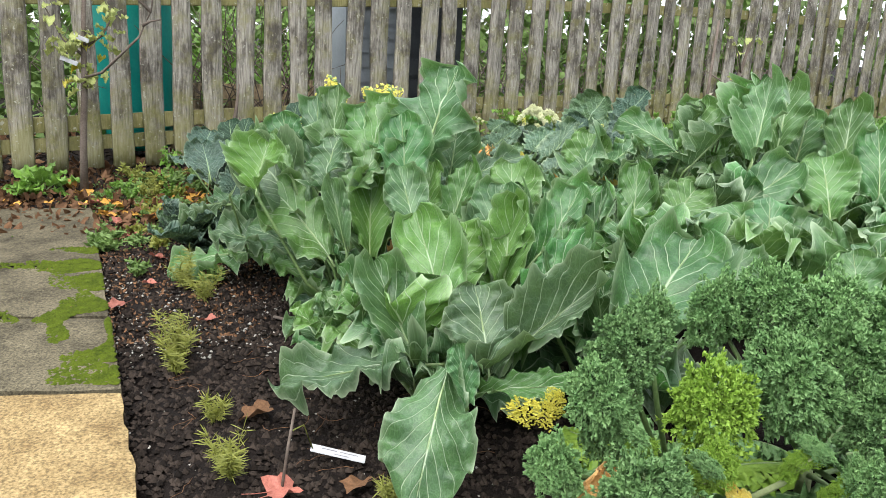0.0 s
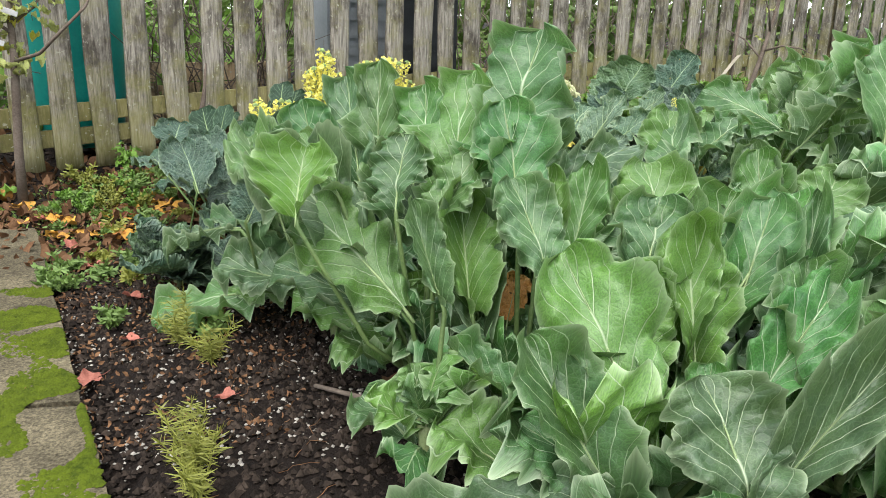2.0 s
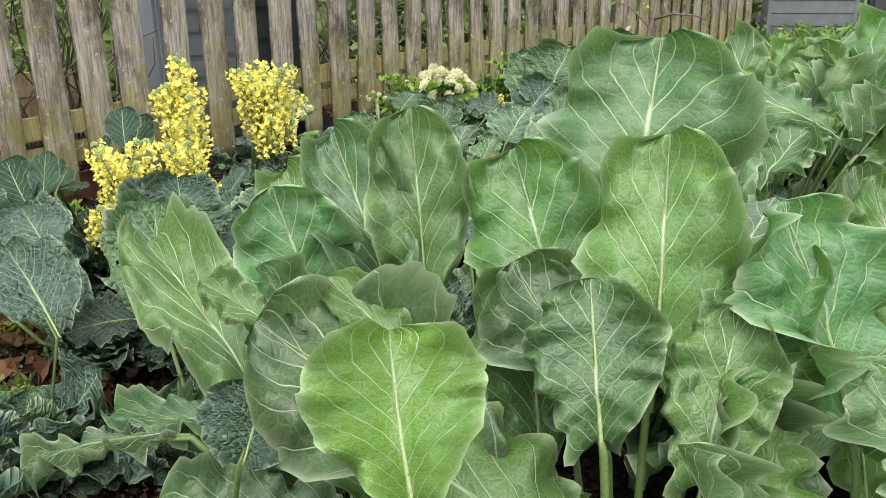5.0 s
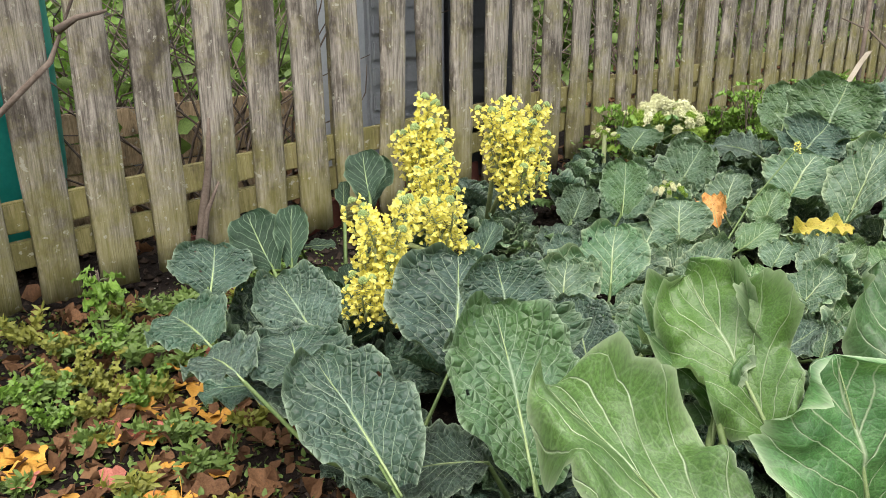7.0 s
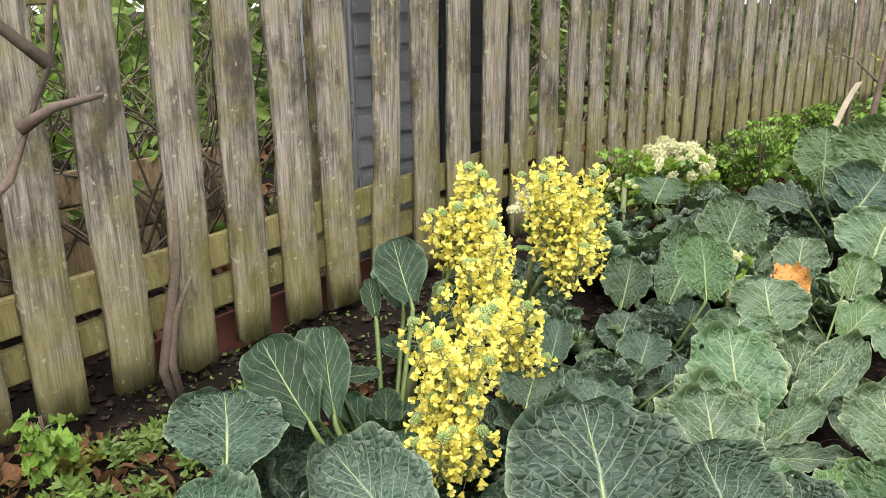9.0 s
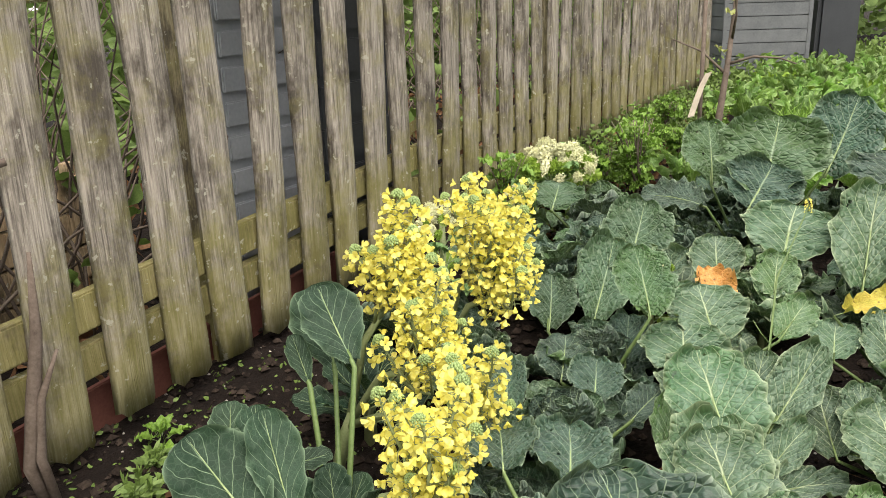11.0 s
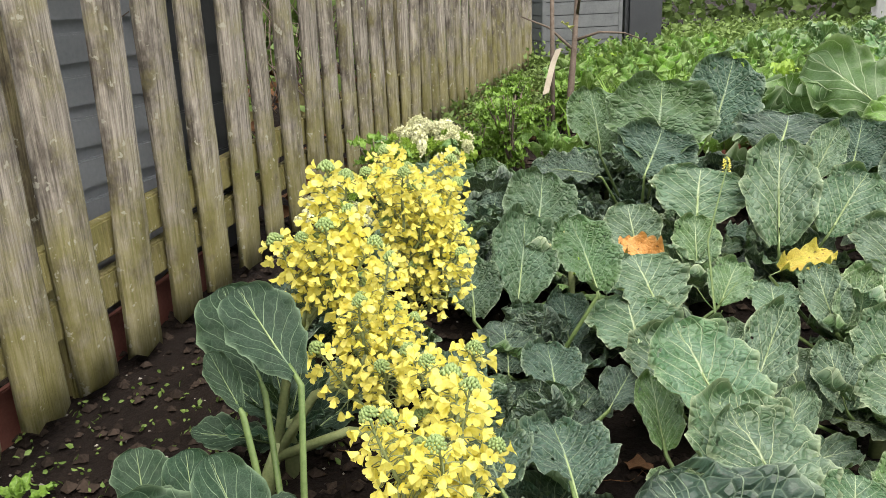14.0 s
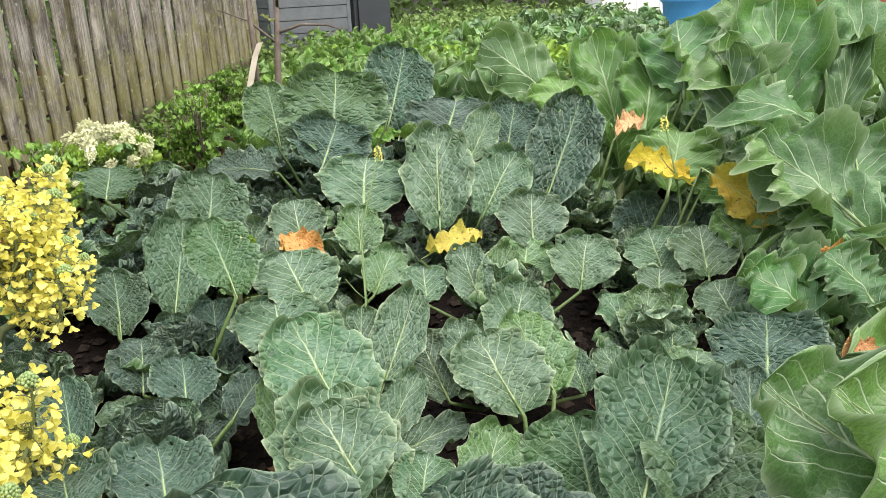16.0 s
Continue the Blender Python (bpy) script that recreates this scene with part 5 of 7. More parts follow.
leaf(p, "c", 0, (0.80, 4.73, 0.44), (0.93, 4.82, 0.56), 0.19, (-0.6, -0.0, 0.8), True)
leaf(p, "c", 1, (0.87, 4.86, 0.49), (1.02, 4.94, 0.65), 0.21, (-0.5, -0.0, 0.9), True)
leaf(p, "c", 0, (0.81, 4.71, 0.55), (0.94, 4.76, 0.68), 0.19, (-0.5, -0.0, 0.9), True)
leaf(p, "c", 1, (0.73, 4.75, 0.43), (0.78, 4.87, 0.54), 0.17, (-0.6, -0.0, 0.8), True)
leaf(p, "c", 1, (0.61, 4.59, 0.54), (0.68, 4.77, 0.63), 0.20, (-0.3, -0.0, 1.0), True)
leaf(p, "c", 0, (0.42, 4.65, 0.45), (0.50, 4.85, 0.56), 0.23, (-0.2, -0.0, 1.0), True)
leaf(p, "c", 1, (0.46, 4.52, 0.52), (0.55, 4.67, 0.62), 0.19, (-0.3, 0.0, 1.0), True)
leaf(p, "c", 1, (0.83, 4.96, 0.52), (0.95, 4.98, 0.61), 0.16, (-0.5, -0.1, 0.9), True)
p = brassica("c", -0.15, 3.10, 10, 0.34, 120, 15, 78, 0.76, 0.2, CL, "cauliflower", "cauliflower", "cauliflower plants")
leaf(p, "c", 0, (-0.17, 3.18, 0.81), (-0.20, 3.31, 1.05), 0.21, (0.1, -0.9, 0.4), True)
leaf(p, "c", 1, (-0.09, 2.97, 0.68), (-0.20, 3.13, 0.87), 0.17, (0.0, -0.8, 0.5), True)
leaf(p, "c", 4, (-0.31, 3.13, 0.52), (-0.31, 3.32, 0.79), 0.18, (0.1, -0.8, 0.5), True)
leaf(p, "w", 0, (-0.19, 3.17, 0.44), (-0.14, 3.26, 0.56), 0.10, (-0.3, -0.7, 0.6), True)
leaf(p, "c", 4, (-0.27, 3.14, 0.43), (-0.30, 3.33, 0.76), 0.19, (-0.1, -0.8, 0.6), True)
leaf(p, "c", 2, (0.03, 3.31, 0.62), (0.11, 3.46, 0.84), 0.17, (-0.3, -0.8, 0.5), True)
leaf(p, "c", 0, (-0.10, 3.19, 0.65), (-0.06, 3.32, 0.86), 0.14, (-0.2, -0.8, 0.5), True)
p = brassica("c", -0.42, 2.98, 9, 0.28, 121, 15, 78, 0.76, 0.2, CL, "cauliflower", "cauliflower", "cauliflower plants")
leaf(p, "c", 4, (-0.37, 3.06, 0.60), (-0.46, 3.16, 0.79), 0.10, (0.1, -0.8, 0.5), True)
p = brassica("c", 1.90, 3.20, 12, 0.55, 122, 15, 78, 0.76, 0.2, CL, "cauliflower", "cauliflower", "cauliflower plants")
leaf(p, "c", 0, (1.48, 2.82, 0.50), (1.55, 2.98, 0.66), 0.19, (-0.3, -0.7, 0.7), True)
p = brassica("c", 1.05, 5.35, 0, 0.55, 123, 15, 78, 0.76, 0.2, CL, "cauliflower", "cauliflower", "cauliflower plants")
leaf(p, "c", 1, (1.01, 5.16, 0.66), (1.18, 5.20, 0.82), 0.30, (-0.7, -0.1, 0.7), True)
brassica("c", 0.40, 4.20, 12, 0.55, 124, 15, 78, 0.76, 0.2, CL, "cauliflower", "cauliflower", "cauliflower plants")
p = brassica("c", 1.00, 4.20, 5, 0.40, 125, 15, 78, 0.76, 0.2, CL, "cauliflower", "cauliflower", "cauliflower plants")
leaf(p, "c", 0, (0.95, 4.04, 0.42), (1.00, 4.24, 0.78), 0.21, (-0.2, -0.9, 0.4), True)
leaf(p, "c", 1, (1.15, 3.96, 0.53), (1.29, 4.13, 0.72), 0.26, (-0.2, -0.7, 0.6), True)
leaf(p, "c", 0, (0.97, 4.10, 0.39), (1.01, 4.33, 0.79), 0.20, (-0.4, -0.8, 0.4), True)
brassica("c", 0.55, 3.70, 12, 0.55, 126, 15, 78, 0.76, 0.2, CL, "cauliflower", "cauliflower", "cauliflower plants")
brassica("c", 1.50, 3.60, 12, 0.55, 127, 15, 78, 0.76, 0.2, CL, "cauliflower", "cauliflower", "cauliflower plants")
p = brassica("s", -0.60, 5.45, 7, 0.27, 228, 24, 82, 0.82, 0.09, SL, "cabbage", "cabbage", "savoy cabbages")
leaf(p, "s", 0, (-0.74, 5.29, 0.50), (-0.64, 5.48, 0.61), 0.20, (-0.3, -0.6, 0.7), True)
leaf(p, "s", 0, (-0.46, 5.54, 0.46), (-0.36, 5.74, 0.63), 0.23, (-0.4, -0.6, 0.7), True)
leaf(p, "s", 0, (-0.81, 5.34, 0.51), (-0.57, 5.50, 0.61), 0.21, (-0.5, -0.4, 0.7), True)
leaf(p, "s", 1, (-0.53, 5.43, 0.44), (-0.29, 5.34, 0.42), 0.09, (-0.3, -0.2, 0.9), True)
leaf(p, "s", 1, (-0.73, 5.21, 0.51), (-0.62, 5.26, 0.55), 0.11, (-0.4, -0.3, 0.9), True)
leaf(p, "s", 0, (-0.48, 5.46, 0.43), (-0.29, 5.46, 0.51), 0.09, (-0.5, -0.3, 0.8), True)
leaf(p, "s", 0, (-0.55, 5.68, 0.41), (-0.40, 5.78, 0.49), 0.10, (-0.5, -0.5, 0.7), True)
leaf(p, "s", 1, (-0.89, 5.47, 0.55), (-0.81, 5.52, 0.55), 0.09, (-0.3, -0.3, 0.9), True)
p = brassica("s", -0.10, 5.80, 7, 0.27, 229, 24, 82, 0.82, 0.09, SL, "cabbage", "cabbage", "savoy cabbages")
leaf(p, "s", 0, (-0.37, 5.73, 0.40), (-0.18, 5.84, 0.52), 0.24, (-0.5, -0.4, 0.7), True)
leaf(p, "s", 1, (-0.17, 5.95, 0.41), (-0.05, 6.05, 0.53), 0.24, (-0.5, -0.4, 0.8), True)
leaf(p, "s", 2, (-0.22, 5.61, 0.39), (0.03, 5.64, 0.56), 0.13, (-0.6, -0.4, 0.7), True)
leaf(p, "s", 0, (-0.20, 5.68, 0.38), (-0.05, 5.76, 0.53), 0.14, (-0.6, -0.4, 0.7), True)
p = brassica("s", 0.12, 5.40, 7, 0.27, 230, 24, 82, 0.82, 0.09, SL, "cabbage", "cabbage", "savoy cabbages")
leaf(p, "s", 0, (-0.08, 5.44, 0.37), (0.05, 5.53, 0.49), 0.11, (-0.7, -0.3, 0.7), True)
leaf(p, "s", 0, (0.11, 5.41, 0.36), (0.30, 5.43, 0.52), 0.18, (-0.7, -0.3, 0.6), True)
leaf(p, "s", 0, (-0.12, 5.50, 0.33), (-0.00, 5.62, 0.46), 0.15, (-0.6, -0.3, 0.7), True)
leaf(p, "s", 3, (-0.10, 5.48, 0.35), (0.04, 5.33, 0.32), 0.08, (-0.3, -0.1, 1.0), True)
leaf(p, "s", 2, (0.08, 5.17, 0.32), (0.16, 5.26, 0.40), 0.09, (-0.7, -0.2, 0.7), True)
p = brassica("s", 0.50, 5.55, 7, 0.27, 231, 24, 82, 0.82, 0.09, SL, "cabbage", "cabbage", "savoy cabbages")
leaf(p, "s", 0, (0.71, 5.56, 0.49), (0.84, 5.61, 0.63), 0.22, (-0.7, -0.3, 0.6), True)
leaf(p, "s", 0, (0.61, 5.35, 0.39), (0.75, 5.38, 0.53), 0.21, (-0.7, -0.2, 0.6), True)
leaf(p, "s", 1, (0.56, 5.54, 0.39), (0.70, 5.57, 0.52), 0.21, (-0.7, -0.3, 0.7), True)
leaf(p, "s", 0, (0.33, 5.60, 0.40), (0.46, 5.71, 0.55), 0.13, (-0.7, -0.3, 0.6), True)
leaf(p, "s", 2, (0.33, 5.60, 0.40), (0.53, 5.57, 0.53), 0.11, (-0.7, -0.3, 0.6), True)
leaf(p, "s", 1, (0.25, 5.76, 0.42), (0.39, 5.81, 0.50), 0.14, (-0.6, -0.3, 0.7), True)
leaf(p, "o", 1, (0.37, 5.84, 0.53), (0.56, 5.69, 0.58), 0.08, (-0.5, -0.3, 0.8), True)
p = brassica("s", 0.50, 6.15, 12, 0.27, 232, 24, 82, 0.82, 0.09, SL, "cabbage", "cabbage", "savoy cabbages")
leaf(p, "s", 1, (0.65, 6.19, 0.57), (0.79, 6.24, 0.74), 0.31, (-0.7, -0.4, 0.6), True)
leaf(p, "s", 1, (0.37, 6.28, 0.50), (0.50, 6.38, 0.64), 0.18, (-0.6, -0.4, 0.7), True)
leaf(p, "s", 0, (0.43, 6.07, 0.46), (0.56, 6.15, 0.61), 0.15, (-0.6, -0.4, 0.7), True)
p = brassica("s", 0.90, 5.95, 12, 0.27, 233, 24, 82, 0.82, 0.09, SL, "cabbage", "cabbage", "savoy cabbages")
leaf(p, "s", 0, (0.68, 5.91, 0.51), (0.94, 6.02, 0.83), 0.24, (-0.8, -0.4, 0.4), True)
leaf(p, "s", 0, (0.79, 5.78, 0.55), (1.02, 5.74, 0.73), 0.21, (-0.8, -0.3, 0.6), True)
leaf(p, "s", 2, (1.00, 5.93, 0.72), (1.16, 5.90, 0.85), 0.13, (-0.8, -0.4, 0.5), True)
brassica("s", 0.30, 6.55, 12, 0.33, 234, 24, 82, 0.82, 0.09, SL, "cabbage", "cabbage", "savoy cabbages")
p = brassica("s", 0.90, 5.25, 12, 0.27, 235, 24, 82, 0.82, 0.09, SL, "cabbage", "cabbage", "savoy cabbages")
leaf(p, "o", 0, (0.96, 5.06, 0.68), (0.95, 5.31, 0.76), 0.09, (-0.6, -0.1, 0.8), True)
leaf(p, "o", 0, (0.95, 5.05, 0.76), (0.94, 4.81, 0.58), 0.15, (-0.8, -0.1, 0.6), True)
leaf(p, "s", 0, (0.72, 5.12, 0.43), (0.81, 5.20, 0.55), 0.19, (-0.5, -0.1, 0.9), True)
brassica("s", -0.30, 4.95, 12, 0.33, 236, 24, 82, 0.82, 0.09, SL, "cabbage", "cabbage", "savoy cabbages")
p = brassica("s", 1.30, 5.60, 12, 0.33, 237, 24, 82, 0.82, 0.09, SL, "cabbage", "cabbage", "savoy cabbages")
leaf(p, "w", 1, (1.32, 5.45, 0.76), (1.44, 5.39, 0.81), 0.08, (-0.7, -0.2, 0.7), True)
p = brassica("s", -0.35, 5.15, 12, 0.27, 238, 24, 82, 0.82, 0.09, SL, "cabbage", "cabbage", "savoy cabbages")
leaf(p, "s", 0, (-0.33, 5.20, 0.50), (-0.24, 5.33, 0.61), 0.20, (-0.4, -0.5, 0.8), True)
leaf(p, "s", 2, (-0.21, 5.17, 0.50), (-0.11, 5.30, 0.60), 0.15, (-0.5, -0.5, 0.7), True)
leaf(p, "s", 0, (-0.59, 5.20, 0.42), (-0.38, 5.22, 0.48), 0.12, (-0.5, -0.3, 0.8), True)
p = brassica("s", 0.10, 6.10, 7, 0.27, 239, 24, 82, 0.82, 0.09, SL, "cabbage", "cabbage", "savoy cabbages")
leaf(p, "s", 1, (0.01, 5.97, 0.47), (0.09, 6.11, 0.61), 0.23, (-0.4, -0.6, 0.7), True)
leaf(p, "s", 1, (0.07, 6.12, 0.45), (0.20, 6.21, 0.56), 0.20, (-0.5, -0.4, 0.7), True)
leaf(p, "s", 0, (0.25, 5.89, 0.44), (0.40, 5.92, 0.53), 0.13, (-0.7, -0.4, 0.6), True)
leaf(p, "w", 0, (0.28, 6.09, 0.45), (0.31, 6.28, 0.59), 0.11, (-0.6, -0.5, 0.7), True)
p = brassica("s", 0.45, 5.10, 7, 0.27, 240, 24, 82, 0.82, 0.09, SL, "cabbage", "cabbage", "savoy cabbages")
leaf(p, "s", 0, (0.37, 5.11, 0.30), (0.54, 5.13, 0.45), 0.15, (-0.7, -0.2, 0.7), True)
leaf(p, "s", 0, (0.29, 5.01, 0.33), (0.41, 5.03, 0.41), 0.11, (-0.7, -0.1, 0.7), True)
leaf(p, "s", 1, (0.62, 5.12, 0.41), (0.72, 5.14, 0.46), 0.14, (-0.6, -0.1, 0.8), True)
leaf(p, "s", 2, (0.30, 5.02, 0.32), (0.42, 5.07, 0.42), 0.13, (-0.6, -0.1, 0.8), True)
leaf(p, "s", 1, (0.73, 4.98, 0.45), (0.87, 5.05, 0.57), 0.20, (-0.5, -0.1, 0.9), True)
p = brassica("s", 0.15, 4.85, 12, 0.27, 241, 24, 82, 0.82, 0.09, SL, "cabbage", "cabbage", "savoy cabbages")
leaf(p, "s", 1, (0.16, 5.12, 0.33), (0.23, 5.19, 0.39), 0.09, (-0.6, -0.2, 0.8), True)
leaf(p, "s", 1, (-0.01, 4.91, 0.45), (0.13, 4.92, 0.48), 0.14, (-0.5, -0.1, 0.8), True)
leaf(p, "w", 0, (0.12, 4.60, 0.50), (0.23, 4.54, 0.52), 0.06, (-0.6, 0.0, 0.8), True)
p = brassica("s", 0.40, 4.75, 12, 0.33, 242, 24, 82, 0.82, 0.09, SL, "cabbage", "cabbage", "savoy cabbages")
leaf(p, "s", 0, (0.94, 4.70, 0.47), (1.12, 4.72, 0.61), 0.17, (-0.8, -0.0, 0.6), True)
leaf(p, "s", 1, (0.57, 4.89, 0.37), (0.66, 4.97, 0.46), 0.16, (-0.6, -0.1, 0.8), True)
p = brassica("b", -1.30, 5.05, 8, 0.29, 343, 14, 76, 0.85, 0.08, BL, "cabbage", "cabbage", "dark savoy cabbages")
leaf(p, "b", 1, (-1.52, 5.05, 0.50), (-1.53, 5.23, 0.58), 0.25, (-0.0, -0.5, 0.8), True)
leaf(p, "b", 0, (-1.09, 5.14, 0.47), (-1.01, 5.43, 0.68), 0.35, (-0.2, -0.6, 0.8), True)
leaf(p, "b", 2, (-1.43, 5.34, 0.47), (-1.55, 5.58, 0.59), 0.22, (-0.1, -0.6, 0.8), True)
leaf(p, "b", 1, (-1.67, 5.04, 0.55), (-1.75, 5.24, 0.54), 0.18, (0.0, -0.4, 0.9), True)
leaf(p, "b", 0, (-1.33, 5.00, 0.37), (-1.63, 5.30, 0.52), 0.23, (0.0, -0.6, 0.8), True)
leaf(p, "b", 1, (-1.51, 5.22, 0.41), (-1.79, 5.40, 0.36), 0.15, (0.1, -0.5, 0.8), True)
p = brassica("b", -1.55, 5.75, 12, 0.36, 344, 14, 76, 0.85, 0.08, BL, "cabbage", "cabbage", "dark savoy cabbages")
leaf(p, "b", 0, (-1.78, 5.71, 0.52), (-1.73, 5.86, 0.63), 0.24, (0.0, -0.7, 0.8), True)
leaf(p, "b", 1, (-1.76, 5.46, 0.44), (-1.89, 5.69, 0.49), 0.23, (0.0, -0.5, 0.9), True)
p = brassica("b", -1.45, 4.50, 12, 0.36, 345, 14, 76, 0.85, 0.08, BL, "cabbage", "cabbage", "dark savoy cabbages")
leaf(p, "b", 0, (-1.34, 4.54, 0.53), (-1.48, 4.83, 0.68), 0.22, (0.1, -0.7, 0.7), True)
p = brassica("b", -0.60, 6.00, 8, 0.29, 346, 14, 76, 0.85, 0.08, BL, "cabbage", "cabbage", "dark savoy cabbages")
leaf(p, "b", 1, (-0.69, 6.13, 0.36), (-0.40, 5.98, 0.39), 0.12, (-0.2, -0.2, 1.0), True)
leaf(p, "b", 0, (-0.82, 6.00, 0.46), (-0.68, 6.15, 0.55), 0.10, (-0.4, -0.6, 0.7), True)
leaf(p, "b", 0, (-0.48, 6.00, 0.40), (-0.37, 6.11, 0.47), 0.15, (-0.4, -0.5, 0.8), True)
leaf(p, "b", 1, (-0.49, 5.82, 0.43), (-0.36, 5.86, 0.48), 0.10, (-0.4, -0.4, 0.9), True)
p = brassica("b", -0.25, 6.25, 8, 0.29, 347, 14, 76, 0.85, 0.08, BL, "cabbage", "cabbage", "dark savoy cabbages")
leaf(p, "b", 0, (-0.19, 6.05, 0.59), (-0.12, 6.21, 0.75), 0.17, (-0.4, -0.7, 0.6), True)
leaf(p, "b", 2, (-0.03, 6.48, 0.38), (0.19, 6.62, 0.62), 0.21, (-0.5, -0.6, 0.6), True)
leaf(p, "b", 1, (-0.46, 6.18, 0.38), (-0.34, 6.29, 0.49), 0.16, (-0.4, -0.5, 0.8), True)
leaf(p, "b", 0, (-0.25, 6.50, 0.41), (-0.12, 6.61, 0.55), 0.17, (-0.4, -0.5, 0.7), True)
leaf(p, "b", 2, (-0.20, 6.14, 0.38), (-0.09, 6.26, 0.49), 0.13, (-0.5, -0.5, 0.7), True)
p = brassica("b", 0.05, 6.85, 12, 0.36, 348, 14, 76, 0.85, 0.08, BL, "cabbage", "cabbage", "dark savoy cabbages")
leaf(p, "b", 0, (0.37, 6.68, 0.44), (0.57, 6.81, 0.68), 0.26, (-0.6, -0.6, 0.6), True)
p = brassica("b", 1.15, 6.70, 8, 0.29, 349, 14, 76, 0.85, 0.08, BL, "cabbage", "cabbage", "dark savoy cabbages")
leaf(p, "b", 2, (1.04, 6.57, 0.68), (1.23, 6.68, 0.98), 0.42, (-0.8, -0.5, 0.3), True)
leaf(p, "b", 0, (1.33, 6.46, 0.76), (1.53, 6.48, 1.06), 0.29, (-0.8, -0.5, 0.3), True)
leaf(p, "b", 0, (0.99, 6.84, 0.71), (1.14, 6.97, 0.94), 0.23, (-0.7, -0.6, 0.4), True)
leaf(p, "b", 1, (0.80, 6.71, 0.64), (0.73, 7.00, 0.67), 0.17, (-0.4, -0.3, 0.9), True)
leaf(p, "b", 2, (0.91, 6.55, 0.64), (1.09, 6.59, 0.80), 0.31, (-0.7, -0.5, 0.6), True)
p = brassica("b", 0.70, 7.20, 12, 0.36, 350, 14, 76, 0.85, 0.08, BL, "cabbage", "cabbage", "dark savoy cabbages")
leaf(p, "b", 1, (0.35, 7.19, 0.60), (0.48, 7.27, 0.71), 0.23, (-0.4, -0.5, 0.8), True)
p = brassica("b", -0.95, 4.85, 8, 0.29, 351, 14, 76, 0.85, 0.08, BL, "cabbage", "cabbage", "dark savoy cabbages")
leaf(p, "b", 1, (-1.04, 4.71, 0.65), (-1.05, 4.87, 0.74), 0.29, (-0.0, -0.7, 0.7), True)
leaf(p, "b", 2, (-1.01, 4.93, 0.66), (-1.01, 5.06, 0.77), 0.21, (-0.0, -0.8, 0.6), True)
leaf(p, "b", 2, (-1.02, 4.87, 0.62), (-0.98, 4.99, 0.67), 0.23, (-0.2, -0.4, 0.9), True)
leaf(p, "b", 0, (-0.80, 4.89, 0.53), (-0.79, 5.08, 0.65), 0.16, (-0.3, -0.5, 0.8), True)
leaf(p, "b", 1, (-1.16, 4.63, 0.49), (-1.34, 4.67, 0.47), 0.15, (-0.0, -0.5, 0.9), True)
p = brassica("b", -0.95, 5.40, 12, 0.36, 352, 14, 76, 0.85, 0.08, BL, "cabbage", "cabbage", "dark savoy cabbages")
leaf(p, "b", 0, (-0.85, 5.72, 0.45), (-0.71, 5.85, 0.48), 0.19, (-0.4, -0.5, 0.8), True)
leaf(p, "b", 1, (-0.98, 5.81, 0.49), (-0.87, 5.95, 0.52), 0.16, (-0.3, -0.4, 0.9), True)
p = brassica("b", -0.60, 4.75, 8, 0.29, 353, 14, 76, 0.85, 0.08, BL, "cabbage", "cabbage", "dark savoy cabbages")
leaf(p, "b", 0, (-0.68, 4.96, 0.54), (-0.53, 5.03, 0.63), 0.19, (-0.6, -0.2, 0.8), True)
leaf(p, "b", 2, (-0.70, 4.88, 0.59), (-0.42, 4.89, 0.71), 0.20, (-0.6, -0.1, 0.8), True)
leaf(p, "b", 1, (-0.67, 4.80, 0.60), (-0.45, 4.81, 0.67), 0.18, (-0.6, -0.1, 0.8), True)
leaf(p, "b", 0, (-0.59, 4.64, 0.58), (-0.47, 4.65, 0.62), 0.10, (-0.6, 0.0, 0.8), True)
leaf(p, "b", 0, (-0.47, 4.74, 0.57), (-0.28, 4.77, 0.65), 0.12, (-0.7, -0.1, 0.7), True)
p = brassica("b", 1.25, 6.10, 8, 0.29, 354, 14, 76, 0.85, 0.08, BL, "cabbage", "cabbage", "dark savoy cabbages")
leaf(p, "b", 0, (1.00, 5.61, 0.53), (1.31, 5.59, 0.90), 0.24, (-0.9, -0.3, 0.4), True)
leaf(p, "b", 2, (1.15, 5.82, 0.69), (1.32, 5.88, 0.86), 0.21, (-0.8, -0.3, 0.5), True)
leaf(p, "b", 1, (1.24, 6.15, 0.74), (1.41, 6.19, 0.88), 0.36, (-0.7, -0.3, 0.6), True)
leaf(p, "b", 0, (0.98, 5.24, 0.37), (1.18, 5.24, 0.55), 0.23, (-0.7, -0.2, 0.7), True)
leaf(p, "b", 2, (0.98, 5.08, 0.32), (1.17, 5.12, 0.52), 0.18, (-0.8, -0.1, 0.6), True)
leaf(p, "b", 2, (0.98, 5.13, 0.41), (1.08, 5.16, 0.56), 0.15, (-0.8, -0.1, 0.6), True)
p = brassica("b", -1.00, 4.30, 12, 0.36, 355, 14, 76, 0.85, 0.08, BL, "cabbage", "cabbage", "dark savoy cabbages")
leaf(p, "b", 0, (-0.98, 3.54, 0.65), (-0.93, 3.65, 0.73), 0.16, (-0.1, -0.6, 0.8), True)
leaf(p, "b", 2, (-1.09, 4.51, 0.52), (-1.09, 4.81, 0.76), 0.25, (-0.1, -0.7, 0.7), True)
p = brassica("b", -0.15, 4.55, 12, 0.36, 356, 14, 76, 0.85, 0.08, BL, "cabbage", "cabbage", "dark savoy cabbages")
leaf(p, "b", 2, (-0.13, 4.76, 0.55), (0.02, 4.78, 0.63), 0.22, (-0.7, -0.0, 0.7), True)
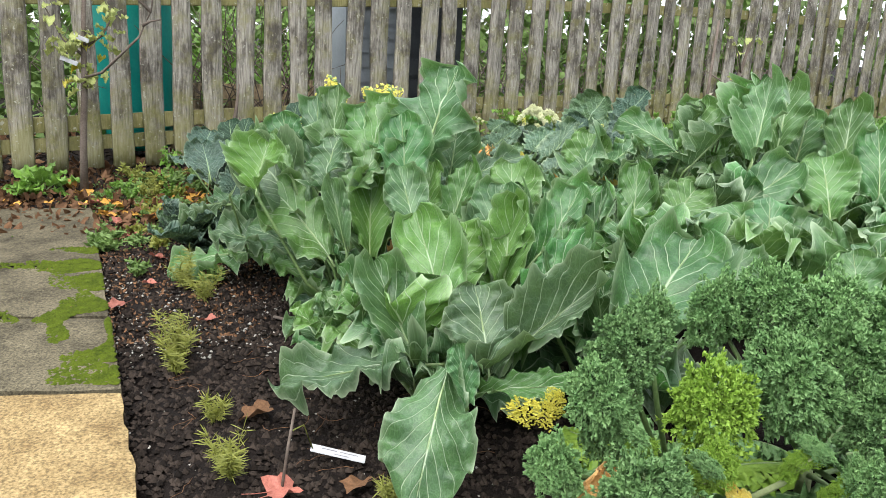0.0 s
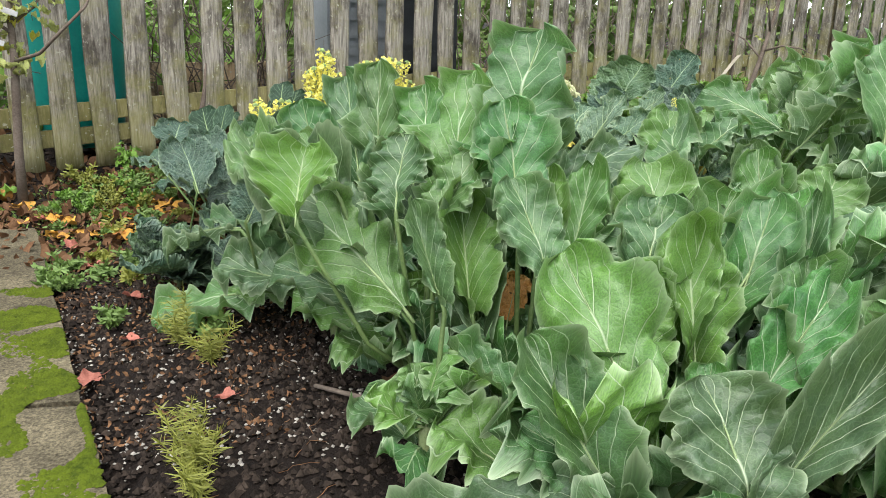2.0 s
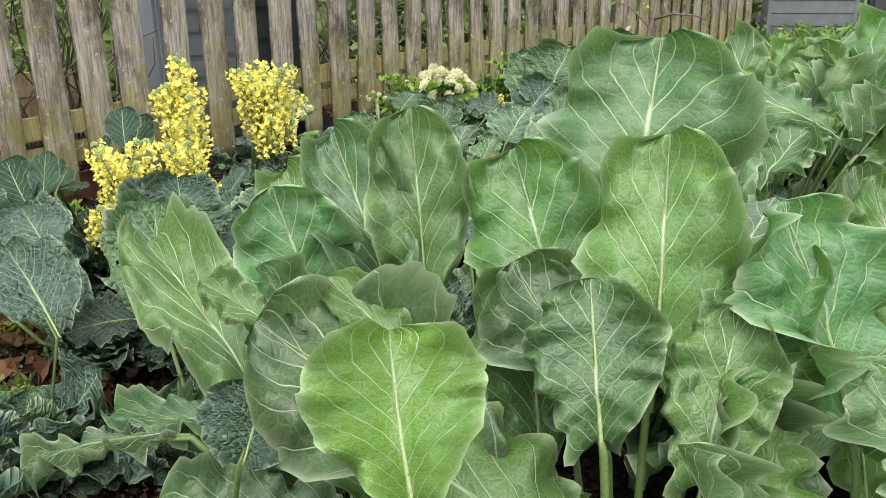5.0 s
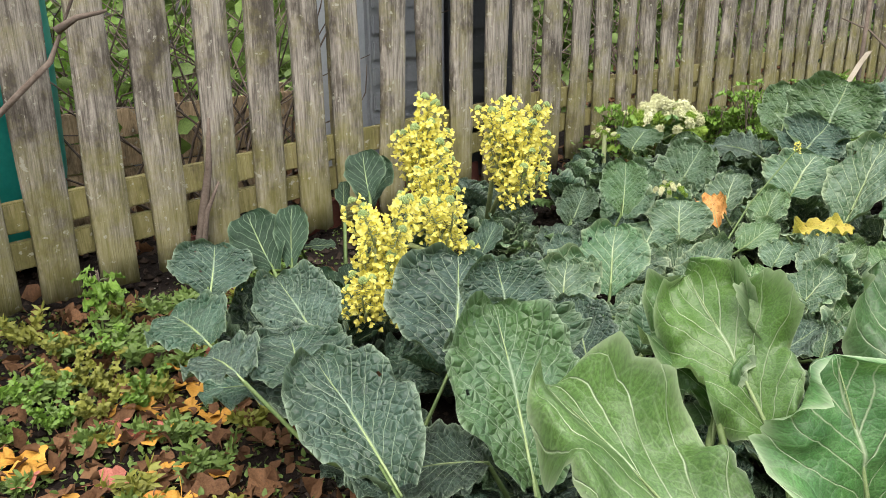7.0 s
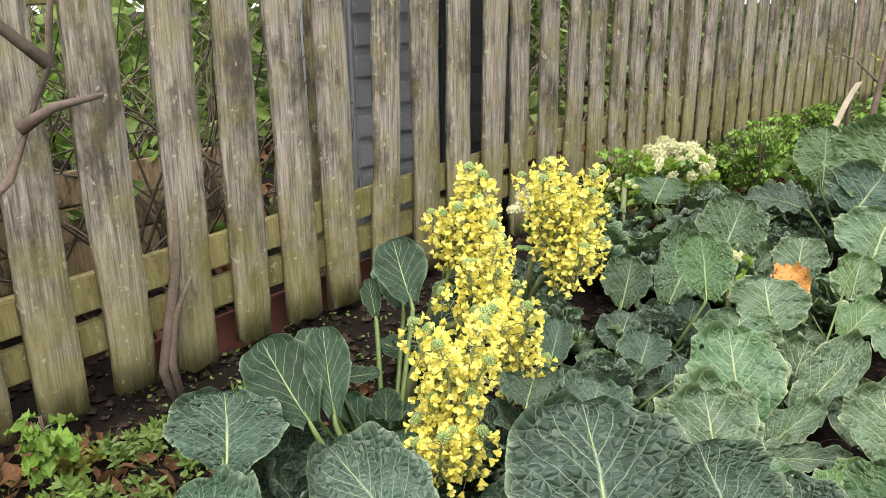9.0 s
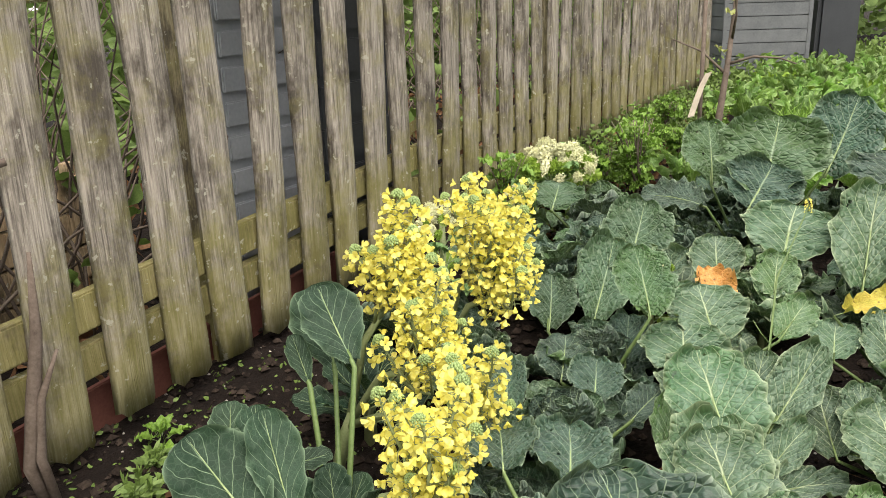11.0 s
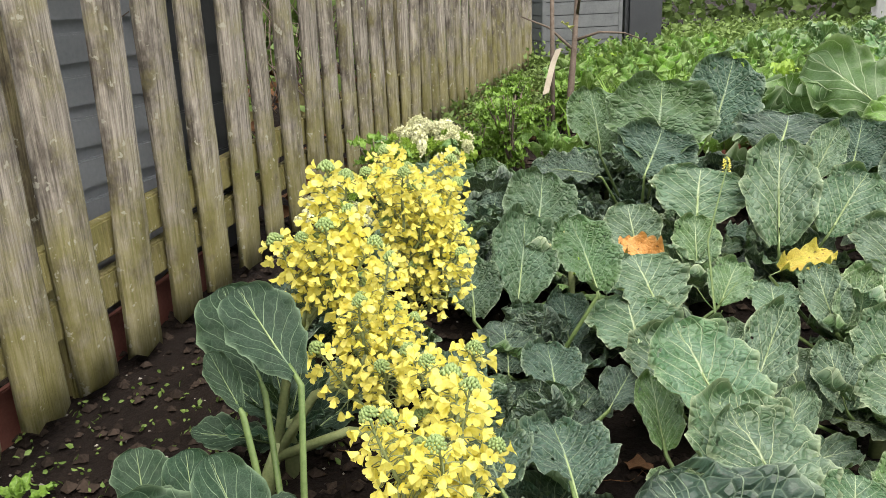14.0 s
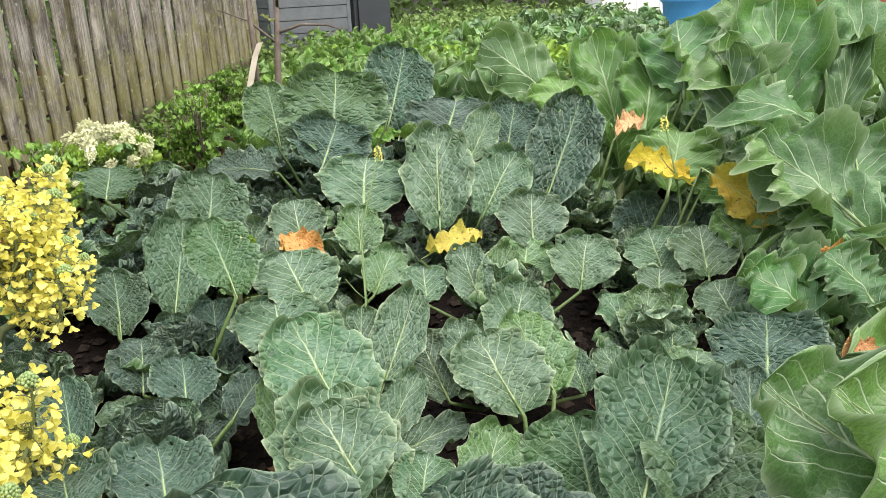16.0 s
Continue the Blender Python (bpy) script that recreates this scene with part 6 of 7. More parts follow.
leaf(p, "o", 0, (-0.14, 4.71, 0.59), (-0.08, 4.65, 0.60), 0.05, (-0.6, -0.0, 0.8), True)

# ---- younger plants between the rows ----
for k, (x, y) in enumerate(((0.7, 6.75), (0.2, 7.28), (-0.55, 6.9), (1.45, 7.05), (1.65, 6.55), (1.05, 7.1), (0.4, 6.95), (-0.95, 5.8), (-0.5, 4.3))):
    brassica("b", x, y, 10, 0.3, 360 + k, 8, 70, 0.9, 0.09, BL, "cabbage", "cabbage", "dark savoy cabbages")
for k, (x, y) in enumerate(((0.85, 6.35), (1.2, 4.55), (1.65, 5.15), (1.75, 6.05), (-0.55, 6.5))):
    brassica("s", x, y, 9, 0.26, 250 + k, 8, 72, 0.9, 0.09, SL, "cabbage", "cabbage", "savoy cabbages")
for k, (x, y) in enumerate(((2.35, 4.45), (2.2, 5.4), (1.65, 4.7), (2.2, 5.95))):
    brassica("c", x, y, 12, 0.5, 130 + k, 12, 75, 0.65, 0.22, CL, "cauliflower", "cauliflower", "cauliflower plants")
for k, (x, y) in enumerate(((1.9, 7.0), (2.25, 7.2), (2.35, 6.85), (2.0, 7.45), (2.4, 7.6), (1.6, 7.5))):
    t = thing("leafy_green", x, y, ground_z(x, y) - 0.01, "upright leafy green vegetable behind the cabbages", "leafy vegetable", "far leafy greens")
    rosette(t, "h", 12, 0.34, random.Random(840 + k), 40, 88, 0.36, 0.03)

# ---- flowering broccoli and kale ----
FL = "bolted broccoli plant in full yellow flower"
bolted(-1.32, 5.95, ((-1.2, 5.74, 0.69, 0.105, 11), (-1.24, 5.69, 0.54, 0.12, 8)), 1, (0.1, -0.1), FL)
bolted(-1.12, 6.4, ((-0.94, 6.3, 0.92, 0.1, 11), (-0.93, 6.16, 0.75, 0.11, 10), (-0.92, 5.95, 0.64, 0.08, 7)), 2, (0.1, -0.1), FL)
bolted(-0.62, 6.62, ((-0.55, 6.42, 0.92, 0.14, 14), (-0.5, 6.38, 0.79, 0.13, 10)), 3, (0.05, -0.1), FL)
KL = "curly kale plant with tight frilly green leaves"
kl = kale(0.7, 2.12, 5, 9, 0.4, ((0.48, 1.95, 0.58, 0.12), (0.4, 1.86, 0.5, 0.11), (0.56, 2.05, 0.62, 0.11), (0.45, 1.9, 0.4, 0.12), (0.68, 1.82, 0.5, 0.13), (0.66, 1.7, 0.42, 0.06), (0.3, 1.78, 0.34, 0.09), (0.47, 1.56, 0.4, 0.12)), KL, (4, 5))
kale(1.15, 2.25, 6, 9, 0.42, ((0.81, 2.26, 0.6, 0.13), (0.95, 2.22, 0.64, 0.14), (1.1, 2.16, 0.64, 0.14), (0.9, 1.92, 0.52, 0.15), (1.06, 1.98, 0.56, 0.15), (1.12, 1.84, 0.48, 0.13), (1.0, 1.66, 0.4, 0.08), (1.3, 2.2, 0.58, 0.15)), KL)
kale(1.0, 1.6, 7, 4, 0.26, ((1.06, 1.62, 0.4, 0.1), (0.8, 1.55, 0.3, 0.07), (1.25, 1.75, 0.46, 0.14)), KL)


def curd(name, x, y, z, r, n, seed, label):
    """A loose cream head among green frills."""
    rng = random.Random(seed)
    t = thing(name, x, y, ground_z(x, y) - 0.01, label, "ornamental kale")
    o = t.matrix_basis.translation
    part("stalk", tube("stalk", [(0, 0, -0.02), (0, 0, z - o.z)], [0.014, 0.012], M_STALK, 7), None, t)
    for k in range(4 * n):
        a, q = k * 2.4, math.sqrt((k + 0.5) / (4 * n))
        c = Vector((1.6 * r * q * math.cos(a), 1.6 * r * q * math.sin(a), z - o.z + 0.35 * r - 1.0 * r * q * q + rng.uniform(-0.25, 0.25) * r))
        white = q < 0.4 or rng.random() < 0.55
        part("curly_leaf", CURL_C[0] if white else CURL_G[0], None, t, "cream frilly leaf" if white else "", Matrix.Translation(c) @ pose(0, 0, 0, rng.uniform(-40, 40), rng.uniform(-40, 40), rng.uniform(0, 360)) @ Matrix.Diagonal((r * rng.uniform(0.4, 0.75), r * rng.uniform(0.4, 0.75), r * rng.uniform(0.35, 0.6), 1)))
    rosette(t, "k", 9, r * 2.3, rng, 5, 50, 1.0, z - o.z - 0.12)
    return t


curd("ornamental_kale", 0.8, 7.68, 0.72, 0.14, 12, 1, "cream-hearted ornamental kale beside the fence")
curd("ornamental_kale", -0.3, 7.06, 0.7, 0.08, 6, 2, "cream-hearted ornamental kale beside the fence")
curd("ornamental_kale", 0.25, 7.26, 0.68, 0.05, 4, 3, "small cream-hearted ornamental kale beside the fence")
curd("ornamental_kale", 0.2, 6.42, 0.57, 0.05, 4, 4, "small cream floret among the cabbages")
o = kl.matrix_basis.translation
part("curly_leaf", CURL_Y[0], None, kl, "yellowed frilly leaf", Matrix.Translation(Vector((0.25, 1.9, 0.43)) - o) @ pose(0, 0, 0, 20, 10, 10) @ Matrix.Diagonal((0.15, 0.08, 0.09, 1)))
part("curly_leaf", CURL_Y[0], None, kl, "yellowed frilly leaf", Matrix.Translation(Vector((0.31, 1.92, 0.46)) - o) @ pose(0, 0, 0, -20, 30, 70) @ Matrix.Diagonal((0.09, 0.07, 0.07, 1)))
leaf(kl, "w", 0, (0.45, 1.86, 0.34), (0.36, 1.66, 0.2), 0.13, (0.1, -0.8, 0.4))
leaf(kl, "o", 1, (0.7, 1.76, 0.33), (0.78, 1.66, 0.3), 0.07, (0.1, -0.6, 0.6))
for p, q in (((0.54, 1.8, 0.34), 0.009), ((0.6, 1.72, 0.3), 0.011), ((0.64, 1.7, 0.34), 0.009), ((0.93, 1.73, 0.31), 0.01), ((0.84, 1.74, 0.36), 0.008), ((0.83, 1.64, 0.25), 0.009)):
    foot = Vector((0.7, 1.84, 0.08)) - o
    top = Vector(p) - o
    part("leaf_stalk", tube("leaf_stalk", [foot, foot.lerp(top, 0.5) + Vector((0, 0, 0.05)), top, top + 0.3 * (top - foot)], [q * 1.2, q * 1.1, q, q * 0.6], M_STALK, 7), None, kl, "pale yellow-green leaf stalk")
    for s in (0.06, 0.2, 0.34):
        part("curly_leaf", CURL_L[0] if s < 0.3 else CURL[0], None, kl, "small curled leaf", Matrix.Translation(top + s * (top - foot) + Vector((0, 0, 0.015))) @ pose(0, 0, 0, 20, 10, 900 * s) @ Matrix.Diagonal((0.09, 0.06, 0.05, 1)))

# ---- saplings and stake ----


def limb(parent, pts, r0, r1, name="branch"):
    n = len(pts)
    return part(name, tube(name, pts, [r0 + (r1 - r0) * i / (n - 1) for i in range(n)], M_BARK, 7), None, parent)


def sapling(x, y, trunk, branches, leaves, seed, label):
    rng = random.Random(seed)
    t = thing("sapling", x, y, ground_z(x, y) - 0.01, label, "young tree")
    o = t.matrix_basis.translation
    limb(t, [Vector(p) - o for p in trunk], 0.03, 0.014, "trunk")
    for b in branches:
        limb(t, [Vector(p) - o for p in b], 0.011, 0.004)
    spots = [Vector(p) for b in branches[2:4] for p in b[1:]] + [Vector(p) for p in trunk[2:]] * 2
    for _ in range(leaves):
        p = rng.choice(spots) - o + Vector((rng.gauss(0, 0.05), rng.gauss(0, 0.05), rng.gauss(0, 0.06)))
        d = Vector((rng.gauss(0, 1), rng.gauss(0, 1), rng.gauss(-0.3, 0.6))).normalized()
        q = d.to_track_quat("Y", "Z").to_matrix().to_4x4()
        s = rng.uniform(0.08, 0.125)
        part("leaf", FADED[rng.randrange(2)] if rng.random() < 0.88 else OLD[0], None, t, "", Matrix.Translation(p) @ q @ Matrix.Diagonal((s * 0.7, s, s, 1)))
    return t


a = (-2.66, 5.83, 0.1)
tr = sapling(-2.66, 5.83, (a, (-2.65, 5.83, 0.45), (-2.62, 5.85, 0.98), (-2.63, 5.88, 1.2), (-2.6, 5.9, 1.75)),
        (((-2.62, 5.85, 0.95), (-2.3, 5.4, 1.02), (-2.03, 5.35, 1.26), (-1.96, 5.38, 1.42), (-1.93, 5.4, 1.62)), ((-2.01, 5.36, 1.33), (-1.96, 5.36, 1.36), (-1.89, 5.36, 1.375)), ((-2.62, 5.86, 1.1), (-2.75, 5.84, 1.2), (-2.85, 5.8, 1.42)), ((-2.63, 5.87, 1.15), (-2.5, 5.9, 1.25), (-2.42, 5.92, 1.4)), ((-1.96, 5.38, 1.42), (-2.04, 5.36, 1.5), (-2.08, 5.36, 1.6))), 75, 3, "young fruit tree with yellowing leaves and white tags")
for z, dx in ((1.06, -0.07), (1.22, 0.02)):
    part("tag", boxed(-0.06, -0.003, -0.015, 0.06, 0.003, 0.015, bevel=0.002), M_TAG, tr, "white plastic tag", pose(0.03 + dx, -0.04, z - 0.1, 0, 20, 10))
tr = sapling(2.62, 8.11, ((2.62, 8.11, 0.42), (2.69, 8.13, 0.71), (2.79, 8.17, 1.03), (2.9, 8.22, 1.49)),
        (((2.79, 8.17, 1.03), (2.89, 8.04, 1.08), (2.98, 7.9, 1.07), (3.05, 7.82, 1.03)), ((2.77, 8.17, 0.97), (2.67, 8.3, 1.12), (2.55, 8.45, 1.2)), ((2.83, 8.18, 1.2), (2.77, 8.11, 1.36), (2.69, 8.07, 1.49))), 6, 8, "nearly bare young fruit tree beside a stake")
st = thing("stake", 2.5, 8.14, ground_z(2.5, 8.14) - 0.05, "grey wooden stake with a strip of white cloth tied on", "stake")
part("post", tube("post", [(0, 0, 0), (0.03, 0.03, 0.55), (0.06, 0.06, 1.3)], [0.016, 0.015, 0.013], M_BARK, 8), None, st)


def strip():
    pts = [Vector((0.06, 0.0, 0.6)), Vector((0.0, 0.0, 0.52)), Vector((-0.07, -0.02, 0.43)), Vector((-0.14, -0.04, 0.33))]
    v, f = [], []
    for i, p in enumerate(pts):
        for w, h in ((-0.016, 0.0), (0.016, 0.0), (0.016, 0.004), (-0.016, 0.004)):
            v.append(p + Vector((w * 0.8, -w, 0.012 * (w > 0) + h)))
    for i in range(3):
        for j in range(4):
            f.append((4 * i + j, 4 * i + (j + 1) % 4, 4 * i + 4 + (j + 1) % 4, 4 * i + 4 + j))
    f += [(3, 2, 1, 0), (12, 13, 14, 15)]
    return raw("cloth_strip", v, f, M_CLOTH, False)


part("cloth_strip", strip(), None, st, "white cloth strip")
vn = thing("dead_stem", -1.84, 6.77, ground_z(-1.84, 6.77) - 0.02, "dry split woody stem against the fence", "dead stem")
part("stem", tube("stem", [(0, 0, 0), (-0.03, 0.0, 0.12), (0.01, 0.02, 0.3), (0.05, 0.03, 0.5), (0.07, 0.05, 0.72)], [0.022, 0.02, 0.022, 0.016, 0.006], M_BARK, 8), None, vn)
part("stem", tube("stem", [(0.02, -0.02, 0), (0.0, -0.02, 0.15), (0.03, 0.0, 0.32), (0.09, 0.0, 0.45)], [0.014, 0.015, 0.012, 0.005], M_BARK, 8), None, vn)

# ---- weeds, leaf litter and small things on the soil ----
AS = "yellowing feathery asparagus frond in the soil"
for k, (x, y, h, n) in enumerate(((-1.06, 3.06, 0.3, 12), (-1.02, 2.95, 0.2, 7), (-0.62, 2.25, 0.2, 10), (-1.29, 3.9, 0.22, 9), (-1.15, 3.75, 0.2, 7), (-0.78, 2.6, 0.1, 5), (-0.1, 2.1, 0.14, 5))):
    frond("asparagus_frond", x, y, h, 400 + k, M_FERN, AS, "asparagus", "asparagus fronds", n, 0.6, 0.035, 60, 0.05)
WD = "low green weed with small leaves on the soil"
wr = random.Random(77)
spots = [(-2.48, 6.3), (-2.3, 6.15), (-2.1, 6.2), (-2.05, 6.0), (-1.95, 5.75), (-1.85, 5.5), (-1.75, 5.3), (-1.95, 5.2), (-1.7, 5.05), (-1.6, 5.0), (-1.83, 4.64), (-1.7, 4.75), (-1.9, 4.85), (-1.95, 4.5), (-1.5, 4.9), (-1.6, 4.1), (-2.15, 6.45), (-1.9, 6.5), (-1.62, 6.6), (-1.55, 6.75), (-1.7, 6.5), (-2.2, 5.7), (-2.3, 5.9), (-1.2, 3.95)]
spots += [(wr.gauss(-2.0, 0.22), wr.gauss(5.6, 0.45)) for _ in range(26)]
for k, (x, y) in enumerate(spots):
    frond("weed", x, y, wr.uniform(0.07, 0.16) * (1.6 if k in (0, 1, 2, 3, 16) else 1), 430 + k, M_WEED if k % 4 else M_FERN, WD, "weed", "low weeds", 9, 1.1, 0.03, 26)
for k, (x, y, h) in enumerate(((-2.96, 5.84, 0.28), (-3.05, 5.7, 0.18), (-1.5, 6.85, 0.08), (-2.4, 5.62, 0.08))):
    t = thing("leafy_weed", x, y, ground_z(x, y) - 0.01, "bushy green weed with broad leaves", "weed", "leafy weeds")
    rosette(t, "g", 14, h, random.Random(470 + k), 5, 80, 0.55, 0.02)
for k, (x, y, h, n) in enumerate(((1.3, 7.55, 0.5, 9), (-2.2, 6.35, 0.26, 3), (1.2, 7.7, 0.35, 7), (1.5, 7.75, 0.4, 7), (0.55, 7.75, 0.4, 5), (2.0, 8.25, 0.3, 8), (2.4, 8.5, 0.3, 8), (2.8, 8.7, 0.3, 8), (3.1, 8.95, 0.25, 8), (1.75, 7.95, 0.35, 8), (0.95, 7.85, 0.3, 6), (2.2, 8.05, 0.25, 7), (3.0, 8.4, 0.25, 7), (2.6, 8.15, 0.2, 7))):
    t = thing("tall_weed", x, y, ground_z(x, y) - 0.01, "tall branching weed with green leaves by the fence", "weed", "tall weeds")
    rg = random.Random(480 + k)
    for i in range(n):
        az, lean = rg.uniform(0, 6.28), rg.uniform(0.05, 0.35)
        pts = [Vector((math.cos(az) * lean * q * q * h, math.sin(az) * lean * q * q * h, q * h)) for q in (0, 0.35, 0.7, 1.0)]
        part("stem", tube("stem", pts, [0.006, 0.005, 0.004, 0.002], M_BARK, 5), None, t)
        for j in range(9):
            q = rg.uniform(0.25, 1)
            p = Vector((math.cos(az) * lean * q * q * h, math.sin(az) * lean * q * q * h, q * h))
            d = Vector((rg.gauss(0, 1), rg.gauss(0, 1), rg.gauss(0.1, 0.4))).normalized()
            s = rg.uniform(0.06, 0.12)
            part("leaf", GREENS[rg.randrange(2)], None, t, "", Matrix.Translation(p) @ d.to_track_quat("Y", "Z").to_matrix().to_4x4() @ Matrix.Diagonal((s * 0.6, s, s, 1)))


def litter(x0, y0, x1, y1):
    def pick(rng):
        x, y = rng.uniform(x0, x1), rng.uniform(y0, y1)
        return Vector((x, y, ground_z(x, y) + rng.uniform(-0.01, 0.012)))
    return pick


leaf_cloud("leaf_litter", 1800, litter(-3.4, 4.7, -1.2, 6.6), 0.065, M_DRY, 35, "brown decaying leaf litter on the soil", "leaf litter")
leaf_cloud("leaf_litter", 2000, litter(-2.0, 3.2, -0.8, 5.2), 0.02, M_DRY, 39, "brown leaf crumbs and straw on the soil", "leaf litter")
leaf_cloud("chickweed", 3200, litter(-2.7, 4.5, -1.4, 6.6), 0.022, M_WEED, 36, "low chickweed mat on the soil", "weeds")
leaf_cloud("verge_weeds", 5000, behind(0.3, 5.4, -0.75, -0.06, 0.0, 0.2), 0.035, M_WEED, 43, "low green weeds along the fence foot", "weeds")
leaf_cloud("leaf_litter", 900, behind(0.0, 5.4, -0.8, -0.06, 0.0, 0.03), 0.05, M_DRY, 44, "brown leaf litter along the fence foot", "leaf litter")
leaf_cloud("seedlings", 500, litter(-2.0, 6.4, -0.6, 7.2), 0.018, M_WEED, 37, "tiny green seedlings below the fence", "weeds")


def roots(rng_seed, n, x0, y0, x1, y1):
    rng = random.Random(rng_seed)
    v, f = [], []
    for _ in range(n):
        x, y = rng.uniform(x0, x1), rng.uniform(y0, y1)
        if not off_path(x, y):
            continue
        a = rng.uniform(0, 6.28)
        pts = []
        for k in range(6):
            pts.append((x, y, ground_z(x, y) + 0.004 + 0.012 * rng.random()))
            a += rng.gauss(0, 0.5)
            x, y = x + 0.025 * math.cos(a), y + 0.025 * math.sin(a)
        tube_into(v, f, pts, [0.0012] * 6, 3)
    return raw("fine_roots", v, f, M_DRY)


tagged(part("fine_roots", roots(3, 170, -2.2, 1.6, 0.3, 6.5)), "fine dry roots and straw on the soil", "roots", kind="stuff")
for k, (kind, x, y, s) in enumerate((("d", -0.63, 2.62, 0.15), ("r", -1.49, 3.93, 0.08), ("r", -1.53, 3.62, 0.1), ("r", -1.05, 3.47, 0.08), ("r", -0.45, 2.16, 0.15), ("d", -0.22, 2.2, 0.12), ("r", -2.05, 4.05, 0.08), ("g", -1.62, 4.15, 0.07), ("r", -1.9, 4.75, 0.09), ("r", -1.6, 4.35, 0.1), ("g", -2.5, 5.45, 0.1), ("g", -2.75, 5.5, 0.09), ("g", -2.95, 5.42, 0.09), ("g", -2.35, 5.5, 0.11), ("g", -3.1, 5.5, 0.08), ("g", -2.62, 5.75, 0.16), ("d", -0.15, 2.95, 0.13), ("d", -0.5, 3.5, 0.12), ("g", -1.05, 4.5, 0.09))):
    fallen(kind, x, y, s, 500 + k)
for k, (kind, (x, y), s) in enumerate((("r", (-2.06, 5.58), 0.12), ("r", (-1.95, 5.53), 0.13), ("r", (-1.99, 5.53), 0.1), ("g", (-1.90, 5.59), 0.1), ("g", (-1.84, 5.65), 0.08), ("g", (-2.38, 6.29), 0.12), ("d", (-2.33, 6.45), 0.1))):
    fallen(kind, x, y, s, 520 + k)
for k, (x, y) in enumerate(((-2.23, 5.91), (-2.12, 6.09), (-2.12, 5.67), (-1.98, 5.72), (-2.33, 6.15), (-2.25, 5.67), (-2.13, 5.85), (-2.38, 5.82))):
    frond("feathery_weed", x, y, 0.2, 560 + k, M_GREEN if k % 2 else M_FERN, "tall lime-green weed with tiny leaves", "weed", "feathery weeds", 9, 0.8, 0.016, 46, 0.4)
fr = random.Random(91)
for k in range(62):
    x, y = fr.gauss(-1.98, 0.25), fr.gauss(5.45, 0.28)
    if x < edge_x(y) + 0.05 and y < 5.4:
        continue
    fallen(fr.choice("rggdd"), x, y, fr.uniform(0.07, 0.14), 540 + k)
for k in range(14):
    fallen(fr.choice("rddg"), fr.uniform(-1.6, 1.2), fr.uniform(4.6, 6.8), fr.uniform(0.07, 0.13), 640 + k)
lb = thing("plant_label", -0.42, 2.3, ground_z(-0.42, 2.3), "white plastic plant label tied to a thin cane", "plant label")
part("cane", tube("cane", [(-0.03, -0.12, -0.03), (-0.015, -0.09, 0.12), (0.0, -0.06, 0.24)], [0.005, 0.005, 0.004], M_BARK, 7), None, lb, "thin brown cane")
part("string", tube("string", [(-0.005, -0.07, 0.17), (0.02, -0.02, 0.165), (0.04, 0.03, 0.06)], [0.0025, 0.002, 0.0025], M_FERN, 5), None, lb, "yellow string")
tg = part("tag", boxed(-0.09, -0.002, -0.013, 0.09, 0.002, 0.013, bevel=0.0015), M_TAG, lb, "white plastic tag", pose(0.12, 0.05, 0.035, -50, 13, 4))
for i, (u, w) in enumerate(((-0.03, 0.05), (0.035, 0.06), (0.01, 0.05))):
    part("writing", boxed(u - w / 2, -0.0035, -0.0015 + (0.005 if i < 2 else -0.005), u + w / 2, -0.0025, 0.0005 + (0.005 if i < 2 else -0.005)), M_INK, tg, "illegible grey handwriting")
sk = thing("fallen_stick", -0.6, 3.4, ground_z(-0.6, 3.4), "bare fallen stick on the soil", "stick")
part("stick", tube("stick", [(-0.16, 0.12, 0.01), (0, 0, 0.025), (0.16, -0.16, 0.01)], [0.008, 0.009, 0.007], M_BARK, 7), None, sk)

# ---- far plots ----
for k, (x, y, kind) in enumerate(((2.62, 6.95, "l"), (2.85, 7.1, "l"), (3.1, 6.85, "l"), (2.95, 6.6, "l"), (3.3, 7.15, "l"), (2.4, 6.75, "r"), (3.5, 6.7, "l"), (3.4, 7.4, "l"))):
    t = thing("lettuce", x, y, ground_z(x, y) - 0.01, "yellow-green frilly lettuce in a row" if kind == "l" else "dark red lettuce in a row", "lettuce", "lettuces")
    rosette(t, kind, 18, 0.3 if kind == "l" else 0.2, random.Random(820 + k), 25, 85, 0.7, 0.03)
gr = random.Random(17)
GL = "upright leafy green vegetable in the far plot"
for k in range(100):
    x, y = 2.9 + 0.43 * (k % 10) + gr.uniform(-0.14, 0.14), 6.9 + 0.4 * (k // 10) + gr.uniform(-0.14, 0.14)
    if y > 7.2 + 0.48 * x or y > 10.2 or (x - 2.6) ** 2 + (y - 8.1) ** 2 < 0.2 or (abs(x - 3.15) < 0.35 and abs(y - 7.75) < 0.25):
        continue
    t = thing("leafy_green", x, y, ground_z(x, y) - 0.01, GL, "leafy vegetable", "far leafy greens")
    rosette(t, "h" if k % 5 else "l", 11, gr.uniform(0.3, 0.48), gr, 48, 88, 0.36, 0.03)


def blades(rng):
    x, y = 3.15 + rng.gauss(0, 0.3), 7.75 + rng.gauss(0, 0.16)
    return Vector((x, y, ground_z(x, y)))


def grass_clump():
    rng = random.Random(5)
    v, f = [], []
    for _ in range(620):
        p = blades(rng)
        a = rng.uniform(0, 6.28)
        w = Vector((math.cos(a), math.sin(a), 0)) * 0.008
        d = Vector((rng.gauss(0, 0.15), rng.gauss(0, 0.15), 1)) * rng.uniform(0.2, 0.38)
        k = len(v)
        v += [p - w, p + w, p + d * 0.6 + w, p + d * 0.6 - w, p + d + Vector((d.x, d.y, -0.02))]
        f += [(k, k + 1, k + 2, k + 3), (k + 3, k + 2, k + 4)]
    return raw("grass_clump", v, f, M_GREEN)


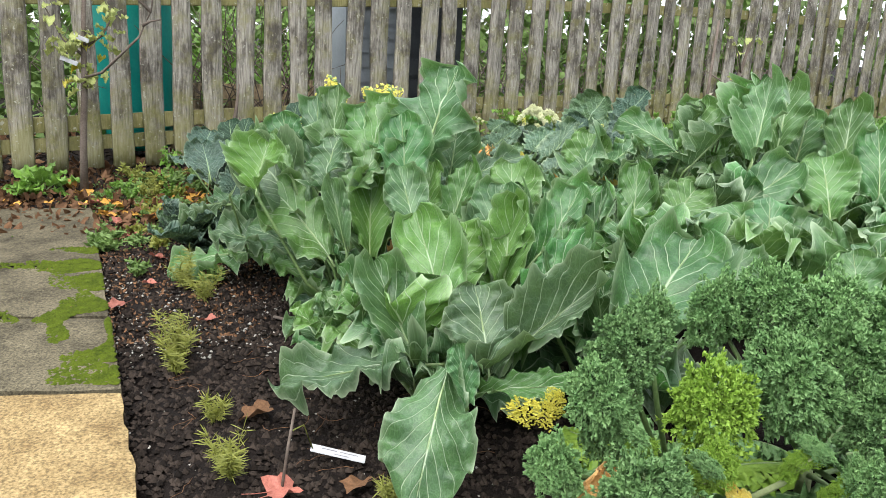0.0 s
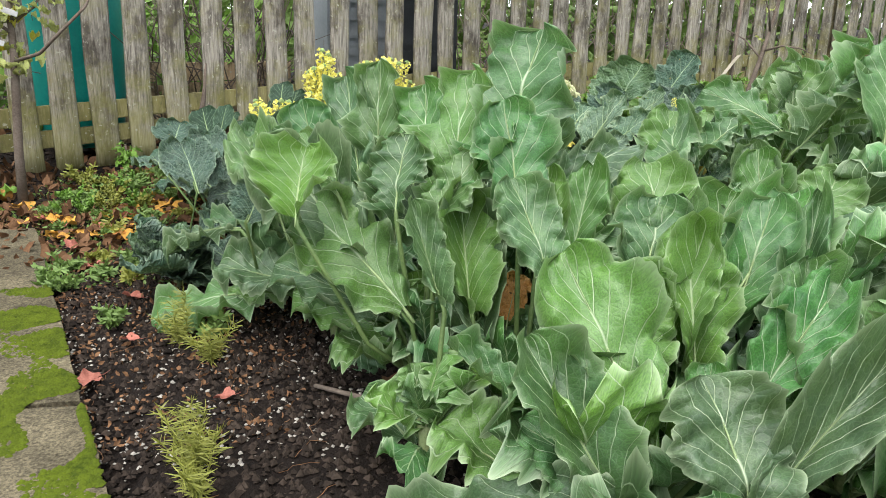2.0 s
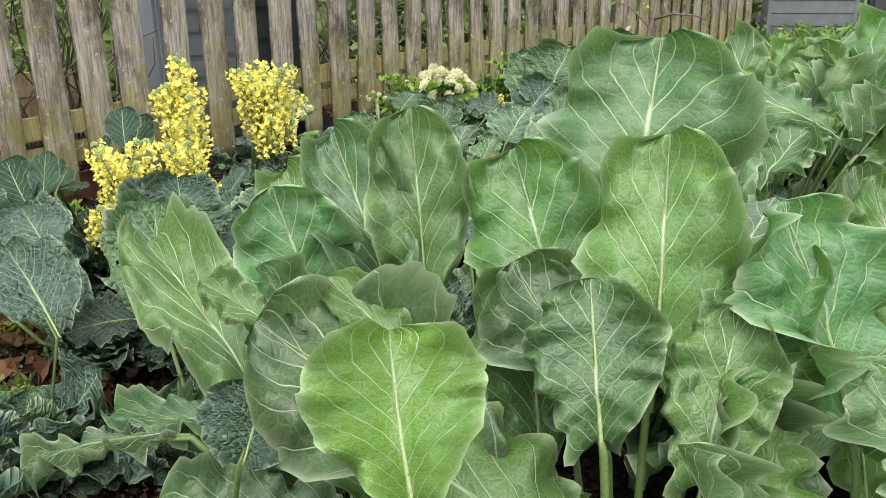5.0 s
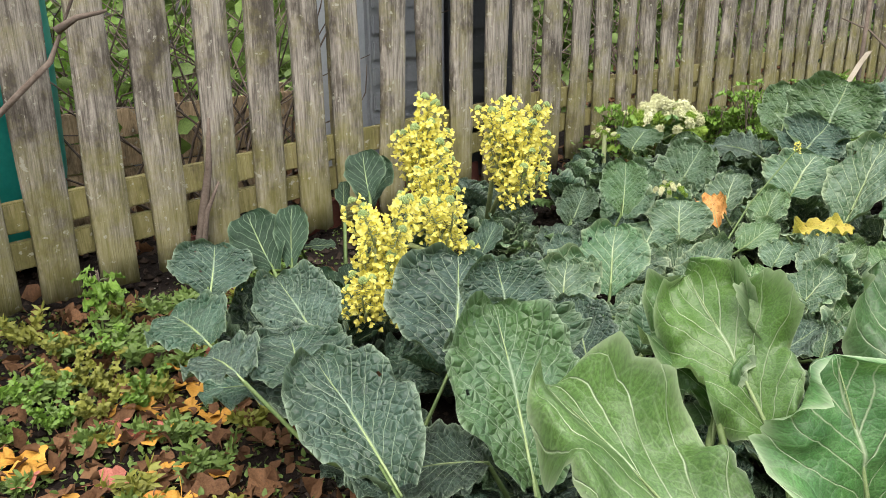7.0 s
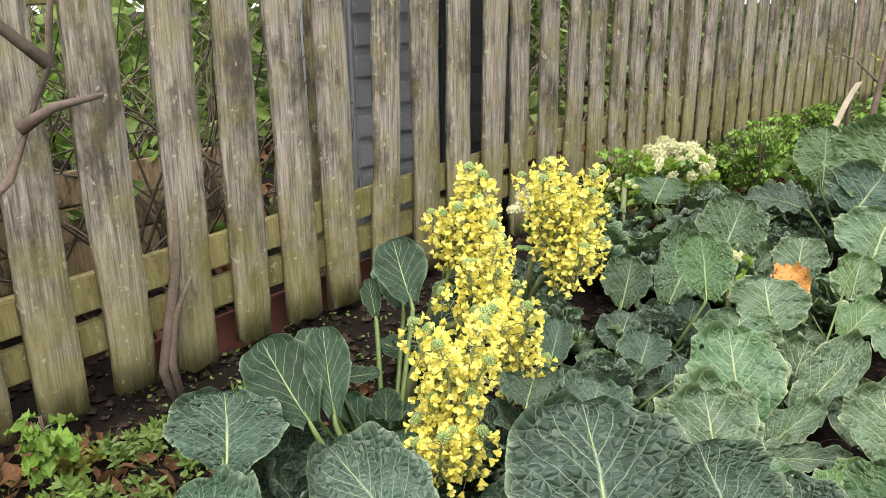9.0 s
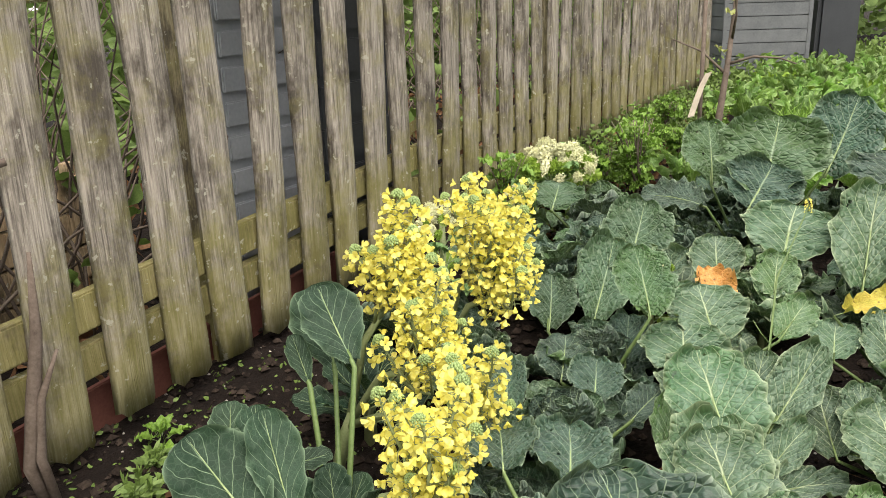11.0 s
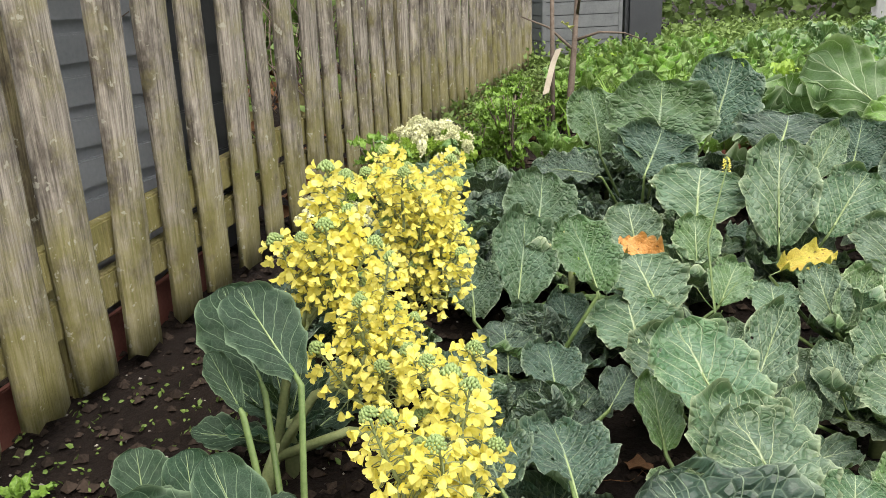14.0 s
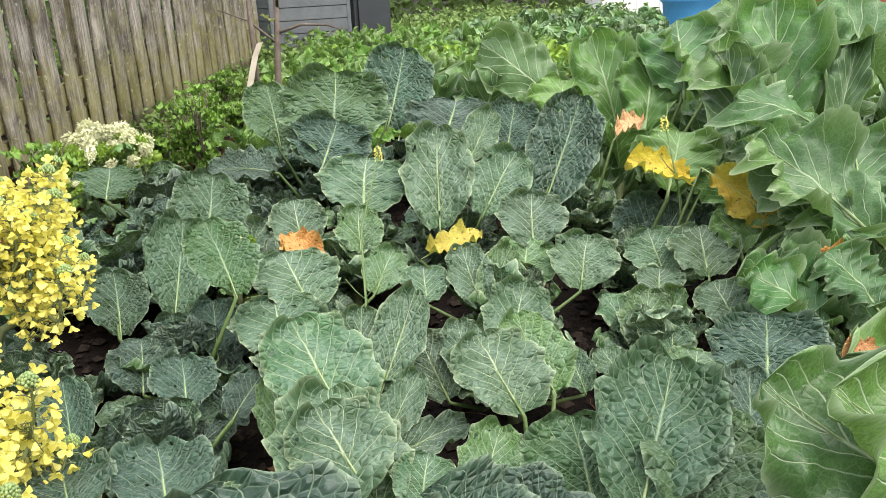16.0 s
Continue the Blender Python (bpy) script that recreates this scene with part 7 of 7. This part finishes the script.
tagged(part("onion_tops", grass_clump()), "bright green onion tops standing in a clump", "onions", kind="stuff")
for k in range(34):
    x, y = 6.4 + 0.75 * (k % 7) + gr.uniform(-0.2, 0.2), 5.0 + 0.85 * (k // 7) + gr.uniform(-0.2, 0.2)
    brassica("c", x, y, 11, gr.uniform(0.38, 0.5), 700 + k, 15, 80, 0.6, 0.12, "dark green brassica in the far rows", "brassica", "far_brassica", "far brassica rows")


def low_growth(rng):
    x, y = rng.uniform(5.5, 14), rng.uniform(8.5, 12)
    return Vector((x, y, ground_z(x, y) + rng.uniform(0, 0.35) * rng.random()))


leaf_cloud("far_growth", 14000, low_growth, 0.075, M_WEED, 38, "mixed low growth on the far plots", "far growth")


def shed():
    """A small shed of lapped, grey-painted boards with a lean roof."""
    t = thing("shed", 6.52, 11.16, ground_z(6.52, 11.16) - 0.02, "small shed of grey painted lapped boards", "shed", rz=-37)
    w, d, h, n = 1.0, 1.3, 2.2, 14
    for k in range(n):
        z = h * k / n
        for nm, dims in (("board", (0, -0.022, w, 0.0)), ("board", (0, d, w, d + 0.022)), ("board", (-0.022, 0, 0.0, d)), ("board", (w, 0, w + 0.022, d))):
            x0, y0, x1, y1 = dims
            part(nm, boxed(x0, y0, z, x1, y1, z + h / n - 0.008, bevel=0.003), M_SHED, t)
    part("lining", boxed(0.004, 0.004, 0, w - 0.004, d - 0.004, h), M_DARKBOX, t)
    for x, y in ((-0.02, -0.03), (w - 0.02, -0.03)):
        part("corner_post", boxed(x, y, 0, x + 0.05, y + 0.02, h, bevel=0.004), M_SHED, t)
    part("roof", boxed(-0.1, -0.12, h, w + 0.1, d + 0.12, h + 0.05, bevel=0.01), M_DARKBOX, t)
    return t


shed()
tank = thing("water_tank", 7.85, 10.5, ground_z(7.85, 10.5) - 0.02, "dark blue-grey plastic water tank beside the shed", "water tank", rz=-41)
part("body", boxed(-0.25, 0, 0, 0.25, 0.5, 1.1, bevel=0.05), M_DARKBOX, tank)
part("lid", boxed(-0.28, -0.03, 1.1, 0.28, 0.53, 1.16, bevel=0.02), M_DARKBOX, tank)
tub = thing("plastic_tub", 7.9, 6.35, ground_z(7.9, 6.35), "pale blue round plastic tub in the far plot", "tub")


def tub_mesh():
    bm = bmesh.new()
    prof = [(0.3, 0), (0.34, 0.3), (0.36, 0.5), (0.39, 0.52), (0.39, 0.55), (0.36, 0.55), (0.33, 0.3), (0.29, 0.03)]
    rings = [[bm.verts.new((r * math.cos(6.2832 * j / 32), r * math.sin(6.2832 * j / 32), z)) for j in range(32)] for r, z in prof]
    for a, b in zip(rings, rings[1:]):
        for j in range(32):
            bm.faces.new((a[j], a[(j + 1) % 32], b[(j + 1) % 32], b[j])).smooth = True
    bm.faces.new(list(reversed(rings[0])))
    bm.faces.new(rings[-1])
    return bm


part("tub", tub_mesh(), M_BLUEP, tub, "", Matrix.Diagonal((1, 1, 1.18, 1)))
wb = thing("white_shed_wall", 14.5, 8.0, ground_z(14.5, 8.0), "white boarded shed in the far distance", "shed", rz=-62)
for k in range(12):
    part("board", boxed(-1.3 + 0.22 * k, -0.02, 0, -1.3 + 0.22 * k + 0.212, 0.0, 2.1, bevel=0.004), M_WHITE, wb)
part("wall", boxed(-1.3, 0.0, 0, 1.34, 1.6, 2.1), M_WHITE, wb)
part("roof", boxed(-1.4, -0.12, 2.1, 1.44, 1.7, 2.2, bevel=0.01), M_DARKBOX, wb)
wl = tagged(new("wall_brick"), "low red brick wall with brown render below", "wall", kind="structure")
wl.matrix_basis = pose(8.9, 5.4, ground_z(9.2, 4.0) - 0.05, 0, 0, -82)
part("rendered_base", boxed(0, 0.01, 0, 3.6, 0.21, 0.5), M_BARK, wl, "brown rendered base")
part("mortar", boxed(0, 0.014, 0.5, 3.6, 0.206, 1.35), M_MORTAR, wl)
bmesh_b = mesh_of("brick", boxed(0, 0, 0, 0.215, 0.11, 0.065, bevel=0.004), M_BRICK)
for r in range(11):
    for c in range(16):
        part("brick", bmesh_b, None, wl, "", pose(0.225 * c + (0.11 if r % 2 else 0) - 0.05, 0.0, 0.505 + 0.075 * r))


def apple(x, y, r, label):
    """A windfall: round, dimpled at the stalk, slightly flattened."""
    bm = bmesh.new()
    bmesh.ops.create_uvsphere(bm, u_segments=20, v_segments=14, radius=r)
    for v in bm.verts:
        q = math.hypot(v.co.x, v.co.y) / r
        v.co.z = v.co.z * 0.9 - (0.25 * r * math.exp(-(q / 0.3) ** 2) if v.co.z > 0 else -0.12 * r * math.exp(-(q / 0.3) ** 2))
    for f in bm.faces:
        f.smooth = True
    t = thing("apple", x, y, ground_z(x, y) + 0.7 * r, label, "apple")
    part("fruit", bm, M_APPLE, t)
    part("stalk", tube("stalk", [(0, 0, 0.6 * r), (0.003, 0, r), (0.008, 0, 1.25 * r)], [0.002, 0.0015, 0.0018], M_BARK, 5), None, t)


apple(-1.9, 5.17, 0.036, "brown bruised windfall apple on the soil")
apple(-2.82, 5.98, 0.045, "yellow windfall apple under the sapling")


def bolt_stem(x, y, pts, seed, label):
    """A thin stem gone to seed with a few yellow flowers."""
    rng = random.Random(seed)
    t = thing("bolted_stem", x, y, ground_z(x, y), label, "flower stem")
    o = t.matrix_basis.translation
    q = [Vector((0, 0, 0))] + [Vector(p) - o for p in pts]
    part("stem", tube("stem", q, [0.005 - 0.0008 * k for k in range(len(q))], M_STEMLEAF, 6), None, t)
    for k in range(7):
        i = 1 + rng.randrange(len(q) - 1)
        a = q[i - 1].lerp(q[i], rng.random())
        b = a + Vector((rng.gauss(0, 0.04), rng.gauss(0, 0.04), rng.uniform(0.03, 0.08)))
        part("side_stem", tube("side_stem", [a, a.lerp(b, 0.5) + Vector((0, 0, -0.006)), b], [0.0022, 0.0018, 0.0014], M_STEMLEAF, 5), None, t)
    part("flower_spray", SPRAYS[0], None, t, "few yellow flowers", Matrix.Translation(q[-1] - Vector((0, 0, 0.02))) @ Matrix.Scale(0.3, 4))


bolt_stem(0.12, 5.85, ((0.1, 5.85, 0.42), (0.33, 6.0, 0.6), (0.55, 6.05, 0.8)), 4, "thin bolted stem with small yellow flowers among cabbages")
bolt_stem(0.92, 5.12, ((0.93, 5.12, 0.5), (0.95, 5.14, 0.64), (0.97, 5.2, 0.86)), 5, "thin bolted stem with small yellow flowers among cabbages")
